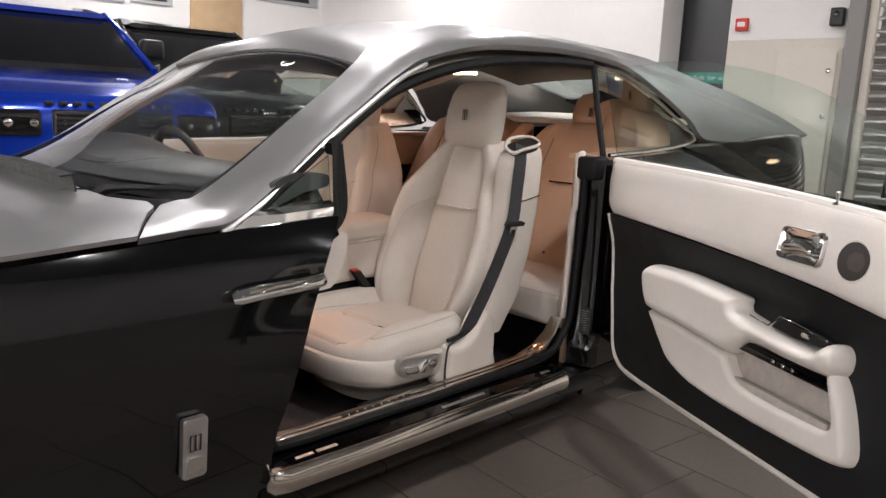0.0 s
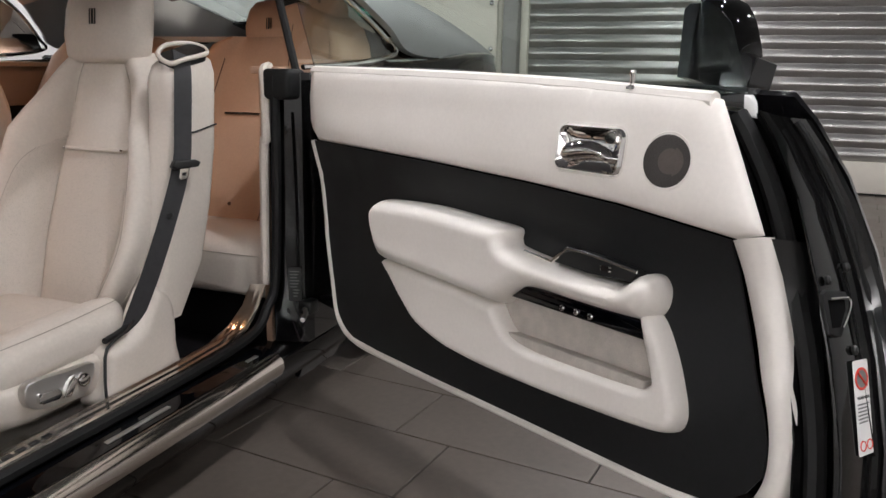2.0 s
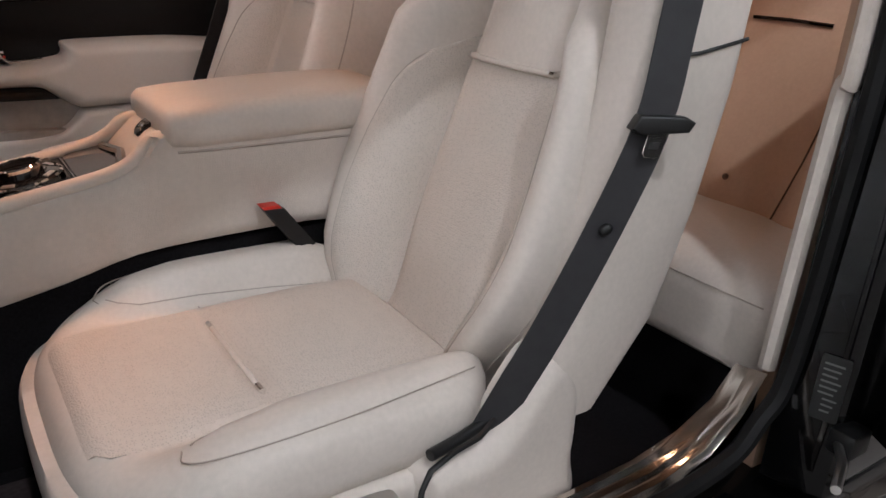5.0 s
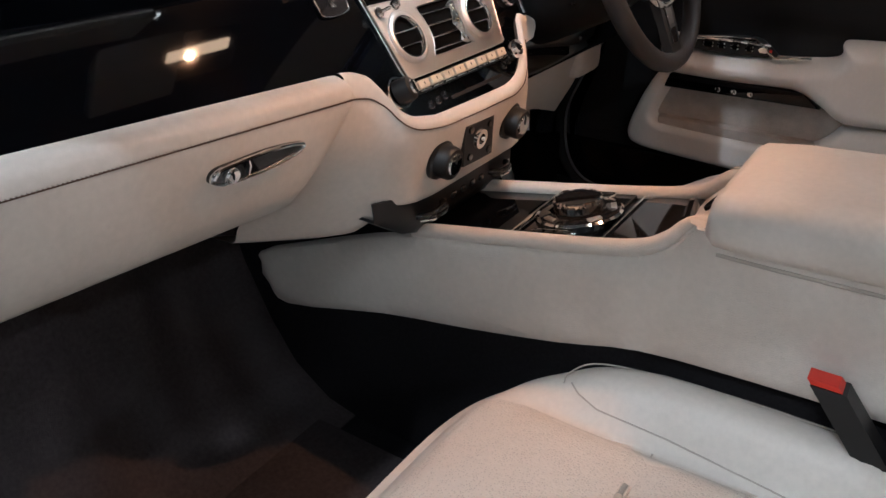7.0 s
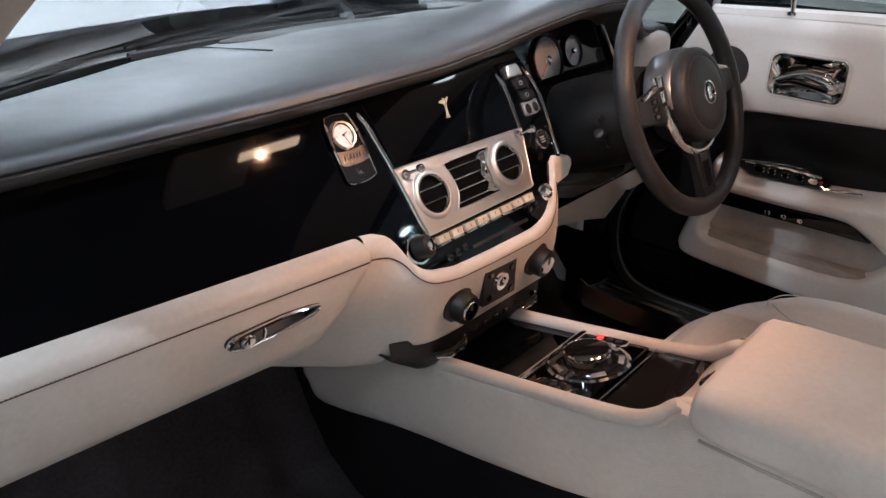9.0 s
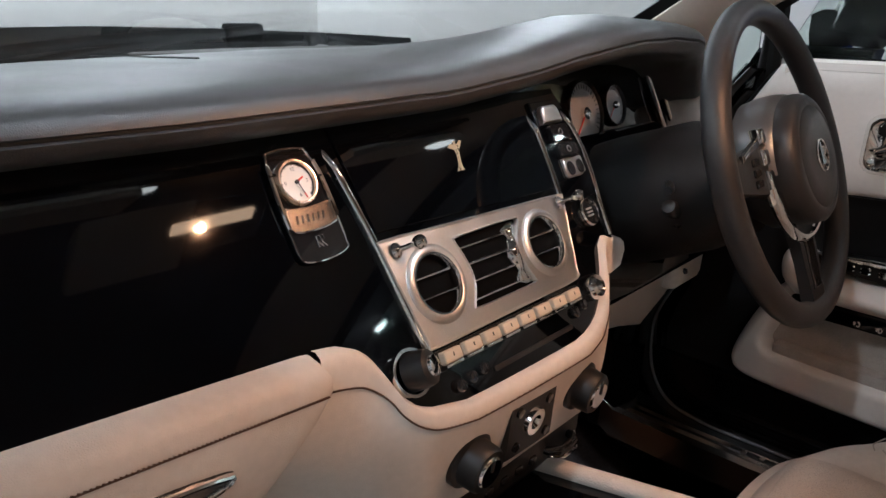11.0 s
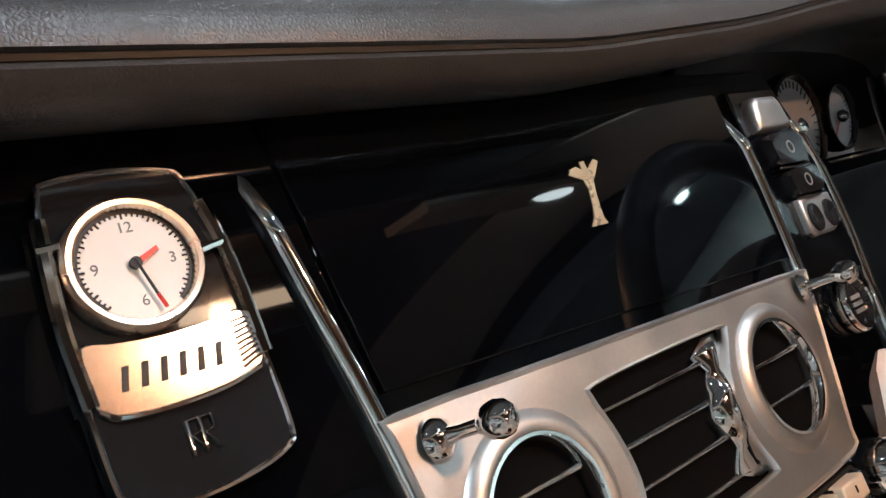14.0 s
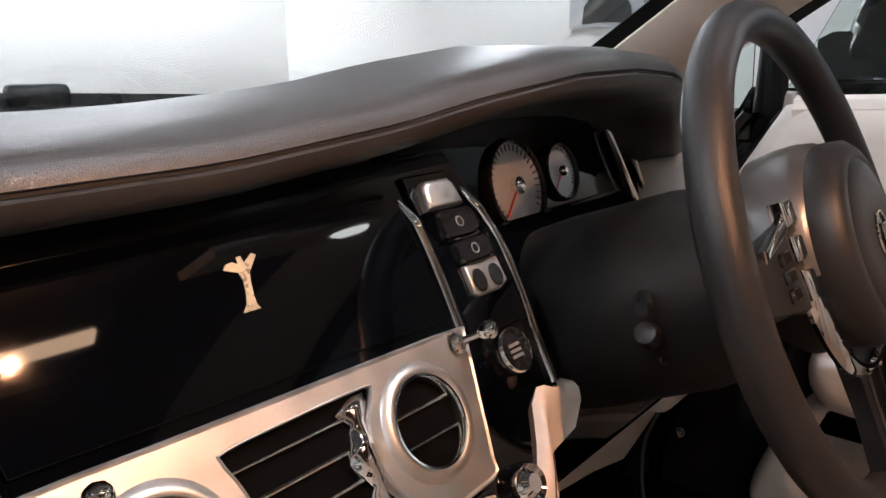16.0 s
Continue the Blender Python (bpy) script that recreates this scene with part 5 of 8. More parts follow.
def cushion_top(x, y, yc):
    """Height of the cushion above the floor."""
    a = abs(y - yc) / 0.30
    k = min(1.0, max(0.0, (a - 0.58) / 0.16))
    along = lerp_at([(0.5, 0.0), (0.56, 0.25), (0.62, 0.75), (0.70, 1.0), (1.0, 1.0)], x)
    bol = 0.048 * k * k * (3 - 2 * k) * (1 - 0.35 * max(0.0, a - 0.85) / 0.15) * along
    groove = 0.013 * math.exp(-((a - 0.57) / 0.035) ** 2) * along
    pipe = 0.006 * math.exp(-((a - 0.90) / 0.02) ** 2) * along
    tuck_in = 0.016 * math.exp(-((x - 0.712) / 0.014) ** 2) * max(0.0, 1 - (a / 0.52) ** 6)
    puffy = 0.010 * max(0.0, 1 - (a / 0.55) ** 2) * (math.sin(min(1.0, max(0.0, (x - 0.48) / 0.23)) * math.pi) + 0.8 * math.sin(min(1.0, max(0.0, (x - 0.712) / 0.25)) * math.pi))
    return 0.446 + bol + 0.012 * math.sin((x - 0.47) * 4.2) - groove - pipe - tuck_in + puffy


def plan(yc, grow=0.0):
    """The cushion's outline from above: round at the front."""
    pts = []
    for k in range(96):
        a = 2 * math.pi * k / 96
        c, s = math.cos(a), math.sin(a)
        e = 0.62 if c < 0 else 0.36
        x = 0.735 + (0.275 + grow) * math.copysign(abs(c) ** e, c)
        pts.append((x, yc + (0.298 + grow) * math.copysign(abs(s) ** 0.62, s)))
    return pts


def front_seat(yc, f, label, passenger):
    seat = thing("front_seat", (0.78, yc if passenger else 2 * YC - yc, 0.19), label, "car seat", "front seats")

    def sub(name, bm, material, parent=seat, lab="", sharp=60):
        return part(name, f(bm), material, parent, lab, sharp)

    # cushion
    out = plan(yc)
    rings = []
    for q, dz in [(0.02, 0), (0.08, 0)] + [(0.14 + 0.03 * k, 0) for k in range(23)] + [(0.84, -0.001), (0.875, -0.003), (0.91, -0.006), (0.94, -0.011), (0.965, -0.018), (0.985, -0.027), (0.995, -0.036), (1.0, -0.048), (1.0, -0.062), (0.985, -0.085), (0.94, -0.10)]:
        rings.append([(0.735 + (x - 0.735) * q, yc + (y - yc) * q, cushion_top(0.735 + (x - 0.735) * q, yc + (y - yc) * q, yc) + dz) for x, y in out])
    cu = sub("cushion", loft(rings), CREAM, lab="cream leather seat cushion")
    # perforated centre panel of the cushion
    rows = [[(x, yc + w * q, cushion_top(x, yc + w * q, yc) + 0.0022 - 0.005 * (abs(q) ** 6) - (0.016 if x < 0.49 else 0.0)) for q in (-1 + k / 8 for k in range(17))] for x, w in ((0.485 + 0.0125 * k, lerp_at([(0.485, 0.13), (0.51, 0.158), (0.55, 0.166), (0.70, 0.163), (0.97, 0.152)], 0.485 + 0.0125 * k)) for k in range(40))]
    sub("cushion_centre", sheet(rows, 0.003), PERF, cu, "perforated leather centre panel")
    for sgn in (-1, 1):
        sub("cushion_seam", tube([(x, yc + sgn * w, cushion_top(x, yc + sgn * w, yc) + 0.001) for x, w in ((0.585, 0.212), (0.60, 0.200), (0.63, 0.19), (0.72, 0.186), (0.84, 0.18), (0.95, 0.172))], 0.0011, 5), SEAM, cu)
        sub("bolster_seam", tube(cr([(0.575, yc + sgn * 0.212, cushion_top(0.575, yc + sgn * 0.212, yc)), (0.572, yc + sgn * 0.235, cushion_top(0.572, yc + sgn * 0.235, yc) + 0.0005), (0.61, yc + sgn * 0.262, cushion_top(0.61, yc + sgn * 0.262, yc) - 0.002), (0.75, yc + sgn * 0.272, cushion_top(0.75, yc + sgn * 0.272, yc) - 0.003), (0.94, yc + sgn * 0.262, cushion_top(0.94, yc + sgn * 0.262, yc) - 0.001)], 5), 0.0011, 5), SEAM, cu)
    sub("cushion_crease", tube([(0.712, yc + q * 0.165, cushion_top(0.712, yc + q * 0.160, yc) + 0.0015) for q in (-1, -0.5, 0, 0.5, 1)], 0.0011, 5), SEAM, cu)
    bar = tube([(0.705, yc - 0.118, cushion_top(0.705, yc - 0.118, yc) - 0.002), (0.705, yc - 0.112, cushion_top(0.705, yc - 0.11, yc) + 0.0105), (0.705, yc, cushion_top(0.705, yc, yc) + 0.0105), (0.705, yc + 0.088, cushion_top(0.705, yc + 0.088, yc) + 0.0105), (0.705, yc + 0.094, cushion_top(0.705, yc + 0.094, yc) - 0.002)], 0.0045, 8)
    sub("cushion_bar", bar, CREAM, cu, "leather covered bar")
    for q in (-0.113, 0.089):
        sub("bar_end", tube([(0.705, yc + q - 0.009, cushion_top(0.705, yc + q, yc) + 0.0100), (0.705, yc + q + 0.009, cushion_top(0.705, yc + q, yc) + 0.0100)], 0.0052, 8), CHROME, cu, "chrome bar end")
    # backrest shell and front
    rings = []
    for i, (x, z) in enumerate(SPINE):
        w = lerp_at(BACKW, z)
        front = [back_front(i, -1 + k / 32, yc) for k in range(65)]
        d = lerp_at([(0.4, 0.10), (0.6, 0.15), (0.9, 0.13), (1.06, 0.09), (1.11, 0.05)], z)
        back = [Vector((x + d * (1 - 0.25 * p * p) + 0.03, yc + w * 0.94 * p, z)) for p in (0.96, 0.7, 0.35, 0, -0.35, -0.7, -0.96)]
        rings.append(front + back)
    bk = sub("backrest", loft(rings), CREAM, lab="cream leather backrest")
    rows = []
    for i in range(2, 16):
        rows.append([tuple(back_front(i, p, yc) + Vector((-0.0022 + 0.004 * (abs(p) / 0.45) ** 8, 0, 0))) for p in (-0.45 + 0.9 * k / 36 for k in range(37))])
    sub("backrest_centre", sheet(rows, 0.003), PERF, bk, "perforated leather centre panel")
    for sgn in (-1, 1):
        rows = [[tuple(back_front(i, sgn * (0.475 + (lerp_at(ARCH, SPINE[i][1]) - 0.475) * q), yc) + Vector((-0.0016 + 0.003 * abs(2 * q - 1) ** 8, 0, 0))) for q in (k / 14 for k in range(15))] for i in range(2, 17)]
        sub("side_insert", sheet(rows, 0.002), PERF, bk, "perforated leather side insert")
        sub("bolster_seam", tube(cr([back_front(i, sgn * lerp_at(ARCH, SPINE[i][1]), yc)[:] for i in range(2, 17)], 2), 0.0013, 5), SEAM, bk)
        sub("side_seam", tube([back_front(i, sgn * 0.93, yc) + Vector((-0.001, 0, 0)) for i in range(2, 25)], 0.0016, 5), SEAM, bk)
        sub("centre_seam", tube([back_front(i, sgn * 0.455, yc) + Vector((-0.001, 0, 0)) for i in range(2, 26)], 0.0011, 5), SEAM, bk)
    cb = [back_front(15, p, yc) + Vector((-0.015, 0, 0.0)) for p in (-0.36, -0.33, 0, 0.33, 0.36)]
    sub("backrest_bar", tube([cb[0] + Vector((0.014, 0, 0))] + cb + [cb[-1] + Vector((0.014, 0, 0))], 0.005, 8), CREAM, bk, "leather covered bar")
    for p0 in (-0.345, 0.345):
        e = back_front(15, p0, yc) + Vector((-0.015, 0, 0))
        sub("bar_end", tube([e + Vector((0, -0.008, 0)), e + Vector((0, 0.008, 0))], 0.0048, 8), CHROME, bk, "chrome bar end")
    # headrest
    rings = []
    for z, w, d, sx in ((1.072, 0.075, 0.03, 0.02), (1.078, 0.112, 0.048, 0.01), (1.095, 0.128, 0.055, 0.0), (1.15, 0.136, 0.058, 0.004), (1.22, 0.135, 0.056, 0.016), (1.28, 0.126, 0.050, 0.030), (1.312, 0.108, 0.042, 0.040), (1.325, 0.08, 0.03, 0.046), (1.33, 0.04, 0.015, 0.05)):
        rings.append([(1.255 + sx + d * math.copysign(abs(math.cos(a)) ** 0.7, math.cos(a)), yc + w * math.copysign(abs(math.sin(a)) ** 0.55, math.sin(a)), z) for a in (2 * math.pi * k / 32 for k in range(32))])
    hr = sub("headrest", loft(rings), CREAM, lab="rounded cream leather headrest")
    L = Plane((1.203, yc, 1.20), (0, 1, 0), (0.1, 0, 0.995), (-0.995, 0, 0.1))
    for du in (-0.004, 0.004):
        sub("monogram", L.tube([(du - 0.006, -0.02, 0.0), (du - 0.006, 0.02, 0.0), (du + 0.005, 0.02, 0.0), (du + 0.005, -0.02, 0.0)], 0.0017, 5, True), INK, hr)
    sub("headrest_seam", tube([(1.262 + sx, yc + w, z) for z, w, sx in ((1.085, 0.118, 0.0), (1.15, 0.134, 0.0), (1.22, 0.1335, 0.01), (1.28, 0.125, 0.024), (1.312, 0.106, 0.034))], 0.0010, 5), SEAM, hr)
    # belt tower on the door side
    yo = yc - 0.31
    rings = []
    for z, x0, x1, y0, y1 in ((0.42, 0.99, 1.12, -0.015, 0.07), (0.55, 1.028, 1.20, -0.025, 0.07), (0.70, 1.07, 1.245, -0.028, 0.07), (0.86, 1.10, 1.275, -0.03, 0.07), (0.98, 1.105, 1.285, -0.03, 0.065), (1.06, 1.095, 1.29, -0.03, 0.055), (1.10, 1.10, 1.28, -0.028, 0.045), (1.117, 1.115, 1.26, -0.02, 0.035)):
        rings.append([(p[0], p[1], z - (0.045 - 0.22 * (p[0] - 1.1) - 0.25 * (p[1] - yo)) * max(0, z - 0.95) / 0.167) for p in rrect(x0, yo + y0, x1, yo + y1, 0.028, 4)])
    tw = sub("belt_tower", loft(rings), CREAM, lab="cream leather belt tower")
    sub("tower_rim", tube(cr([(1.105, yo - 0.026, 1.078), (1.14, yo - 0.036, 1.088), (1.20, yo - 0.036, 1.098), (1.25, yo - 0.026, 1.108), (1.27, yo + 0.008, 1.125), (1.24, yo + 0.034, 1.132), (1.17, yo + 0.042, 1.124), (1.115, yo + 0.02, 1.098)], 3, True), 0.0065, 8, True), CREAM, tw)
    sub("belt_exit", loft([[(p[0], p[1], z + 0.24 * (p[0] - 1.1) + 0.3 * (p[1] - yo)) for p in rrect(1.115, yo - 0.026, 1.258, yo + 0.030, 0.02, 4)] for z in (1.04, 1.086)]), PLASTIC, tw, "black belt exit slot")
    sub("tower_gap", tube([(1.10, yo - 0.029, 0.90), (1.18, yo - 0.032, 0.905), (1.27, yo - 0.03, 0.92)], 0.0025, 5), INK, tw)
    # belt
    path = [Vector(p) for p in cr([(1.165, yo - 0.012, 1.105), (1.135, yo - 0.038, 1.05), (1.117, yo - 0.044, 0.93), (1.097, yo - 0.048, 0.826), (1.05, yo - 0.038, 0.70), (0.995, yo - 0.022, 0.57), (0.958, yo - 0.006, 0.485), (0.925, yo + 0.006, 0.41), (0.91, yo + 0.01, 0.37)], 4)]
    rows = []
    for i, p in enumerate(path):
        t = (path[min(i + 1, len(path) - 1)] - path[max(i - 1, 0)]).normalized()
        wdir = t.cross(Vector((-0.38, -0.92, 0.1))).normalized()
        rows.append([tuple(p + wdir * 0.0235 * q) for q in (-1, 0, 1)])
    sub("seat_belt", sheet(rows, 0.0022), WEB, seat, "dark grey seat belt webbing", 80)
    nrm = Vector((-0.38, -0.92, 0.1)).normalized()
    B = Plane(Vector((1.097, yo - 0.052, 0.826)), Vector((0.92, -0.38, 0.05)), Vector((0.28, 0.05, 0.95)), nrm)
    tg = sub("belt_tongue", B.prism([(-0.034, 0.0), (-0.028, 0.016), (0.03, 0.012), (0.045, 0.004), (0.04, -0.008), (-0.02, -0.008)], -0.006, 0.012, 0.004), PLASTIC, seat, "black and chrome belt tongue")
    sub("tongue_blade", B.prism([(-0.010, -0.006), (0.016, -0.006), (0.014, -0.034), (0.008, -0.038), (-0.006, -0.036), (-0.010, -0.03)], 0.002, 0.006, 0.001), CHROME, tg, "chrome blade")
    sub("tongue_slot", B.prism([(-0.004, -0.018), (0.009, -0.018), (0.008, -0.027), (-0.004, -0.026)], 0.006, 0.0066, 0), INK, tg)
    bb = Vector((1.05, yo - 0.041, 0.703))
    BP = Plane(bb, Vector((0.92, -0.38, 0.05)), Vector((0.28, 0.05, 0.95)), nrm)
    sub("belt_stop", BP.lathe(0, 0, 0, [(0.0075, -0.004), (0.0075, 0.003), (0.005, 0.005), (0, 0.005)], 16), PLASTIC, seat, "black belt stop button")
    # base with side panel
    shell = plan(yc, 0.004)
    rings = [[(0.725 + (x - 0.735) * q, yc + (y - yc) * q2, z + 0.04 * max(0.0, (0.62 - x)) * up) for x, y in shell] for q, q2, z, up in ((0.90, 0.92, 0.405, 1), (1.0, 1.0, 0.401, 1), (1.018, 1.028, 0.388, 1), (1.02, 1.03, 0.365, 1), (1.01, 1.02, 0.338, 1.2), (0.985, 1.0, 0.318, 1.6), (0.955, 0.98, 0.310, 1.8), (0.8, 0.85, 0.306, 1.8))]
    bs = sub("seat_base", loft(rings), CREAM, lab="cream moulded seat base")
    sub("base_plinth", loft([[(0.77 + (x - 0.735) * q, yc + (y - yc) * q, z) for x, y in shell] for z, q in ((0.31, 0.84), (0.285, 0.80), (0.262, 0.70), (0.22, 0.66))]), CREAM, bs)
    sub("seat_rail", rbox((0.52, yc - 0.24, 0.178), (1.08, yc - 0.19, 0.225), 0.006), PLASTIC, bs)
    sub("seat_rail", rbox((0.52, yc + 0.19, 0.178), (1.08, yc + 0.24, 0.225), 0.006), PLASTIC, bs)
    sub("rail_bracket", rbox((0.50, yc - 0.27, 0.215), (0.66, yc - 0.235, 0.262), 0.008), CHROME, bs, "bright metal bracket")
    C = Plane((0.69, yc - 0.322, 0.372), (1, -0.03, -0.1), (0, 0, 1), (0, -1, 0))
    cp = sub("control_panel", C.prism(cr([(-0.085, 0.02), (-0.06, 0.035), (0.02, 0.034), (0.095, 0.038), (0.098, 0.02), (0.075, -0.026), (0.04, -0.035), (-0.05, -0.032), (-0.082, -0.015)], 3, True), -0.015, 0.005, 0.003), BRUSHED, bs, "satin metal seat control panel")
    sub("seat_switch", C.prism(rrect(-0.06, -0.018, -0.005, 0.006, 0.006), 0.004, 0.016, 0.005), CHROME, cp)
    sub("seat_switch", C.prism([(0.0, -0.02), (0.02, -0.022), (0.04, 0.012), (0.034, 0.024), (0.018, 0.014)], 0.004, 0.018, 0.005), CHROME, cp)
    sub("seat_switch", C.lathe(0.062, 0.006, 0.004, [(0.017, 0), (0.017, 0.008), (0.012, 0.012), (0, 0.012)], 16), CHROME, cp)
    K = Plane((0, yc - 0.322, 0), (1, 0, 0), (0, 0, 1), (0, -1, 0))
    cap = [(0.815, 0.27), (0.812, 0.34), (0.822, 0.405), (0.86, 0.422), (0.91, 0.425), (0.94, 0.445), (0.965, 0.485), (0.995, 0.522), (1.02, 0.53), (1.05, 0.52), (1.075, 0.49), (1.088, 0.45), (1.09, 0.36), (1.08, 0.27)]
    sub("hinge_cover", K.puff(dense(cr(cap, 5, True), 0.008), -0.05, 0.014, 0.04, 0.008), CREAM, bs, "cream moulded hinge cover")
    sub("cover_gap", tube([(0.814, yc - 0.332, 0.275), (0.811, yc - 0.335, 0.34), (0.819, yc - 0.333, 0.40), (0.835, yc - 0.326, 0.418), (0.87, yc - 0.322, 0.43), (0.91, yc - 0.32, 0.437), (0.935, yc - 0.318, 0.455)], 0.0042, 6), INK, bs)
    sub("belt_anchor", tube([(0.84, yc - 0.315, 0.432), (0.89, yc - 0.305, 0.432), (0.935, yc - 0.30, 0.44)], 0.008, 8), PLASTIC, bs, "black belt anchor")
    # buckle by the console
    bu = sub("belt_buckle", loft([[(x + 0.018 * c, yc + 0.235 + 0.014 * s, z) for c, s in ((-1, -1), (1, -1), (1, 1), (-1, 1))] for x, z in ((0.965, 0.44), (0.925, 0.50), (0.872, 0.568), (0.866, 0.576))]), PLASTIC, seat, "black belt buckle", 30)
    sub("release_button", loft([[(x + 0.0155 * c, yc + 0.235 + 0.0115 * s, z) for c, s in ((-1, -1), (1, -1), (1, 1), (-1, 1))] for x, z in ((0.869, 0.570), (0.859, 0.582))]), RED, bu, "red release button", 30)
    return seat


PY = 0.518
front_seat(PY, lambda b: b, "cream leather front passenger seat with grey belt and chrome bars", True)


def driver(b):
    """Mirror to the driver's side, with the seat raised a little."""
    b = flip(b)
    bmesh.ops.translate(b, vec=(0, 0, 0.035), verts=b.verts[:])
    return b


ds = front_seat(PY, driver, "cream leather driver's seat with grey belt and chrome bars", False)
for y in (2 * YC - PY - 0.215, 2 * YC - PY + 0.215):
    part("rail_riser", rbox((0.54, y - 0.02, 0.174), (1.06, y + 0.02, 0.216), 0.004), PLASTIC, ds)


# rear seats
def rear_seat(yc, f):
    seat = thing("bench_seat", (1.75, yc if f is not flip else 2 * YC - yc, 0.175), "rear seat with cream cushion and tan leather backrest", "bench seat", "rear seats")
    rings = []
    for x, w, z0, z1 in ((1.435, 0.33, 0.41, 0.48), (1.437, 0.345, 0.39, 0.51), (1.455, 0.355, 0.375, 0.535), (1.50, 0.36, 0.365, 0.55), (1.58, 0.36, 0.36, 0.557), (1.68, 0.355, 0.35, 0.555), (1.78, 0.34, 0.34, 0.55)):
        n = [(-1, 0.02), (-0.97, 0.0), (-0.5, 0), (0, 0), (0.5, 0), (0.97, 0), (1, 0.02)]
        top = [(yc + w * p, z1 - d + 0.02 * max(0, 1 - ((abs(p) - 0.78) / 0.3) ** 2) * min(1, (x - 1.445) * 12)) for p, d in n]
        rings.append([(x, y, z) for y, z in top] + [(x, yc + w * p, z0) for p in (1, 0.5, 0, -0.5, -1)])
    c = part("cushion", f(loft(rings)), CREAM, seat, "cream leather cushion", 60)
    part("cushion_seam", f(tube([(1.4365, yc + 0.345 * q, 0.508) for q in (-1, 0, 1)], 0.0014, 5)), SEAM, c)
    part("seat_box", f(rbox((1.55, yc - 0.30, 0.175), (1.85, yc + 0.30, 0.36), 0.01)), CARPET, seat)
    rings = []
    for x, z, w in ((1.70, 0.49, 0.30), (1.715, 0.54, 0.315), (1.78, 0.66, 0.325), (1.86, 0.82, 0.325), (1.935, 0.98, 0.31), (1.985, 1.10, 0.275), (2.01, 1.155, 0.22), (2.03, 1.18, 0.15)):
        ps = [-1 + k / 8 for k in range(17)]
        front = [(x - 0.045 * max(0, 1 - ((abs(p) - 0.78) / 0.32) ** 2) + 0.05 * abs(p) ** 8, yc + w * p, z) for p in ps]
        rings.append(front + [(x + 0.16, yc + w * p, z) for p in (0.95, 0.5, 0, -0.5, -0.95)])
    b = part("backrest", f(loft(rings)), TAN, seat, "tan leather backrest", 60)
    for sgn in (-1, 1):
        part("back_seam", f(tube([(x - 0.012, yc + sgn * w * 0.5, z) for x, z, w in ((1.715, 0.54, 0.315), (1.78, 0.66, 0.325), (1.86, 0.82, 0.325), (1.935, 0.98, 0.31), (1.985, 1.10, 0.275))], 0.002, 5)), STITCH, b)
    part("back_bar", f(tube([(1.895, yc - 0.09, 0.905), (1.893, yc, 0.907), (1.895, yc + 0.09, 0.905)], 0.004, 6)), CHROME, b, "bright metal bar")
    part("back_stud", f(lathe([(0.007, 0), (0.006, 0.003), (0, 0.004)], Matrix.Translation((1.745, yc - 0.02, 0.60)) @ Matrix.Rotation(radians(-70), 4, "Y"), 12)), STITCH, b)
    rings = []
    for z, w, d, sx in ((1.145, 0.09, 0.04, 0.0), (1.16, 0.12, 0.055, 0.0), (1.22, 0.13, 0.058, 0.01), (1.28, 0.122, 0.05, 0.025), (1.31, 0.10, 0.04, 0.035), (1.32, 0.05, 0.02, 0.04)):
        rings.append([(2.11 + sx + d * math.copysign(abs(math.cos(a)) ** 0.7, math.cos(a)), yc + w * math.copysign(abs(math.sin(a)) ** 0.6, math.sin(a)), z) for a in (2 * math.pi * k / 28 for k in range(28))])
    h = part("headrest", f(loft(rings)), TAN, seat, "tan leather headrest", 60)
    L = Plane((2.06, yc, 1.23), (0, 1, 0), (0.1, 0, 0.995), (-0.995, 0, 0.1))
    for du in (-0.004, 0.004):
        part("monogram", f(L.tube([(du - 0.006, -0.02, 0.0), (du - 0.006, 0.02, 0.0), (du + 0.005, 0.02, 0.0), (du + 0.005, -0.02, 0.0)], 0.0018, 5, True)), INK, h)
    return seat


rear_seat(0.518, lambda b: b)
rear_seat(0.518, flip)
mid = thing("armrest", (1.8, YC, 0.175), "tan leather centre armrest between the bench seats", "armrest")
part("rest_pad", loft([[(x, YC + w * p, z) for p, z in ((-1, z0), (-1, z1 - 0.01), (-0.8, z1), (0.8, z1), (1, z1 - 0.01), (1, z0))] for x, w, z0, z1 in ((1.5, 0.04, 0.3, 0.5), (1.6, 0.045, 0.28, 0.56), (1.8, 0.045, 0.2, 0.62), (1.9, 0.045, 0.175, 1.05), (2.05, 0.045, 0.175, 1.16))]), TAN, mid)
# ---- dashboard ----
dash = thing("dashboard", (0.2, YC, 0.6), "gloss black veneer dashboard with black leather pad and cream lower trim", "dashboard")
DP = Plane((0.3247, 0, 0.80), (0, 1, 0), (-0.514, 0, 0.857), (0.857, 0, 0.514))


def vz(z):
    return (z - 0.80) / 0.857


ZT = [(0.10, 0.876), (0.234, 0.868), (0.338, 0.862), (0.468, 0.856), (0.62, 0.850), (0.645, 0.849), (0.667, 0.846), (0.684, 0.839), (0.692, 0.832), (0.700, 0.817), (0.709, 0.799), (0.720, 0.788), (0.735, 0.780), (0.782, 0.771), (0.857, 0.769), (0.926, 0.768), (0.969, 0.768), (1.004, 0.776), (1.029, 0.792), (1.052, 0.82), (1.063, 0.839), (1.075, 0.846), (1.10, 0.842), (1.135, 0.829)]
fas = [(y, vz(z - 0.004)) for y, z in ZT[:-1]] + [(1.107, 0.118), (1.108, 0.158), (1.098, 0.20), (1.088, 0.235), (0.6, 0.235), (0.10, 0.235)]
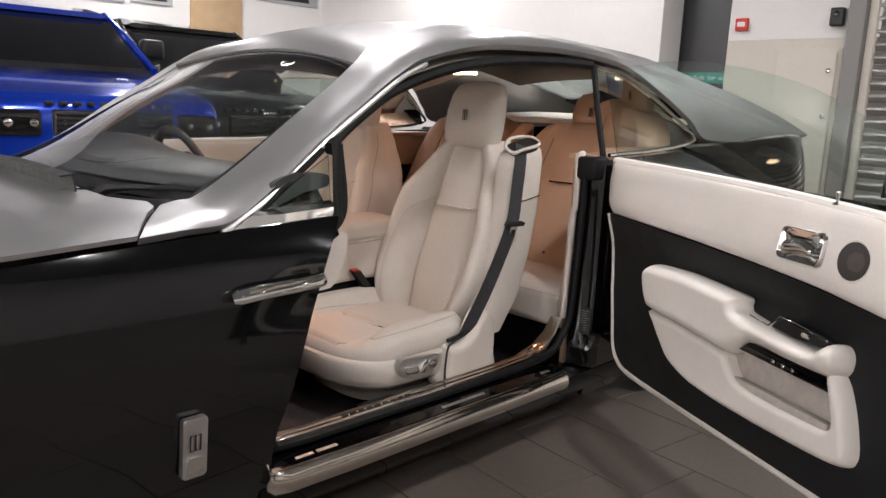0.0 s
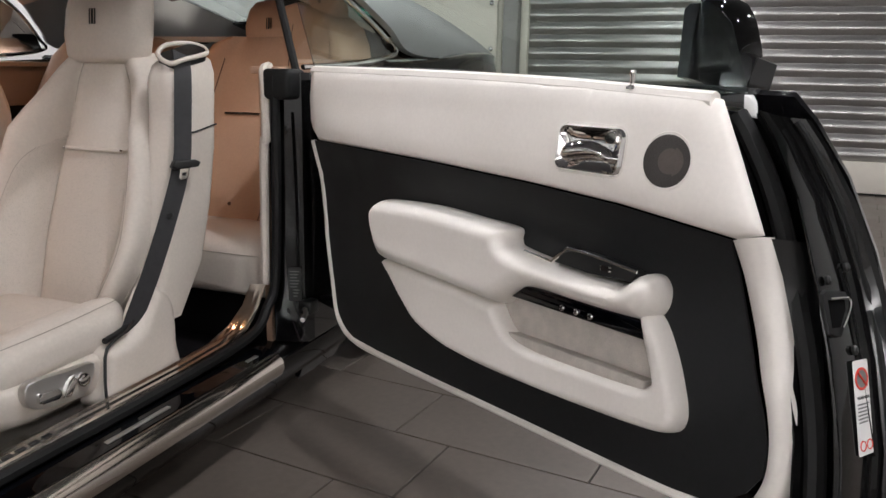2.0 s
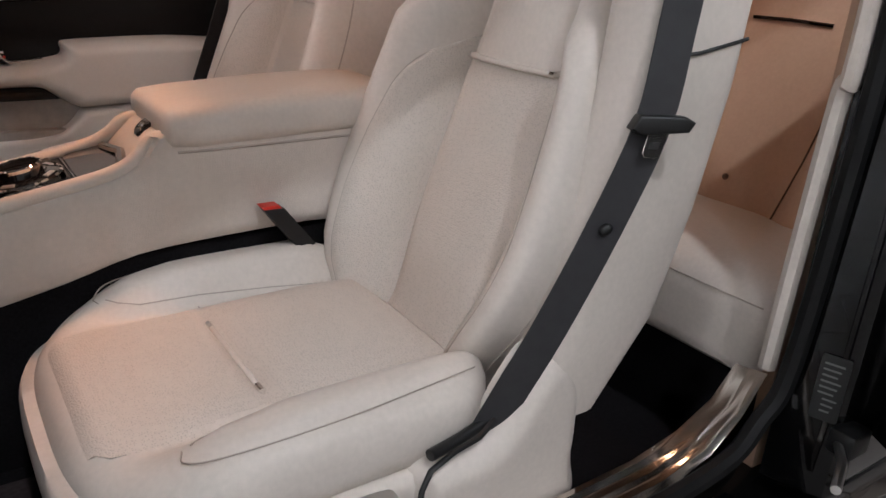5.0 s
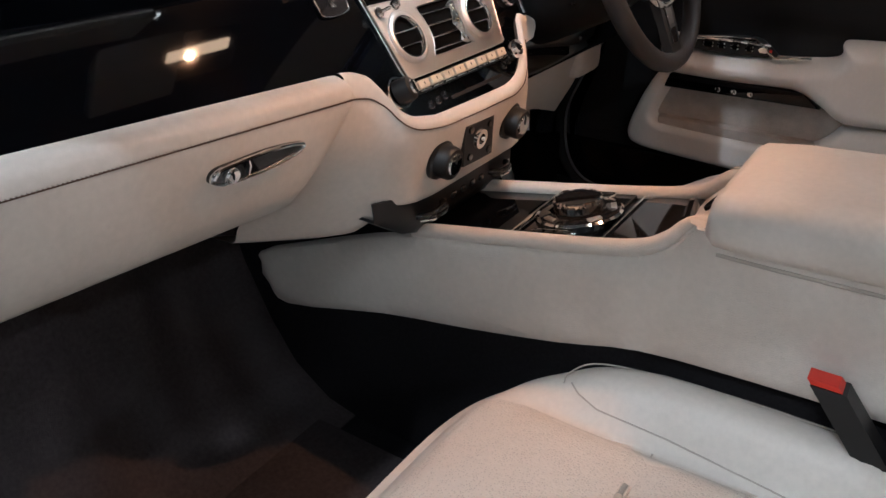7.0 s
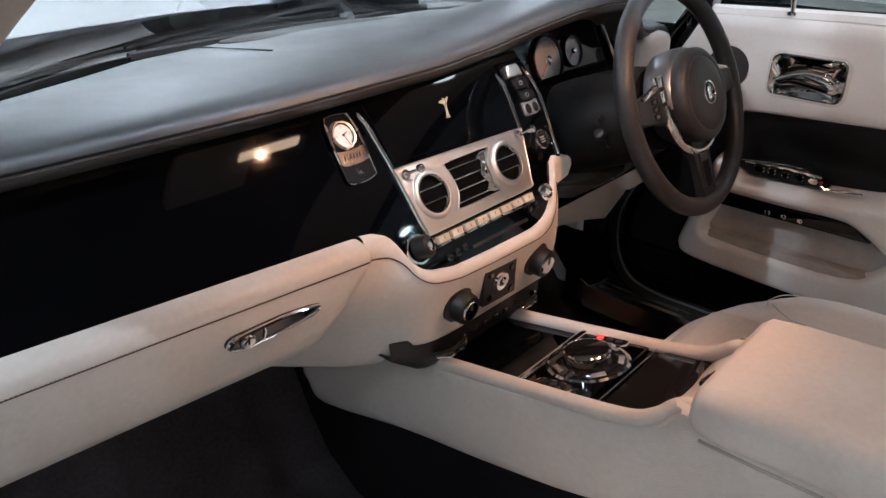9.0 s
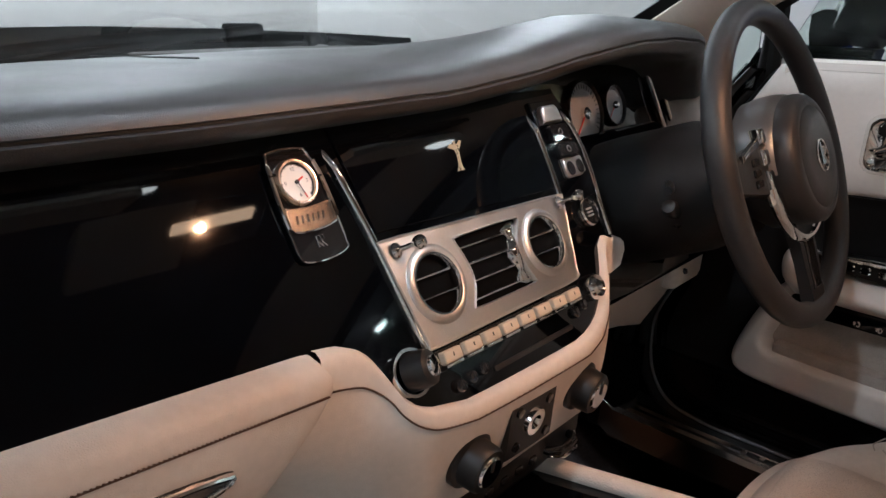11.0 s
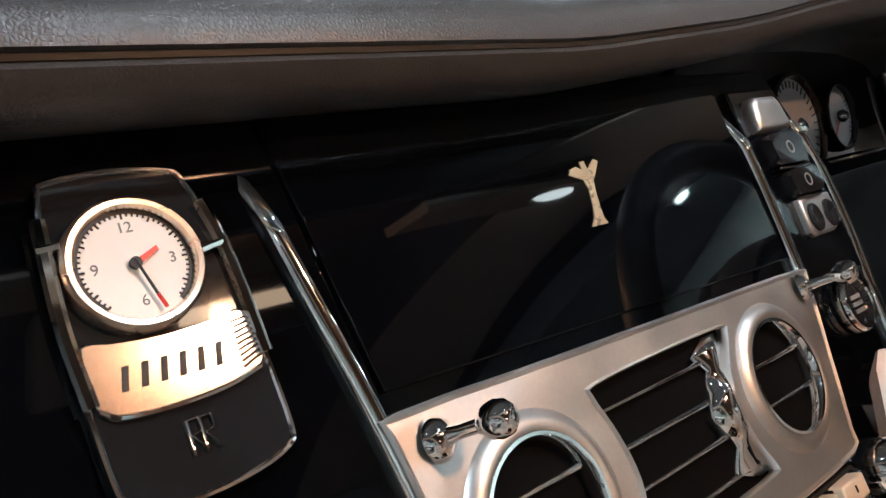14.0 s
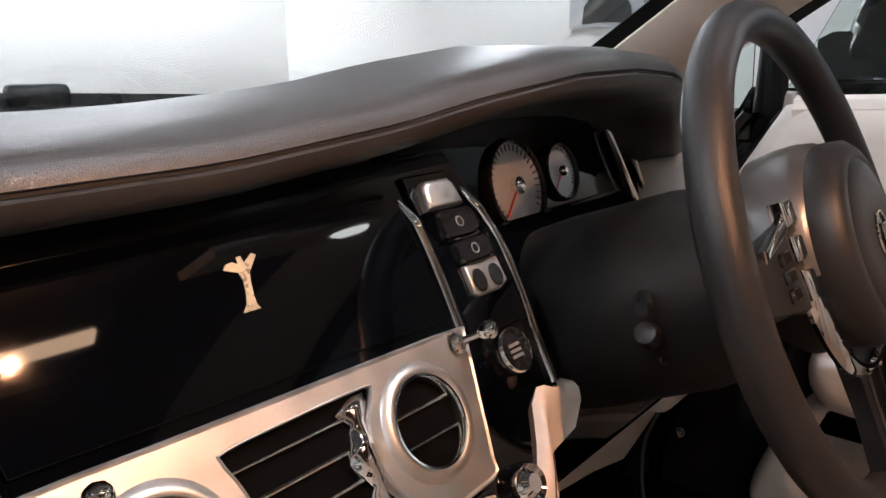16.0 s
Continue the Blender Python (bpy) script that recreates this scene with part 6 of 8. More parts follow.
part("fascia", DP.prism(fas, -0.03, 0.0, 0.003), PIANO, dash, "piano black veneer fascia")


def fsub(name, bm, material, parent=None, lab="", sharp=45):
    return part(name, bm, material, parent or dash, lab, sharp)


# padded top with instrument hood
PADZ = [(0.10, 1.040), (0.3, 1.035), (0.6, 1.031), (0.87, 1.034), (1.0, 1.045), (1.08, 1.058), (1.2, 1.072), (1.30, 1.074), (1.38, 1.069), (1.44, 1.054), (1.475, 1.022), (1.50, 0.995), (1.60, 0.972), (1.665, 0.965)]
rings, seam = [], []
for i in range(61):
    y = 0.10 + 1.565 * i / 60
    z = lerp_at(PADZ, y)
    far = lerp_at([(0.10, 0.06), (0.3, 0.0), (0.6, -0.11), (YC, -0.14), (1.17, -0.11), (1.47, 0.0), (1.665, 0.06)], y)
    zf = 1.014 + 0.006 * math.sin((y - 0.1) * 2)
    hood = lerp_at([(1.0, 0.0), (1.2, 0.012), (1.4, 0.012), (1.48, -0.02), (1.6, -0.05)], y)
    ring = [(0.16, z - 0.045), (0.205 + hood, z - 0.040), (0.232 + hood, z - 0.034), (0.240 + hood, z - 0.026), (0.2425 + hood, z - 0.0195), (0.2385 + hood, z - 0.017), (0.2425 + hood, z - 0.0145), (0.240 + hood, z - 0.008), (0.232 + hood, z - 0.001), (0.205 + hood, z + 0.004), (0.13, z + 0.006), (0.08 + far * 0.2, (z + zf) / 2 + 0.008), (0.03 + far * 0.6, zf + 0.008), (far * 0.85 + 0.01, zf + 0.002), (far, zf - 0.004), (far - 0.01, zf - 0.03), (0.0, 0.93)]
    rings.append([(x, y, zz) for x, zz in ring])
    seam.append((0.2392 + hood, y, z - 0.017))
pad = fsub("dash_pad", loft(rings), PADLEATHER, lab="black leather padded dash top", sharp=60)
fsub("pad_seam", tube(seam, 0.0016, 5), INK, pad)
fsub("pad_joint", tube([(0.05, 0.72, 1.034), (-0.03, 0.70, 1.028), (-0.10, 0.69, 1.022)], 0.0015, 5), INK, pad)
sp = [(-0.11, 0.74), (-0.12, YC), (-0.10, 1.0), (-0.05, 1.06), (-0.01, 1.065), (-0.01, 1.0), (-0.03, YC), (-0.06, 0.75)]
SPK = Plane((0, 0, 1.0275), (0, 1, 0), (-1, 0, -0.06), (-0.06, 0, 1))
fsub("dash_speaker", SPK.prism([(y, -x) for x, y in cr(sp, 3, True)], -0.01, 0.003, 0.002), MESHBLK, pad, "black mesh dash speaker")

# clock in a bevelled glass and chrome frame
CY, CV = 0.6825, 0.1828
CK = DP
shape = cr([(0.6640, 0.2065), (0.6665, 0.2098), (0.6830, 0.2115), (0.6995, 0.2098), (0.7035, 0.2060), (0.7081, 0.1896), (0.7105, 0.1690), (0.7118, 0.1490), (0.7125, 0.1270), (0.7095, 0.1222), (0.6990, 0.1192), (0.6835, 0.1180), (0.6690, 0.1195), (0.6640, 0.1230), (0.6625, 0.1300), (0.6615, 0.1480), (0.6605, 0.1680), (0.6612, 0.1900)], 3, True)
ck = fsub("clock", CK.prism(shape, -0.002, 0.0035, 0.0012), SMOKE, lab="analogue clock in a bevelled glass and chrome frame")
fsub("clock_frame", CK.tube([(a, b, 0.0036) for a, b in shape], 0.0009, 6, True), CHROME, ck, "thin chrome frame")
for pts in ([(0.6618, 0.1990), (0.6612, 0.1850), (0.6608, 0.1680), (0.6622, 0.1480)], [(0.7058, 0.1985), (0.7088, 0.1850), (0.7103, 0.1680), (0.7113, 0.1500)]):
    fsub("clock_rail", CK.tube([(a, b, 0.0052) for a, b in cr(pts, 4)], 0.0021, 7), CHROME, ck, "polished side rail")
for sgn in (-1, 1):
    fsub("clock_lug", CK.tube([(CY + sgn * 0.0175, CV + 0.004 - sgn * 0.004, 0.007), (CY + sgn * 0.0245 + 0.0015, CV + 0.005 - sgn * 0.003, 0.006)], 0.0013, 6), CHROME, ck)
fsub("clock_ring", CK.lathe(CY, CV, 0.003, [(0.0158, 0.0), (0.0158, 0.0045), (0.0166, 0.0062), (0.0180, 0.0064), (0.0190, 0.0048), (0.0194, 0.0)], 48), CHAMPAGNE, ck, "satin champagne ring")
fsub("clock_dial", CK.lathe(CY, CV, 0.003, [(0, 0.003), (0.0160, 0.003), (0.0160, 0.0)], 48), DIAL, ck, "white dial")
track = [radians(a) for a in range(-52, 233, 5)]
fsub("minute_track", loft([[CK.at(CY + r * math.cos(a), CV + r * math.sin(a), 0.0063) for r in (0.0146, 0.0158)] for a in track], closed=False, cap=False), INK, ck, "black minute track")
marks = bmesh.new()
for k in range(60):
    a = radians(90 - 6 * k)
    if 23 < k < 37:
        continue
    r0 = 0.0132 if k % 5 == 0 else 0.0139
    CK.tube([(CY + r0 * math.cos(a), CV + r0 * math.sin(a), 0.0062), (CY + 0.0148 * math.cos(a), CV + 0.0148 * math.sin(a), 0.0062)], 0.00034, 4, bm=marks)
fsub("minute_marks", marks, INK, ck)
for tx, a in (("12", 90), ("3", 0), ("6", -90), ("9", 180)):
    word(tx, CK.matrix(CY + 0.0106 * math.cos(radians(a)), CV + 0.0106 * math.sin(radians(a)), 0.0061), 0.0044, ck, GREYPRINT, "numeral", 0.0001)
fsub("clock_hub", CK.lathe(CY, CV, 0.006, [(0.0017, 0), (0.0017, 0.0018), (0, 0.002)], 14), INK, ck)
fsub("hour_hand", CK.prism([(CY + 0.0013, CV - 0.0004), (CY + 0.0070, CV + 0.0025), (CY + 0.0066, CV + 0.0040), (CY + 0.0007, CV + 0.0011)], 0.0068, 0.0074, 0), RED, ck, "red hour hand")
fsub("minute_hand", CK.tube([(CY - 0.0003, CV + 0.0012, 0.0078), (CY + 0.0030, CV - 0.0098, 0.0078)], 0.00045, 5), INK, ck)
fsub("minute_tip", CK.tube([(CY + 0.0030, CV - 0.0098, 0.0078), (CY + 0.0044, CV - 0.0140, 0.0078)], 0.0006, 5), RED, ck, "red tip")
pl = fsub("clock_plate", CK.prism(cr([(0.6632, 0.1640), (0.6700, 0.1632), (0.6830, 0.1622), (0.6980, 0.1628), (0.7095, 0.1640), (0.7108, 0.1500), (0.7085, 0.1462), (0.6980, 0.1438), (0.6830, 0.1430), (0.6690, 0.1438), (0.6642, 0.1465), (0.6630, 0.1510)], 3, True), 0.002, 0.0042, 0.0008), KICK, ck, "polished name plate")
fsub("plate_edge", CK.tube([(a, b, 0.0046) for a, b in cr([(0.6640, 0.1468), (0.6690, 0.1437), (0.6830, 0.1428), (0.6980, 0.1437), (0.7088, 0.1464)], 4)], 0.0008, 6), CHROME, pl)
for k in range(6):
    fsub("plate_marking", CK.prism([(0.6705 + k * 0.0052, 0.1500), (0.6722 + k * 0.0052, 0.1500), (0.6738 + k * 0.0052, 0.1565), (0.6721 + k * 0.0052, 0.1565)], 0.0040, 0.0046, 0), INK, pl)
for k in range(9):
    fsub("knurl_line", CK.tube([(0.7040, 0.1475 + 0.0017 * k, 0.0045), (0.7103, 0.1500 + 0.0015 * k, 0.0045)], 0.00035, 4), INK, pl)
for du in (-0.0018, 0.0018):
    fsub("monogram", CK.tube([(0.6875 + du - 0.0020, 0.1285, 0.0042), (0.6875 + du - 0.0020, 0.1380, 0.0042), (0.6875 + du + 0.0014, 0.1378, 0.0042), (0.6875 + du + 0.0018, 0.1345, 0.0042), (0.6875 + du - 0.0016, 0.1335, 0.0042), (0.6875 + du + 0.0022, 0.1285, 0.0042)], 0.0006, 5), CHROME, ck)

# chrome strips that frame the centre panel, and the inlaid emblem
for pts in ([(0.7225, 0.207), (0.726, 0.193), (0.7315, 0.165), (0.742, 0.11), (0.753, 0.022)], [(1.0195, 0.205), (1.0235, 0.188), (1.0245, 0.158), (1.0225, 0.112)], [(1.086, 0.212), (1.0925, 0.192), (1.101, 0.158), (1.1005, 0.118), (1.0955, 0.085), (1.094, 0.05)]):
    fsub("chrome_strip", DP.tube([(a, b, 0.0025 - 0.006 * max(0.0, (b - 0.188) / 0.02)) for a, b in cr(pts, 5)], 0.0036, 8, flat=0.7), CHROME, lab="slim chrome strip")
lid = fsub("screen_lid", DP.prism([(0.734, 0.226), (1.016, 0.226), (1.018, 0.120), (0.747, 0.127)], -0.001, 0.0022, 0.0008), PIANO, lab="piano black screen lid")
em = [(0.8740, 0.1630), (0.8852, 0.1630), (0.8838, 0.1660), (0.8843, 0.1714), (0.8852, 0.1775), (0.8868, 0.1830), (0.8905, 0.1870), (0.8948, 0.1918), (0.8922, 0.1932), (0.8880, 0.1905), (0.8858, 0.1888), (0.8852, 0.1930), (0.8822, 0.1928), (0.8818, 0.1890), (0.8785, 0.1908), (0.8738, 0.1900), (0.8722, 0.1875), (0.8762, 0.1858), (0.8802, 0.1845), (0.8812, 0.1795), (0.8798, 0.1724), (0.8778, 0.1670)]
fsub("inlaid_emblem", DP.prism(em, 0.0019, 0.0027, 0), GOLD, lid, "pale metal inlay")

# air vents: a satin plate with real openings
cv = cr([(0.834, 0.1035), (0.880, 0.1045), (0.926, 0.1040), (0.930, 0.099), (0.921, 0.085), (0.9165, 0.069), (0.919, 0.052), (0.9255, 0.038), (0.921, 0.034), (0.877, 0.0335), (0.831, 0.034), (0.8265, 0.038), (0.8355, 0.054), (0.8375, 0.069), (0.834, 0.086), (0.8295, 0.099)], 3, True)
VENTS = (0.791, 0.962)
face = cr([(0.746, 0.1185), (0.80, 0.1172), (0.88, 0.1152), (0.96, 0.1135), (1.016, 0.1115), (1.0205, 0.106), (1.0105, 0.068), (0.9995, 0.030), (0.993, 0.0205), (0.93, 0.0195), (0.85, 0.019), (0.764, 0.0185), (0.7565, 0.024), (0.7495, 0.065), (0.742, 0.112)], 2, True)
vf = fsub("vent_panel", DP.holed(face, [cv] + [oval(cy, 0.069, 0.0285, 0.0285, 44) for cy in VENTS], -0.001, 0.006), BRUSHED, lab="satin aluminium air vent panel")
fsub("panel_edge", DP.tube([(a, b, 0.0052) for a, b in face], 0.0016, 6, True), BRUSHED, vf)
# black sheets just behind the openings give the shade of deeper ducts
for cy in VENTS:
    rd = fsub("round_vent", DP.lathe(cy, 0.069, 0.0008, [(0.0, 0.0), (0.028, 0.0), (0.0284, 0.005)], 40), VOID, vf, "black backing for the round vent's shaded depth")
    fsub("vent_flange", DP.lathe(cy, 0.069, 0.0058, [(0.0275, 0.0), (0.0285, 0.0028), (0.0305, 0.0036), (0.0330, 0.0028), (0.0365, 0.0004), (0.0372, -0.001)], 48), BRUSHED, vf, "raised satin flange")
    fsub("vent_ring", DP.lathe(cy, 0.069, 0.0045, [(0.0252, -0.003), (0.0258, 0.0025), (0.0268, 0.0042), (0.0282, 0.0042), (0.0287, 0.001)], 48), CHROME, vf, "chrome vent ring")
    for dv in (-0.0095, 0.0095):
        hw = math.sqrt(0.0262 ** 2 - dv ** 2)
        fsub("vent_slat", DP.prism([(cy - hw, 0.069 + dv - 0.0013), (cy + hw, 0.069 + dv - 0.0013), (cy + hw, 0.069 + dv + 0.0009), (cy - hw, 0.069 + dv + 0.0009)], 0.001, 0.0046, 0.0008, 1), CHROME, rd, "chrome slat")
mv = fsub("centre_vent", DP.prism([(0.878 + (a - 0.878) * 1.01, 0.069 + (b - 0.069) * 1.01) for a, b in cv], -0.002, 0.0008, 0), VOID, vf, "black backing for the centre vent's shaded depth")
fsub("vent_ring", DP.ring(cv, 0.0016, 0.004, 0.0078), BRUSHED, vf)
for k in range(4):
    v = 0.0425 + 0.0165 * k
    fsub("vent_slat", DP.prism([(0.832, v - 0.0013), (0.92, v - 0.0013), (0.92, v + 0.0009), (0.832, v + 0.0009)], 0.001, 0.0046, 0.0008, 1), CHROME, mv, "chrome slat")
facet = []
for v, u0, u1, w in ((0.037, 0.914, 0.924, 0.004), (0.043, 0.900, 0.922, 0.0075), (0.052, 0.909, 0.9175, 0.006), (0.060, 0.902, 0.916, 0.011), (0.069, 0.897, 0.915, 0.0125), (0.078, 0.903, 0.916, 0.011), (0.087, 0.910, 0.9195, 0.006), (0.095, 0.902, 0.924, 0.0075), (0.101, 0.916, 0.926, 0.004)):
    facet.append([DP.at(u0, v, 0.001), DP.at(u0, v, w * 0.6), DP.at((u0 + u1) / 2, v, w), DP.at(u1, v, w * 0.7), DP.at(u1, v, 0.001)])
fsub("vent_slider", loft(facet), CHROME, mv, "faceted chrome slider", 75)
for cy, cv_, lean in ((0.757, 0.1075, 24), (1.010, 0.1035, 24)):
    fsub("organ_stop", DP.lathe(cy, cv_, 0.0055, [(0.0078, 0), (0.0076, 0.002), (0.0058, 0.0045), (0.003, 0.006), (0.0024, 0.010), (0.0024, 0.0165), (0.004, 0.018), (0.0058, 0.0205), (0.0064, 0.0238), (0.0056, 0.0272), (0.0032, 0.0295), (0, 0.030)], 24, tip=Matrix.Rotation(radians(lean), 4, "Y")), CHROME, vf, "chrome organ stop knob")

# radio keys, knobs and small buttons
for k in range(8):
    y0 = 0.764 + 0.0283 * k
    ky = fsub("radio_key", DP.prism(rrect(y0 + 0.001, 0.0015, y0 + 0.0238, 0.0125, 0.0012, 2), -0.001, 0.0095, 0.003), IVORY, lab="ivory and chrome key")
    fsub("key_edge", DP.prism(rrect(y0 + 0.001, -0.0018, y0 + 0.0238, 0.0013, 0.0008, 2), -0.001, 0.0085, 0.0008), CHROME, ky)
    fsub("key_divider", DP.prism(rrect(y0 + 0.0246, -0.001, y0 + 0.0276, 0.0128, 0.0008, 2), -0.001, 0.006, 0.001), SMOKE, ky)
    fsub("key_marking", DP.prism(rrect(y0 + 0.0118, 0.006, y0 + 0.0130, 0.0095, 0.0003, 1), 0.0094, 0.0099, 0), INK, ky)
fsub("key_bezel", DP.prism(rrect(0.758, -0.0035, 0.994, 0.0145, 0.003), -0.002, 0.002, 0.001), PLASTIC)
kn = fsub("audio_knob", DP.lathe(0.731, 0.008, -0.001, [(0.0165, 0), (0.0165, 0.012), (0.015, 0.02), (0.012, 0.022), (0, 0.022)], 28, tip=Matrix.Rotation(radians(20), 4, "Y")), PLASTIC, lab="black audio knob with chrome ring")
fsub("knob_ring", DP.lathe(0.729, 0.008, -0.001, [(0.0175, 0.0), (0.0182, 0.006), (0.0208, 0.006), (0.0215, 0.0)], 32), CHROME, kn, "chrome ring")
fsub("knob_cap", DP.lathe(0.7385, 0.008, 0.0195, [(0.0095, 0), (0.009, 0.003), (0.004, 0.004), (0, 0.004)], 20, tip=Matrix.Rotation(radians(20), 4, "Y")), CHROME, kn)
fsub("tuning_knob", DP.lathe(1.020, 0.004, -0.001, [(0.0145, 0), (0.0145, 0.008), (0.012, 0.012), (0.009, 0.010), (0.006, 0.013), (0, 0.013)], 28), CHROME, lab="chrome tuning knob")
for y0, v in ((0.778, -0.021), (0.795, -0.019), (0.812, -0.017), (0.975, -0.012), (0.991, -0.008)):
    fsub("push_button", DP.lathe(y0, v, -0.0005, [(0.0062, 0), (0.006, 0.005), (0.0045, 0.0065), (0, 0.006)], 14), SMOKE, lab="small black button")
fsub("disc_slot", DP.prism(rrect(0.828, -0.026, 0.962, -0.021, 0.002, 2), -0.001, 0.0015, 0.0005), INK)

# switch column beside the instruments
swc = fsub("switch_column", DP.prism([(1.027, 0.22), (1.076, 0.22), (1.087, 0.19), (1.095, 0.14), (1.094, 0.10), (1.028, 0.10)], -0.001, 0.004, 0.0015), PIANO, lab="black switch column with chrome edges")
fsub("switch_cap", DP.prism([(1.033, 0.192), (1.071, 0.192), (1.068, 0.208), (1.064, 0.2125), (1.040, 0.2125), (1.0345, 0.208)], 0.003, 0.012, 0.004), BRUSHED, swc, "satin metal cap")
for v0, v1, y0 in ((0.170, 0.189, 1.040), (0.151, 0.166, 1.044)):
    fsub("rocker_switch", DP.prism(rrect(y0, v0, y0 + 0.036, v1, 0.003), 0.003, 0.0105, 0.003), SMOKE, swc, "black rocker switch")
    fsub("rocker_trim", DP.tube([(y0, v0 - 0.001, 0.008), (y0 + 0.018, v0 - 0.0025, 0.010), (y0 + 0.036, v0 - 0.001, 0.008)], 0.001, 5), CHROME, swc)
    fsub("switch_marking", DP.ring(oval(y0 + 0.018, (v0 + v1) / 2, 0.004, 0.004, 14), 0.001, 0.0104, 0.0109), GREYPRINT, swc)
fsub("switch_plate", DP.prism([(1.045, 0.129), (1.049, 0.126), (1.074, 0.126), (1.085, 0.130), (1.084, 0.149), (1.046, 0.149)], 0.003, 0.008, 0.002), BRUSHED, swc, "satin metal plate")
for y0 in (1.0545, 1.0735):
    fsub("oval_button", DP.prism(oval(y0, 0.1365, 0.0062, 0.0085, 18), 0.0075, 0.0105, 0.0015), SMOKE, swc)
sb = fsub("start_button", DP.lathe(1.063, 0.083, -0.0005, [(0.0165, 0.0), (0.0165, 0.006), (0.0145, 0.0075), (0.013, 0.005), (0, 0.0062)], 32), SMOKE, lab="black round start button with chrome rim")
fsub("start_ring", DP.lathe(1.063, 0.083, -0.0005, [(0.0142, 0.0055), (0.0152, 0.0085), (0.0162, 0.0075), (0.0168, 0.002)], 32), CHROME, sb, "chrome rim")
for dv in (0.004, 0.0, -0.004):
    fsub("button_marking", DP.prism(rrect(1.057, 0.0815 + dv, 1.069, 0.0838 + dv, 0.0004, 1), 0.0058, 0.0064, 0), GREYPRINT, sb)

# cream glovebox with stitched roll and handle
YEND = [(0.69, 0.563), (0.725, 0.581), (0.748, 0.599), (0.779, 0.619), (0.806, 0.637), (0.822, 0.648), (0.835, 0.648), (0.85, 0.640), (0.86, 0.638)]
rings, st = [], []
for i in range(25):
    q = 1 - (1 - i / 24) ** 1.3
    ring = []
    for x, z in [(0.25, 0.85), (0.292, 0.8492), (0.306, 0.8475), (0.316, 0.843), (0.3215, 0.835), (0.323, 0.8235), (0.3218, 0.805), (0.316, 0.78), (0.307, 0.752), (0.298, 0.728), (0.284, 0.708), (0.265, 0.695), (0.2, 0.69), (0.15, 0.84)]:
        y = 0.10 + (lerp_at(YEND, z) - 0.10) * q
        ring.append((x - 0.011 * (0.62 - y) / 0.4 - (0.006 if i == 24 else 0.0), y, z + 0.022 * (0.62 - y) / 0.4))
    rings.append(ring)
    if i < 24:
        st.append(tuple(Vector(ring[5]) + Vector((0.0004, 0, 0.0))))
gb = fsub("glovebox", loft(rings), CREAM, lab="cream leather glovebox lid", sharp=60)
fsub("glovebox_seam", tube(st, 0.0007, 5), STITCH, gb, "brown stitched seam")
bmst = bmesh.new()
for k in range(150):
    s = k / 150 * (len(st) - 1)
    a, b = Vector(st[int(s)]), Vector(st[int(s) + 1])
    p = a.lerp(b, s - int(s)) + Vector((0.0003, 0, 0.0016))
    tube([p, p + (b - a).normalized() * 0.0024 + Vector((0, 0, -0.0012))], 0.0005, 4, bm=bmst)
tagged(fsub("stitches", bmst, STITCH, gb), kind="stuff")
GH = Plane((0.3165, 0.49, 0.792), (0.02, 1, 0), (0.2, 0, 0.98), (0.98, 0, -0.2))
rim = cr([(-0.061, 0.004), (-0.054, 0.0125), (-0.03, 0.0135), (0.012, 0.0135), (0.045, 0.010), (0.069, 0.0045), (0.062, -0.006), (0.03, -0.010), (0.0, -0.011), (-0.04, -0.009), (-0.057, -0.003)], 3, True)
fsub("glovebox_handle", GH.prism(rim, -0.004, 0.0012, 0.0006), SMOKE, gb, "dark glovebox handle with chrome rim")
fsub("handle_rim", GH.ring(rim, 0.0028, 0.0, 0.0042), CHROME, gb, "chrome rim")
fsub("glovebox_lock", GH.lathe(-0.034, 0.0005, 0.001, [(0.0095, 0), (0.0095, 0.003), (0.0075, 0.005), (0.005, 0.0035), (0, 0.0045)], 20), CHROME, gb, "chrome lock")
fsub("lock_slot", GH.prism(rrect(-0.0348, -0.003, -0.0332, 0.004, 0.0005, 1), 0.0054, 0.0058, 0), INK, gb)
fsub("handle_lip", GH.tube([(a, b, 0.0035) for a, b in cr([(-0.058, 0.004), (-0.050, 0.0118), (-0.03, 0.0128), (0.012, 0.0128), (0.045, 0.0092), (0.066, 0.0045)], 4)], 0.0019, 6), CHROME, gb, "chrome lip")
fsub("handle_divider", GH.tube([(-0.013, 0.0125, 0.003), (-0.010, 0.004, 0.003), (-0.012, -0.006, 0.003)], 0.0011, 5), CHROME, gb)

# cream surround below the centre panel: a cheek beside the glovebox, the front, and a tip by the switch column
XF = [(0.60, 0.295), (0.63, 0.318), (0.655, 0.330), (0.70, 0.337), (0.78, 0.346)]
XL = [(0.56, 0.12), (0.60, 0.145), (0.635, 0.16), (0.66, 0.18), (0.70, 0.23), (0.74, 0.28), (0.78, 0.302), (0.82, 0.311), (0.85, 0.305)]
YL = [(0.56, 0.60), (0.60, 0.588), (0.635, 0.585), (0.66, 0.58), (0.70, 0.58), (0.74, 0.585), (0.78, 0.605), (0.82, 0.638), (0.85, 0.643)]
ZB = [(0.645, 0.614), (0.69, 0.616), (0.708, 0.620), (0.7135, 0.632), (0.718, 0.650), (0.722, 0.659), (0.735, 0.659), (0.76, 0.652), (0.82, 0.642), (1.04, 0.645), (1.063, 0.652), (1.066, 0.78), (1.075, 0.795), (1.135, 0.803)]


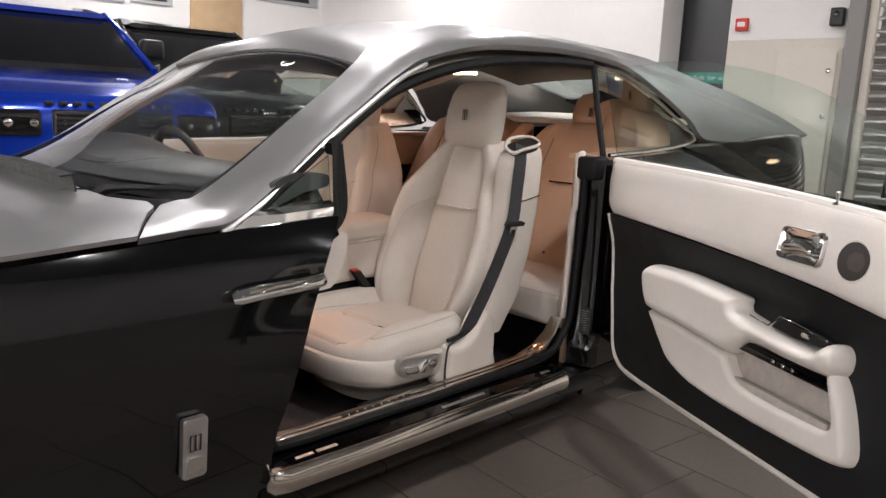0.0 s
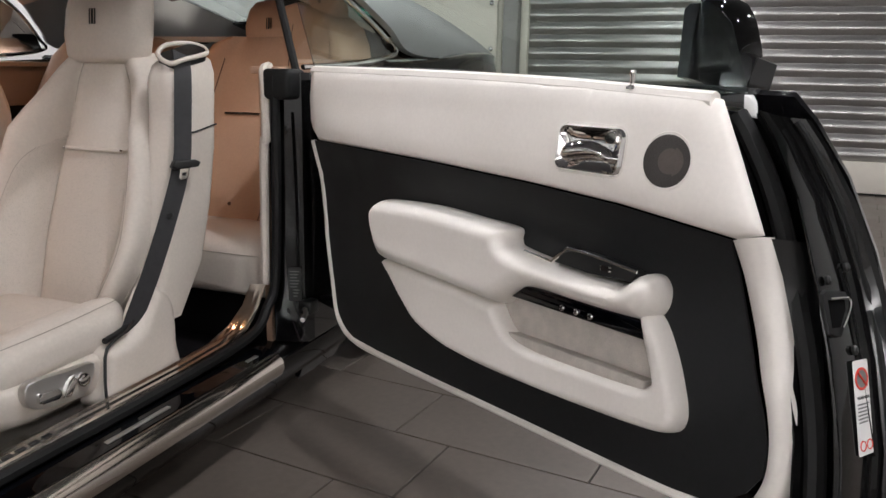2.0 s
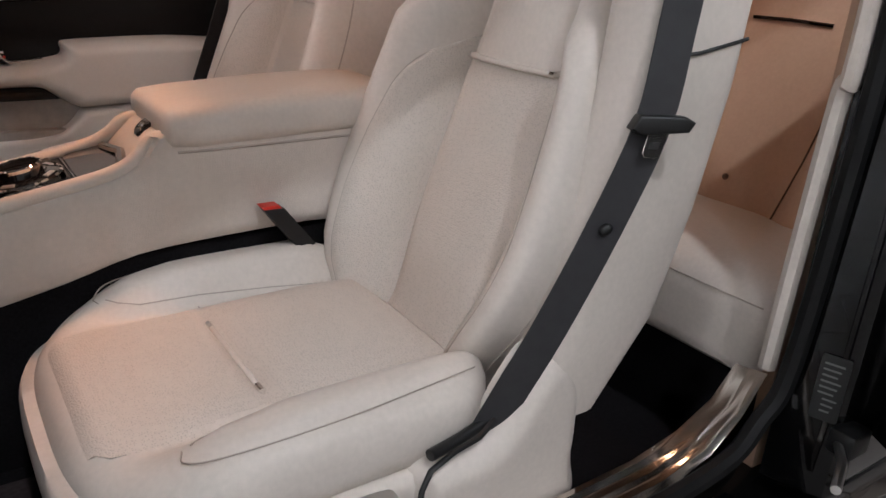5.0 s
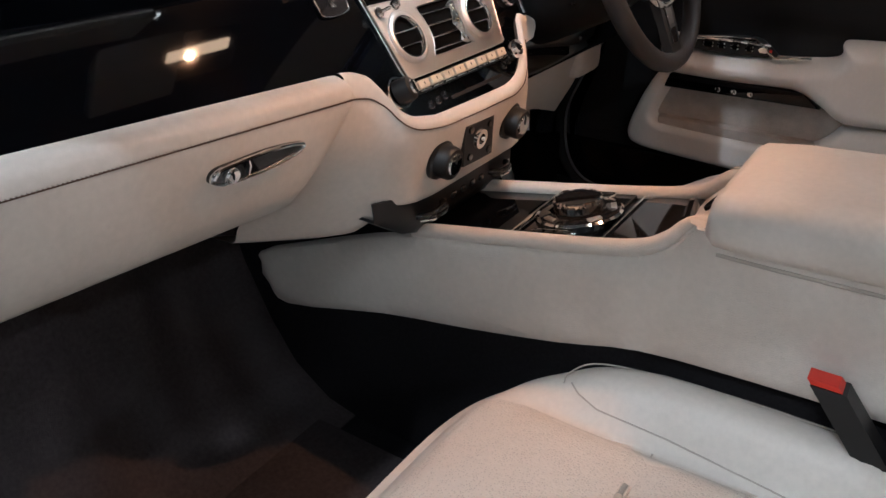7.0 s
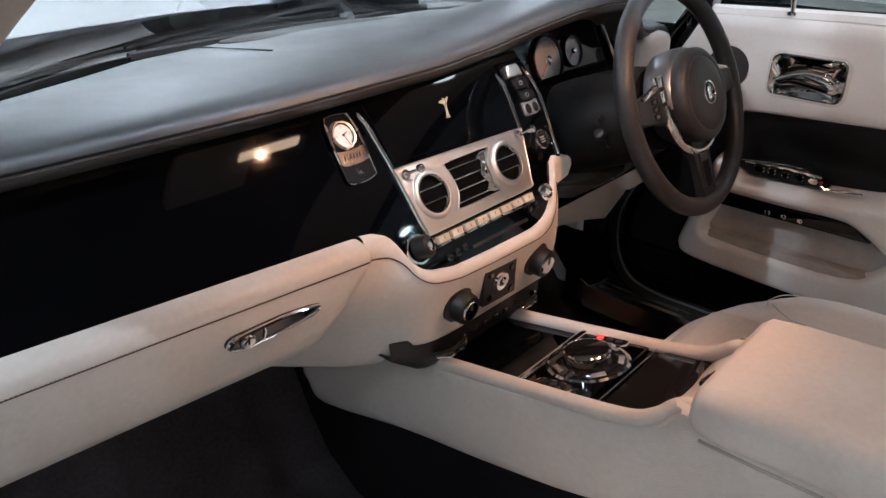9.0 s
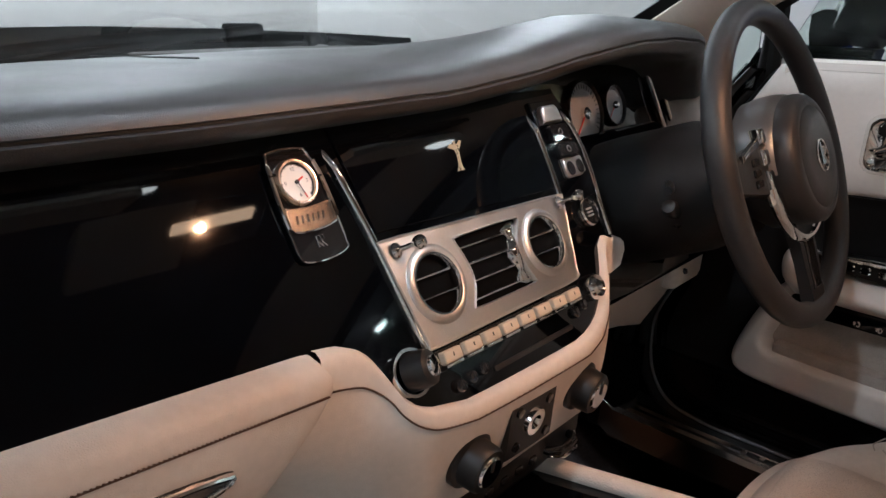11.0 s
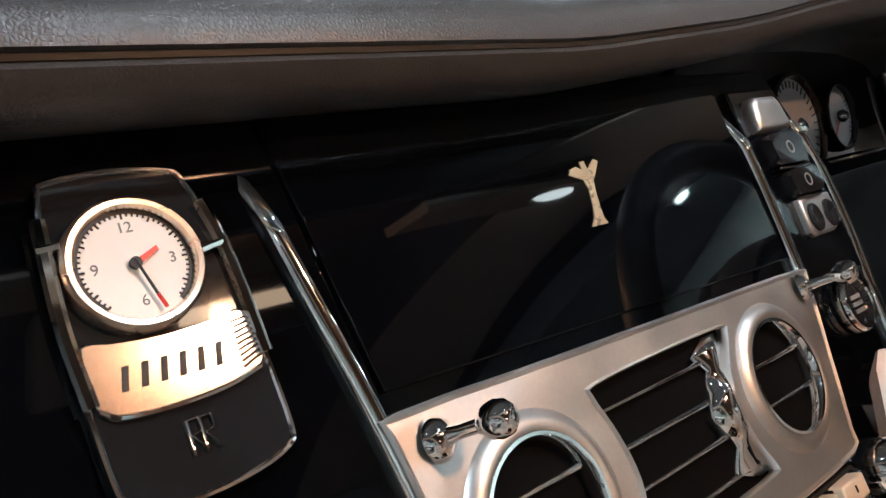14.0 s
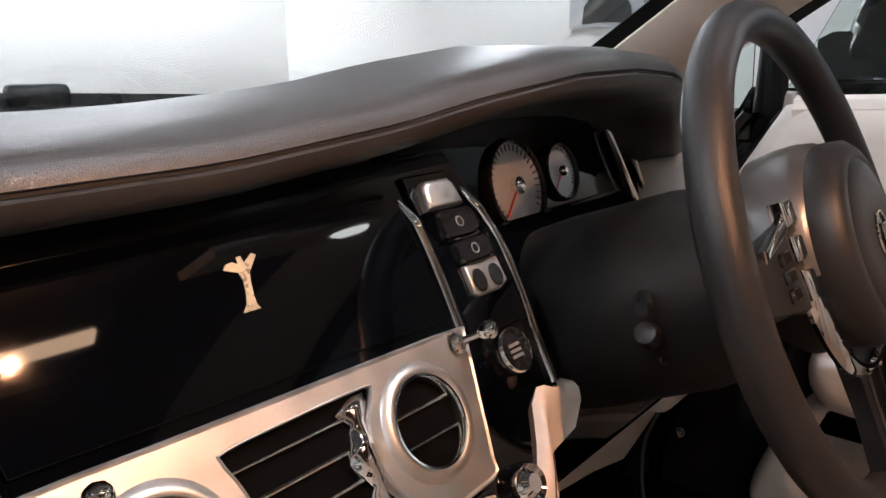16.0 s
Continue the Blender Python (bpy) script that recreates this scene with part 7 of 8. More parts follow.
def surround(y0, z):
    """A point on the surround, y0 along its top edge, at height z."""
    zt = lerp_at(ZT, y0)
    xp, z4, zb = 0.3247 - 0.6 * (zt - 0.80), zt - 0.014, lerp_at(ZB, y0)
    f = min(1.0, max(0.0, (z4 - z) / (z4 - zb)))
    b = min(1.0, max(0.0, (0.735 - y0) / 0.09))
    x = lerp_at(XF, z) + (xp + 0.015 - lerp_at(XF, z)) * (1 - f) ** 2
    x = x + (lerp_at(XL, z) - x) * b ** 1.2 * min(1.0, f * 3)
    y = y0 * (1 - b) + (0.735 + (lerp_at(YL, z) - 0.735) * b) * b if b else y0 - max(0.0, (min(y0, 1.063) - 1.0) / 0.063) * 0.022 * f
    if b:
        y = y0 + ((0.735 + (lerp_at(YL, z) - 0.735) * b) - y0) * min(1.0, f * 3)
    if y0 > 1.066:
        x = xp + 0.014 + 0.008 * f - 0.02 * (y0 - 1.063) / 0.072
    return Vector((x, y, z))


cols = [0.645, 0.652, 0.66, 0.668, 0.676, 0.684, 0.69, 0.695, 0.70, 0.7045, 0.709, 0.715, 0.722, 0.73, 0.74, 0.76, 0.78, 0.81, 0.85, 0.89, 0.93, 0.96, 0.98, 0.995, 1.01, 1.02, 1.03, 1.04, 1.05, 1.058, 1.063, 1.067, 1.075, 1.09, 1.105, 1.12, 1.132, 1.135]
rings = []
for y0 in cols:
    zt = lerp_at(ZT, y0)
    xp, z4, zb = 0.3247 - 0.6 * (zt - 0.80), zt - 0.014, lerp_at(ZB, y0)
    xp -= 0.02 * max(0.0, (y0 - 1.063) / 0.072)
    ring = [Vector((xp - 0.03, y0, zt - 0.008)), Vector((xp - 0.002, y0, zt - 0.001)), Vector((xp + 0.006, y0, zt - 0.0005)), Vector((xp + 0.0115, y0, zt - 0.004))]
    ring += [surround(y0, z4 + (zb - z4) * f) for f in (0, 0.07, 0.15, 0.25, 0.38, 0.52, 0.66, 0.8, 0.92, 1.0)]
    last = ring[-1]
    ring += [last + Vector((-0.008, 0, -0.006)), last + Vector((-0.05, 0, -0.008))]
    rings.append([tuple(v) for v in ring])
rings.append([(x - 0.03, y, z - 0.004) for x, y, z in rings[-1]])
cs = fsub("centre_surround", sheet(rings, 0), CREAM, lab="cream leather centre surround", sharp=70)
st = [surround(y0, z) + Vector((0.0006, -0.0003, 0)) for y0, z in cr([(0.646, 0.8195), (0.664, 0.8165), (0.68, 0.8125), (0.692, 0.805), (0.70, 0.796), (0.709, 0.781), (0.722, 0.77), (0.74, 0.763), (0.782, 0.757), (0.857, 0.754), (0.926, 0.753), (0.969, 0.753), (1.0, 0.759), (1.022, 0.772), (1.042, 0.79), (1.056, 0.812)], 4)]
fsub("surround_seam", tube(st, 0.0007, 5), STITCH, cs, "brown stitched seam")
bmst = bmesh.new()
for a, b in zip(st, st[1:]):
    for q in (0.0, 0.5):
        p = a.lerp(b, q) + Vector((0.0004, -0.0003, 0.0014))
        tube([p, p + (b - a) * 0.4 + Vector((0, 0, -0.001))], 0.0005, 4, bm=bmst)
tagged(fsub("stitches", bmst, STITCH, cs), kind="stuff")
fsub("surround_core", rbox((0.14, 0.77, 0.64), (0.29, 1.00, 0.74), 0.01), PLASTIC, cs)
CL = Plane((0.3445, 0, 0.706), (0, 1, 0), (0.12, 0, 0.993), (0.993, 0, -0.12))
for y in (0.789, 0.981):
    kb = fsub("climate_knob", CL.lathe(y, 0.0, -0.006, [(0.029, 0.0), (0.0285, 0.008), (0.024, 0.010), (0.023, 0.026), (0.021, 0.029), (0.0, 0.029)], 32), PLASTIC, lab="black climate knob with chrome face")
    fsub("knob_face", CL.lathe(y, 0.0, 0.0225, [(0.0, 0.003), (0.014, 0.003), (0.016, 0.001), (0.016, 0.0)], 24), CHROME, kb, "chrome face")
    fsub("knob_pointer", CL.prism(rrect(y - 0.0015, 0.002, y + 0.0015, 0.0145, 0.0008, 2), 0.025, 0.0265, 0), INK, kb)
cp = fsub("climate_panel", CL.prism(cr([(0.848, -0.030), (0.885, -0.032), (0.921, -0.033), (0.9245, -0.029), (0.920, 0.0), (0.9165, 0.029), (0.913, 0.033), (0.878, 0.037), (0.842, 0.040), (0.8385, 0.036), (0.842, 0.005), (0.8455, -0.026)], 3, True), -0.006, 0.005, 0.002), PLASTIC, lab="black climate button panel")
fsub("panel_dial", CL.lathe(0.881, 0.004, 0.004, [(0.005, 0.002), (0.008, 0.006), (0.0145, 0.006), (0.016, 0.0)], 28), CHROME, cp, "chrome ring")
for a, b in ((0.853, 0.025), (0.905, 0.020), (0.858, -0.018), (0.911, -0.022)):
    fsub("panel_button", CL.lathe(a, b, 0.004, [(0.0055, 0), (0.005, 0.004), (0, 0.0045)], 12), SMOKE, cp)
# dark lower slot with chrome toggles
lw = fsub("lower_panel", sheet([[(x - 0.012 * max(0.0, (0.745 - y) / 0.05) ** 2, y, max(z, 0.606 + 0.034 * (0.745 - y) / 0.05)) for y in (0.688, 0.70, 0.715, 0.73, 0.745, 0.78, 0.82, 0.90, 0.98, 1.022)] for x, z in ((0.319, 0.668), (0.3215, 0.648), (0.3215, 0.628), (0.318, 0.610), (0.308, 0.594), (0.28, 0.588))], 0.004), PLASTIC, lab="black lower switch panel", sharp=70)
for y, h in ((0.790, 0.030), (0.979, 0.024)):
    tg = fsub("toggle", tube([(0.318, y - h, 0.626), (0.330, y - h + 0.003, 0.626), (0.337, y - h * 0.5, 0.626), (0.339, y, 0.626), (0.338, y + h * 0.6, 0.627), (0.331, y + h - 0.002, 0.628), (0.318, y + h, 0.628)], [0.004, 0.0055, 0.006, 0.006, 0.006, 0.0055, 0.004], 10), SMOKE, lw, "smoked dark red toggle")
    fsub("toggle_edge", tube([(0.330, y - h, 0.6215), (0.3425, y - h * 0.5, 0.6210), (0.3435, y + h * 0.5, 0.6215), (0.336, y + h, 0.623), (0.330, y + h + 0.002, 0.632)], 0.0022, 6), CHROME, lw, "chrome edge")
for k in range(4):
    fsub("panel_button", rbox((0.32, 0.845 + 0.026 * k, 0.622), (0.3285, 0.858 + 0.026 * k, 0.632), 0.003), SMOKE, lw)

# instruments under the hood
IN = Plane((0.165, 0, 0.90), (0, 1, 0), (-0.30, 0, 0.954), (0.954, 0, 0.30))
cl = fsub("instrument_panel", IN.prism([(1.10, -0.10), (1.50, -0.10), (1.50, 0.135), (1.10, 0.135)], -0.02, 0.0, 0.002), PIANO, lab="gloss black instrument panel")
for y, v, r in ((1.262, 0.049, 0.046), (1.347, 0.054, 0.030)):
    g = fsub("dial_face", IN.lathe(y, v, 0.0, [(0, 0.002), (r * 0.95, 0.002), (r * 0.95, 0.0)], 40), PHOTO, cl, "silver grey gauge face")
    fsub("dial_ring", IN.lathe(y, v, 0.0, [(r * 0.94, 0.002), (r * 0.96, 0.008), (r * 1.02, 0.007), (r * 1.05, 0.0)], 44), SMOKE, cl)
    mk = bmesh.new()
    for k in range(27):
        a = radians(225 - 10 * k)
        IN.tube([(y + r * 0.76 * math.cos(a), v + r * 0.76 * math.sin(a), 0.0024), (y + r * 0.90 * math.cos(a), v + r * 0.90 * math.sin(a), 0.0024)], r * 0.014, 4, bm=mk)
    fsub("gauge_marks", mk, INK, cl)
    fsub("gauge_hub", IN.lathe(y, v, 0.002, [(r * 0.2, 0), (r * 0.19, 0.006), (r * 0.1, 0.009), (0, 0.009)], 20), CHROME, cl)
    fsub("needle", IN.tube([(y, v, 0.005), (y - r * 0.55, v - r * 0.58, 0.004)], r * 0.022, 5), RED, cl)
fsub("cluster_strip", IN.tube([(1.452, 0.125, 0.004), (1.47, 0.06, 0.006), (1.50, -0.02, 0.006), (1.53, -0.08, 0.004)], 0.006, 8), CHROME, cl, "chrome strip")
fsub("cluster_strip", IN.tube([(1.487, 0.12, 0.004), (1.51, 0.05, 0.006), (1.55, -0.05, 0.004)], 0.005, 8), CHROME, cl, "chrome strip")
fsub("side_vent", IN.prism([(1.50, 0.11), (1.60, 0.09), (1.61, 0.0), (1.55, -0.05), (1.52, 0.0)], -0.02, 0.0, 0.003), PIANO, cl)
fsub("cluster_ledge", sheet([[(x, y, z) for y in (1.11, 1.25, 1.45)] for x, z in ((0.168, 0.918), (0.20, 0.905), (0.25, 0.862), (0.262, 0.838))], 0.004), PIANO, cl, "gloss black ledge")
fsub("ledge_trim", tube([(0.266, 1.115, 0.84), (0.267, 1.25, 0.838), (0.264, 1.42, 0.84)], 0.002, 6), CHROME, cl)
fsub("lower_fascia", rbox((0.12, 1.14, 0.70), (0.265, 1.62, 0.83), 0.02, 3), PIANO, lab="gloss black driver's lower fascia")
fsub("knee_trim", sheet([[(0.235, 1.10, 0.73), (0.225, 1.30, 0.712), (0.205, 1.50, 0.69), (0.19, 1.60, 0.665)], [(0.215, 1.10, 0.68), (0.205, 1.30, 0.66), (0.19, 1.45, 0.625), (0.175, 1.57, 0.60)], [(0.19, 1.10, 0.635), (0.18, 1.30, 0.612), (0.165, 1.42, 0.58), (0.15, 1.54, 0.54)]], 0.008), CREAM, lab="cream driver's knee trim", sharp=70)
fsub("dash_end", rbox((-0.05, 1.52, 0.62), (0.22, 1.64, 0.96), 0.02, 3), CREAM)
fsub("dash_core", rbox((-0.15, 0.12, 0.70), (0.10, 1.62, 0.93), 0.01), PLASTIC)
# ---- steering wheel and column ----
WC, WR = Vector((0.427, 1.268, 0.928)), 0.183
WH = Plane(WC, (0, 1, 0), (-0.383, 0, 0.924), (0.924, 0, 0.383))
sw = thing("steering_wheel", tuple(WC), "black leather steering wheel with chrome edged hub", "steering wheel")
part("rim", WH.tube([(WR * math.cos(a), WR * math.sin(a), 0) for a in (2 * math.pi * k / 64 for k in range(64))], 0.0156, 18, True), WHEELLEATHER, sw, "black leather rim", 80)
hub = part("airbag_hub", WH.lathe(0, 0.0, 0.0, [(0.0, 0.044), (0.04, 0.043), (0.058, 0.0415), (0.0605, 0.0395), (0.063, 0.041), (0.070, 0.039), (0.0755, 0.034), (0.077, 0.026), (0.0775, 0.018), (0.0765, 0.016), (0.0765, -0.02), (0.06, -0.045), (0, -0.05)], 48), WHEELLEATHER, sw, "black round airbag hub", 50)
part("hub_collar", sheet([[WH.at(r * math.cos(a), r * math.sin(a), h) for r, h in ((0.0768, 0.017), (0.0800, 0.014), (0.0822, 0.004), (0.0825, -0.012), (0.080, -0.030))] for a in (radians(-5 + 190 * k / 30) for k in range(31))], 0.003), COLLAR, sw, "satin grey collar over the hub", 60)
part("hub_badge", WH.lathe(0, 0, 0.0425, [(0.0, 0.002), (0.016, 0.0016), (0.0185, 0.0)], 28), SMOKE, hub)
part("badge_ring", WH.tube([(0.0185 * math.cos(a), 0.0185 * math.sin(a), 0.0445) for a in (2 * math.pi * k / 28 for k in range(28))], 0.0011, 6, True), CHROME, hub)
for du in (-0.0025, 0.0025):
    part("monogram", WH.tube([(du - 0.005, -0.010, 0.0462), (du - 0.005, 0.010, 0.0462), (du + 0.003, 0.009, 0.0462), (du + 0.003, 0.002, 0.0462), (du - 0.004, 0.0, 0.0462), (du + 0.005, -0.010, 0.0462)], 0.0011, 5), CHROME, hub)
part("hub_chrome", WH.tube([(0.089 * math.cos(a), 0.089 * math.sin(a) - 0.004, 0.010) for a in (radians(186 + 168 * k / 30) for k in range(31))], 0.0065, 8, flat=0.6), CHROME, sw, "chrome hub edge")
for sgn in (-1, 1):
    sp = part("spoke", WH.prism([(sgn * 0.06, 0.035), (sgn * 0.11, 0.03), (sgn * 0.172, 0.022), (sgn * 0.172, -0.016), (sgn * 0.11, -0.022), (sgn * 0.06, -0.035)], -0.006, 0.010, 0.005), PLASTIC, sw)
    # column of chrome keys beside the hub, with a bright bar towards the rim
    for k, (v0, v1) in enumerate(((0.030, 0.050), (0.006, 0.027), (-0.022, 0.003), (-0.058, -0.025))):
        d = 0.006 * max(0, k - 1) ** 2
        part("chrome_key", WH.prism([(sgn * (0.083 - d), v0), (sgn * (0.099 - d), v0 + 0.002), (sgn * (0.101 - 0.6 * d), v1 - 0.001), (sgn * (0.084 - 0.6 * d), v1)], 0.004, 0.016, 0.004), CHROME, sp, "polished chrome key")
    part("spoke_bar", WH.prism([(sgn * 0.104, 0.040), (sgn * 0.152, 0.026), (sgn * 0.154, 0.018), (sgn * 0.104, 0.028)], 0.008, 0.014, 0.003), CHROME, sp, "chrome bar")
    for k in range(3):
        part("spoke_button", WH.prism(rrect(sgn * 0.118 - 0.009, 0.010 - 0.012 * k, sgn * 0.118 + 0.009, 0.019 - 0.012 * k, 0.002, 2), 0.008, 0.013, 0.002), SMOKE, sp)
part("lower_spoke", WH.prism([(-0.034, -0.06), (0.034, -0.06), (0.022, -0.12), (0.026, -0.172), (-0.026, -0.172), (-0.022, -0.12)], -0.006, 0.008, 0.005), PLASTIC, sw)
part("spoke_inlay", WH.prism([(-0.015, -0.09), (0.015, -0.09), (0.012, -0.155), (-0.012, -0.155)], 0.007, 0.0105, 0.002), SMOKE, sw)
col = thing("steering_column", (0.28, 1.25, 0.80), "black plastic steering column shroud with stalks", "steering column")
A = Matrix.Translation((0.30, 1.25, 0.868)) @ Matrix.Rotation(radians(67), 4, "Y")
shroud = part("shroud", lathe([(0.0, -0.20), (0.10, -0.20), (0.105, -0.05), (0.10, 0.05), (0.085, 0.10), (0.0, 0.105)], A @ Matrix.Diagonal((0.82, 1.0, 1, 1)), 32), SHROUD, col, sharp=60)
part("hub_neck", lathe([(0.05, 0.0), (0.05, 0.13), (0, 0.13)], A, 24), SHROUD, col)
part("stalk", tube([(0.33, 1.17, 0.90), (0.35, 1.13, 0.902), (0.352, 1.118, 0.903)], [0.006, 0.005, 0.005], 8), PLASTIC, col)
part("stalk", tube([(0.33, 1.34, 0.90), (0.36, 1.41, 0.905), (0.365, 1.45, 0.907)], [0.008, 0.007, 0.011], 8), PLASTIC, col)
part("adjuster", rbox((0.335, 1.158, 0.848), (0.358, 1.172, 0.882), 0.005), SMOKE, shroud)
part("adjuster_knob", lathe([(0.0, 0.03), (0.008, 0.028), (0.01, 0.02), (0.006, 0.0)], Matrix.Translation((0.35, 1.155, 0.868)) @ Matrix.Rotation(radians(60), 4, "X"), 14), PLASTIC, shroud)
part("shroud_stud", lathe([(0.004, 0), (0.003, 0.003), (0, 0.004)], Matrix.Translation((0.37, 1.16, 0.80)) @ Matrix.Rotation(radians(70), 4, "Y"), 12), SMOKE, shroud)

# ---- centre console ----
con = thing("centre_console", (0.55, YC, 0.176), "cream leather centre console with black gloss deck and padded armrest", "console")
SIDE = [(-0.03, 0.455), (0.12, 0.52), (0.282, 0.578), (0.464, 0.614), (0.58, 0.637), (0.635, 0.652), (0.668, 0.672), (0.69, 0.70), (0.72, 0.708), (1.13, 0.70), (1.13, 0.535), (0.943, 0.529), (0.80, 0.525), (0.653, 0.515), (0.54, 0.485), (0.40, 0.455), (0.241, 0.425), (0.036, 0.372), (-0.01, 0.40)]
for y0, sg in ((0.775, 1), (2 * YC - 0.775, -1)):
    S = Plane((0, y0 + sg * 0.018, 0), (1, 0, 0), (0, 0, 1), (0, -sg, 0))
    part("console_side", S.puff(dense(cr(SIDE, 3, True), 0.012), 0.0, 0.0195, 0.012, 0.03), CREAMC, con, "cream leather console side", 50)
    part("console_rail", tube(cr([(0.30, y0 + sg * 0.014, 0.588), (0.464, y0 + sg * 0.014, 0.619), (0.58, y0 + sg * 0.014, 0.642), (0.635, y0 + sg * 0.014, 0.657), (0.664, y0 + sg * 0.018, 0.674), (0.69, y0 + sg * 0.026, 0.697), (0.74, y0 + sg * 0.035, 0.70)], 5), 0.0115, 12), CREAMC, con, "cream leather rail")
part("console_tunnel", rbox((-0.1, 0.79, 0.15), (1.2, 2 * YC - 0.79, 0.52), 0.01), CARPET, con, "black carpeted tunnel")
TOP = Plane((0.46, YC, 0.611), (0.981, 0, 0.194), (0, 1, 0), (-0.194, 0, 0.981))
TOP.n = TOP.u.cross(TOP.v)
deck = part("console_deck", TOP.prism([(-0.17, -0.092), (0.195, -0.092), (0.222, -0.07), (0.222, 0.07), (0.195, 0.092), (-0.17, 0.092)], -0.01, 0.004, 0.003), PIANO, con, "piano black deck")
gp = part("controller_plate", TOP.prism([(0.0, -0.088), (0.105, -0.088), (0.105, 0.088), (0.0, 0.088)], 0.003, 0.009, 0.002), PIANO, deck)
part("plate_trim", TOP.prism([(-0.012, -0.09), (0.0, -0.09), (0.0, 0.09), (-0.012, 0.09)], 0.003, 0.013, 0.002), CHROME, gp, "chrome trim bar")
part("plate_trim", TOP.prism([(0.118, -0.09), (0.1205, -0.09), (0.1205, 0.09), (0.118, 0.09)], 0.003, 0.011, 0.001), CHROME, gp, "chrome trim bar")
GU = 0.054
part("controller_base", TOP.lathe(GU, 0, 0.008, [(0.058, 0.0), (0.056, 0.006), (0.04, 0.011), (0.036, 0.011)], 40), SMOKE, deck)
part("controller_ring", TOP.lathe(GU, 0, 0.008, [(0.055, 0.006), (0.058, 0.0075), (0.061, 0.005), (0.061, 0.0)], 44), CHROME, deck, "chrome ring")
kb = part("controller_knob", TOP.lathe(GU, 0, 0.012, [(0.036, 0.0), (0.034, 0.014), (0.032, 0.022), (0.030, 0.021), (0.0, 0.023)], 40), SMOKE, deck, "black rotary controller")
part("knob_ring", TOP.lathe(GU, 0, 0.030, [(0.0305, 0.002), (0.032, 0.005), (0.0345, 0.003), (0.0345, -0.002)], 40), CHROME, kb, "chrome ring")
for a in (25, 75, -40, -120, 150):
    ca, sa = math.cos(radians(a)), math.sin(radians(a))
    part("soft_key", TOP.prism([(GU + 0.047 * ca + 0.010 * (cx * -sa) + 0.004 * cy * ca, 0.047 * sa + 0.010 * cx * ca + 0.004 * cy * sa) for cx, cy in ((-1, -1), (1, -1), (1, 1), (-1, 1))], 0.012, 0.018, 0.001), BRUSHED, deck)
for v in (-0.075, 0.075):
    pod = part("button_pod", TOP.prism(rrect(GU - 0.035, v - 0.008, GU + 0.02, v + 0.008, 0.007), 0.008, 0.012, 0.002), SMOKE, deck)
    part("pod_trim", TOP.ring(rrect(GU - 0.037, v - 0.010, GU + 0.022, v + 0.010, 0.009), 0.002, 0.008, 0.0125), CHROME, pod)
    for k in range(3):
        part("pod_button", TOP.lathe(GU - 0.025 + 0.016 * k, v, 0.011, [(0.0055, 0), (0.005, 0.0025), (0, 0.003)], 12), GEARGLOW if (v > 0 and k == 0) else PLASTIC, pod, "lit red button" if (v > 0 and k == 0) else "")
part("cup_lid", TOP.prism(rrect(0.124, -0.088, 0.212, 0.088, 0.02), 0.003, 0.007, 0.002), SMOKE, deck, "black gloss lid")
part("lid_roll", TOP.tube([(0.19, -0.07, 0.006), (0.205, 0.0, 0.009), (0.19, 0.07, 0.006)], 0.009, 8), SMOKE, deck)
# rise to the armrest with its switch plate
RS = Plane((0.697, YC - 0.012, 0.700), (0.80, 0, 0.60), (0, 1, 0), (-0.60, 0, 0.80))
RS.n = RS.u.cross(RS.v)
part("armrest_rise", loft([[(x, YC + w * q, z) for q in (-1, -0.5, 0, 0.5, 1)] + [(x, YC + w * q, z - 0.05) for q in (1, -1)] for x, z, w in ((0.655, 0.655, 0.10), (0.672, 0.676, 0.102), (0.692, 0.699, 0.104), (0.715, 0.712, 0.105), (0.75, 0.715, 0.105))]), CREAM, con, sharp=60)
asw = part("armrest_switch", RS.prism(cr([(-0.018, -0.012), (0.012, -0.016), (0.02, 0.0), (0.014, 0.022), (-0.010, 0.018)], 3, True), 0.0, 0.006, 0.002), SMOKE, con, "dark switch plate")
part("switch_stud", RS.lathe(0.0, 0.002, 0.005, [(0.006, 0), (0.005, 0.004), (0, 0.005)], 12), CHROME, asw)
# padded armrest
rings = []
for x, w, z0, z1, r in ((0.704, 0.090, 0.698, 0.728, 0.012), (0.706, 0.110, 0.690, 0.738, 0.02), (0.716, 0.120, 0.684, 0.746, 0.026), (0.76, 0.1225, 0.682, 0.752, 0.028), (0.95, 0.1225, 0.688, 0.764, 0.03), (1.08, 0.118, 0.69, 0.768, 0.03), (1.125, 0.11, 0.695, 0.764, 0.03), (1.14, 0.09, 0.71, 0.75, 0.02)):
    rings.append([(x, p[0], p[1]) for p in rrect(YC - w, z0, YC + w, z1, r, 5)])
ar = part("armrest_pad", loft(rings), CREAM, con, "padded cream leather armrest", 70)
part("armrest_gap", tube([(0.722, YC - 0.110, 0.680), (0.78, YC - 0.1105, 0.680), (1.12, YC - 0.110, 0.686)], 0.0025, 5), SEAM, ar)
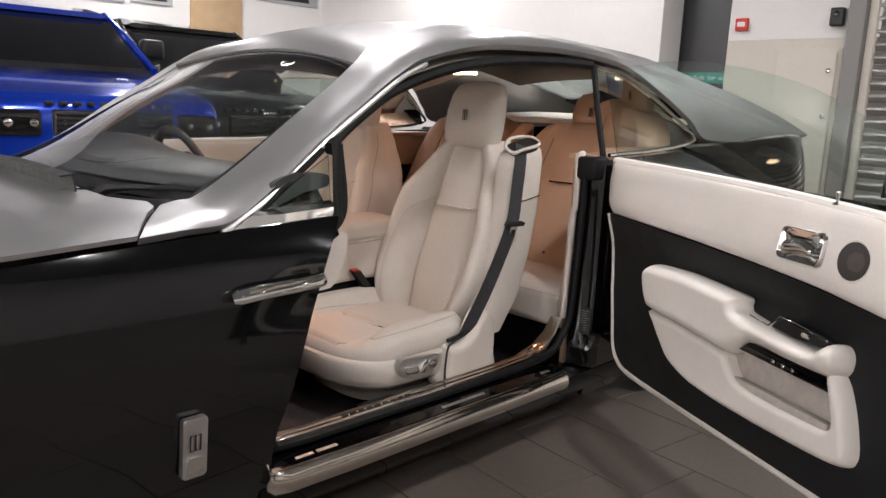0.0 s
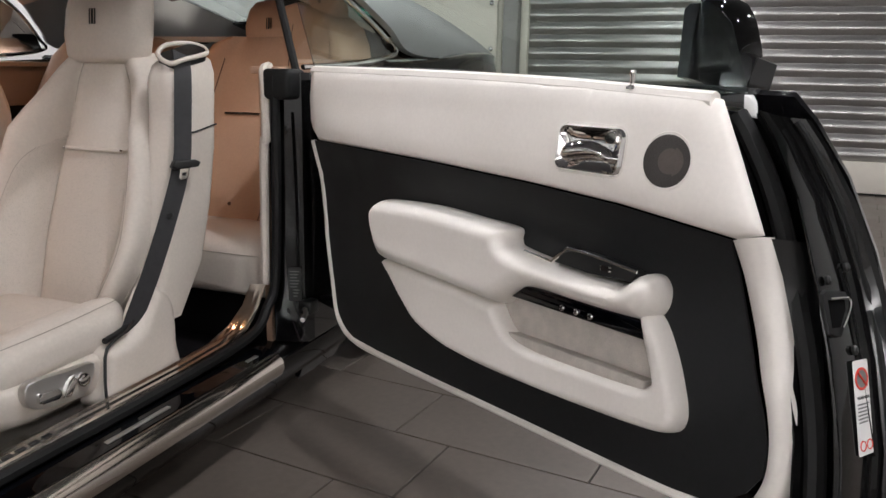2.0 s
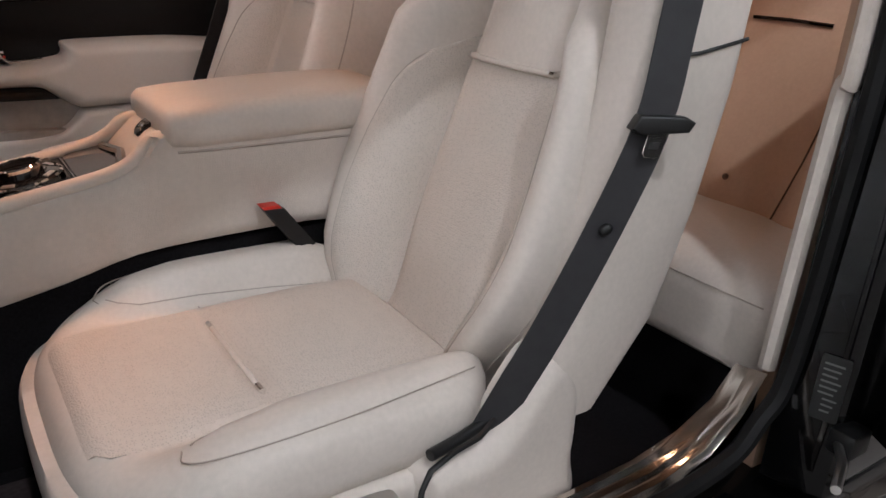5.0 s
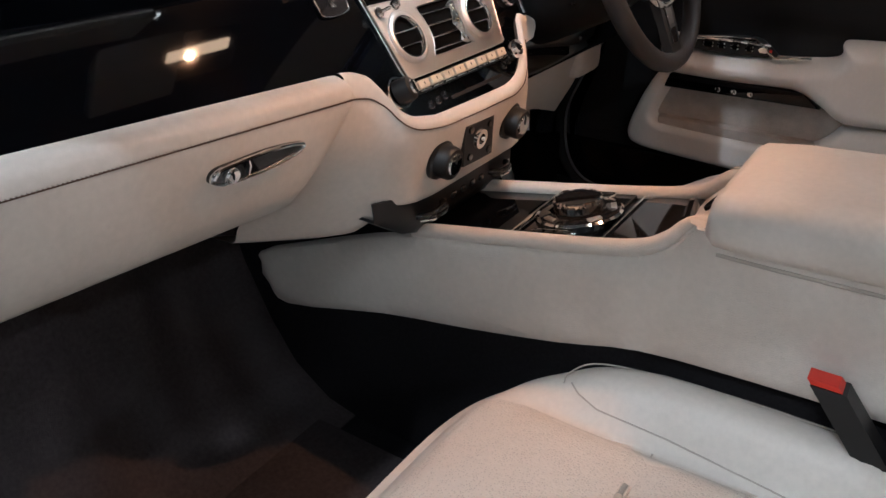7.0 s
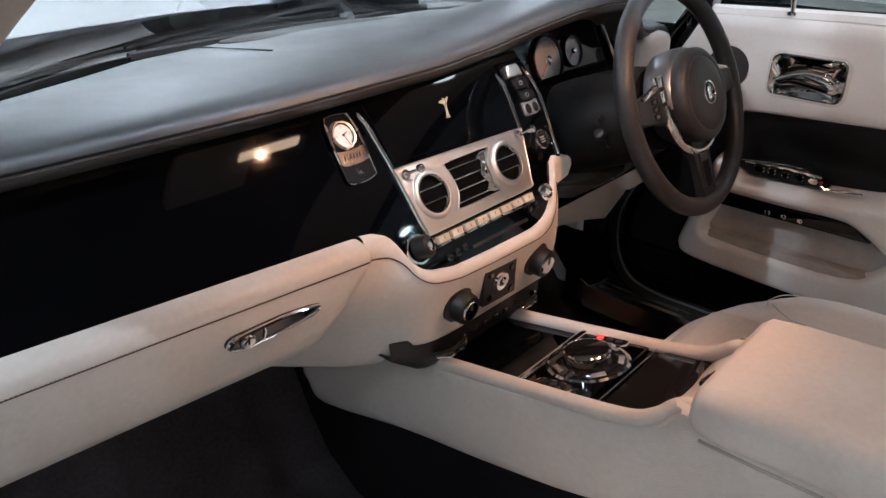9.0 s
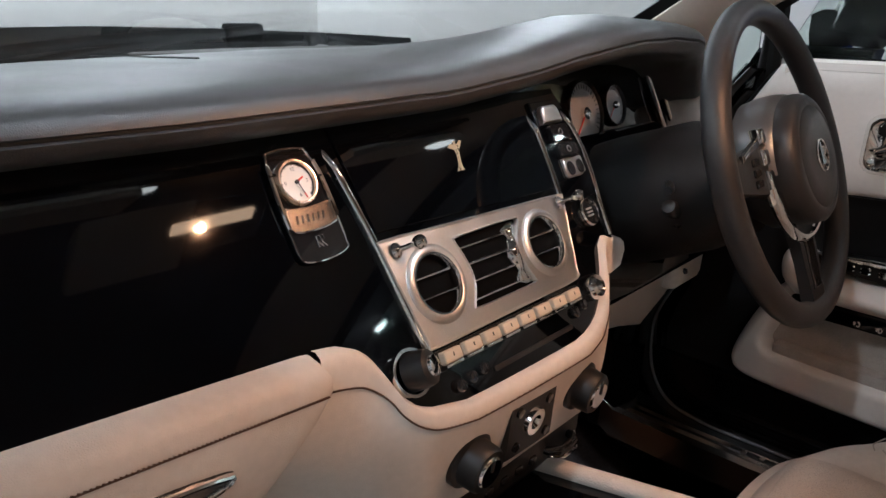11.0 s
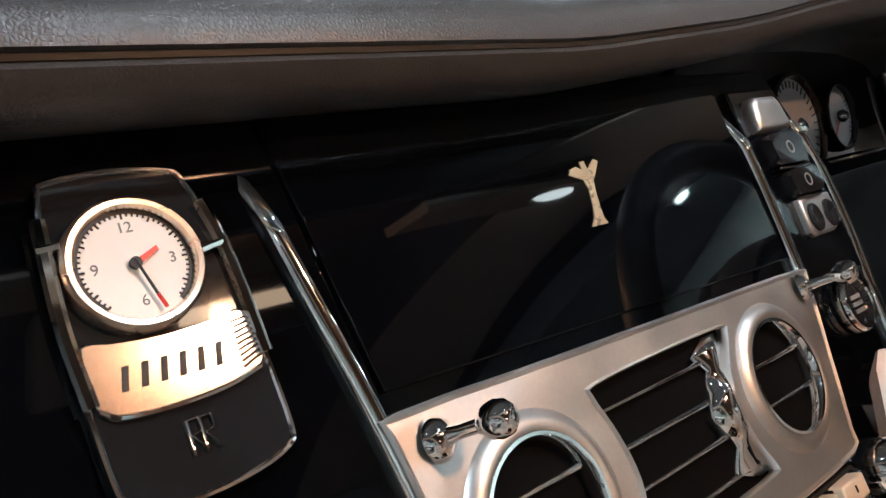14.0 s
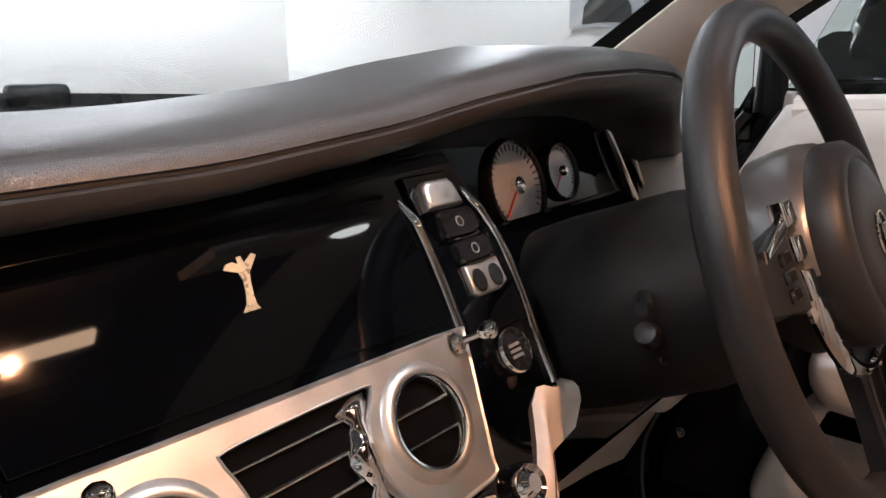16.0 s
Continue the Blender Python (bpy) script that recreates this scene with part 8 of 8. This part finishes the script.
# ---- cars parked behind ----
def parked_suv(ox, oy, paint, label, spin):
    """A large upright estate car seen from its front; local x across, y back."""
    car2 = thing("parked_suv", (ox, oy, 0), label, "car", "parked cars")
    M = Matrix.Translation((ox, oy, 0)) @ Matrix.Rotation(radians(spin), 4, "Z")

    def sub(name, bm, material, parent=car2, lab="", sharp=50):
        bm.transform(M)
        return part(name, bm, material, parent, lab, sharp)

    hw = 0.99
    def body(y, w, z0, z1, r):
        return [(p[0], y, p[1]) for p in rrect(-w, z0, w, z1, r, 4)]
    b = sub("body", loft([body(-0.02, hw * 0.86, 0.42, 1.02, 0.08), body(0.02, hw * 0.93, 0.32, 1.13, 0.08), body(0.14, hw * 0.97, 0.28, 1.19, 0.08), body(0.7, hw, 0.26, 1.32, 0.09), body(1.2, hw, 0.26, 1.42, 0.1), body(1.5, hw, 0.26, 1.30, 0.1), body(3.2, hw, 0.26, 1.30, 0.1), body(4.6, hw * 0.97, 0.3, 1.30, 0.12), body(4.75, hw * 0.9, 0.4, 1.1, 0.12)]), paint, lab="painted body")
    cab = [(1.05, 0.80, 1.34, 1.44), (1.7, 0.76, 1.30, 1.89), (2.05, 0.74, 1.30, 1.99), (3.4, 0.72, 1.28, 1.99), (4.3, 0.70, 1.28, 1.86), (4.62, 0.78, 1.28, 1.33)]
    rings = []
    for y, w, z0, z1 in cab:
        ww = 0.87
        rings.append([(-ww, y, z0), (-w, y, z1 - 0.03), (-w * 0.9, y, z1), (w * 0.9, y, z1), (w, y, z1 - 0.03), (ww, y, z0)])
    sub("cabin_glass", loft(rings), SMOKE, b, "dark cabin glass", 30)
    sub("roof", loft([[(-0.70, y, z), (-0.62, y, z + 0.03), (0.62, y, z + 0.03), (0.70, y, z), (0.62, y, z - 0.02), (-0.62, y, z - 0.02)] for y, z in ((1.75, 1.94), (2.1, 2.0), (3.4, 2.0), (4.4, 1.86))]), paint, b)
    for sgn in (-1, 1):
        sub("screen_pillar", tube([(sgn * 0.84, 1.07, 1.42), (sgn * 0.78, 1.45, 1.70), (sgn * 0.71, 1.9, 1.97)], 0.035, 8), paint, b)
        m = sub("door_mirror", rbox((sgn * 0.98 - 0.1, 1.45, 1.32), (sgn * 0.98 + 0.12, 1.58, 1.52), 0.04, 3), DARKPAINT, b)
        sub("headlamp", rbox((sgn * 0.72 - 0.2, -0.05, 0.86), (sgn * 0.72 + 0.16, 0.2, 1.06), 0.03, 3), SMOKE, b, "dark headlamp")
        for k in range(2):
            sub("lamp_lens", lathe([(0, 0.006), (0.022, 0.005), (0.03, 0.0)], Matrix.Translation((sgn * (0.62 + 0.18 * k), -0.055, 0.96)) @ Matrix.Rotation(radians(90), 4, "X"), 18), CHROME, b, "clear lamp lens")
        for y in (0.85, 3.75):
            wm = Matrix.Translation((sgn * 0.86, y, 0.38)) @ Matrix.Rotation(radians(sgn * 90), 4, "Y")
            wl = sub("wheel", lathe([(0.27, -0.05), (0.28, 0.12), (0.2, 0.1), (0.06, 0.12), (0, 0.12)], wm, 24), BRUSHED, b)
            sub("tyre", lathe([(0.275, -0.12), (0.36, -0.13), (0.38, -0.08), (0.38, 0.1), (0.36, 0.14), (0.28, 0.13), (0.275, -0.12)], wm, 28), RUBBER, b)
    sub("grille", rbox((-0.48, -0.05, 0.84), (0.48, 0.05, 1.06), 0.02), PLASTIC, b, "black grille")
    for k in range(5):
        sub("grille_bar", rbox((-0.46, -0.058, 0.86 + 0.038 * k), (0.46, -0.045, 0.875 + 0.038 * k), 0.003, 1), SMOKE, b)
    for k in range(10):
        if k != 5:
            sub("bonnet_letter", rbox((-0.52 + 0.105 * k, -0.03, 1.095), (-0.47 + 0.105 * k, 0.06, 1.125), 0.002, 1), INK, b)
    for sgn in (-1, 1):
        sub("door_mirror", rbox((sgn * 0.97 - 0.12, 1.32, 1.54), (sgn * 0.97 + 0.12, 1.46, 1.74), 0.05, 4), PLASTIC, b, "black door mirror")
    sub("intake", rbox((-0.6, -0.04, 0.45), (0.6, 0.05, 0.62), 0.03), PLASTIC, b)
    return car2


parked_suv(1.6, 4.8, BLUE, "bright blue metallic parked off-road estate car with black grille", 0)
parked_suv(3.43, 5.4, DARKPAINT, "dark parked off-road estate car by the wall", 0)
# ---- floor tiles ----
floor_ob = bpy.data.objects["floor"]
TW, TD, GAP = 0.318, 0.608, 0.005
SPIN = Matrix.Translation((1.475, -0.24, 0)) @ Matrix.Rotation(radians(-6.8), 4, "Z")
tile_mesh = finish(rbox((GAP / 2, GAP / 2, -0.008), (TW - GAP / 2, TD - GAP / 2, 0.0), 0.0015, 1), "tile", TILE)
far_verts, far_faces, count = [], [], 0
for i in range(-40, 24):
    for j in range(-16, 20):
        x, y = i * TW, j * TD + (-0.03 if i % 2 == 0 else -0.215)
        c = SPIN @ Vector((x + TW / 2, y + TD / 2, 0))
        if not (XN - 0.3 < c.x < XP + 0.3 and YN - 0.3 < c.y < YP + 0.3):
            continue
        if -1.6 < c.x < 3.6 and -3.4 < c.y < 1.2 and count < 290:
            o = new("tile", tile_mesh)
            o.matrix_world = SPIN @ Matrix.Translation((x, y, 0))
            o.parent = floor_ob
            count += 1
        else:
            k = len(far_verts)
            q = [SPIN @ Vector((x + a, y + b, 0)) for a, b in ((GAP / 2, GAP / 2), (TW - GAP / 2, GAP / 2), (TW - GAP / 2, TD - GAP / 2), (GAP / 2, TD - GAP / 2))]
            far_verts += [tuple(p) for p in q] + [(p.x, p.y, -0.008) for p in q]
            far_faces += [(k, k + 1, k + 2, k + 3), (k, k + 4, k + 5, k + 1), (k + 1, k + 5, k + 6, k + 2), (k + 2, k + 6, k + 7, k + 3), (k + 3, k + 7, k + 4, k)]
me = bpy.data.meshes.new("tiles_beyond")
me.from_pydata(far_verts, [], far_faces)
me.materials.append(TILE)
rest = tagged(new("tiles_beyond", me), kind="stuff")
rest.parent = floor_ob
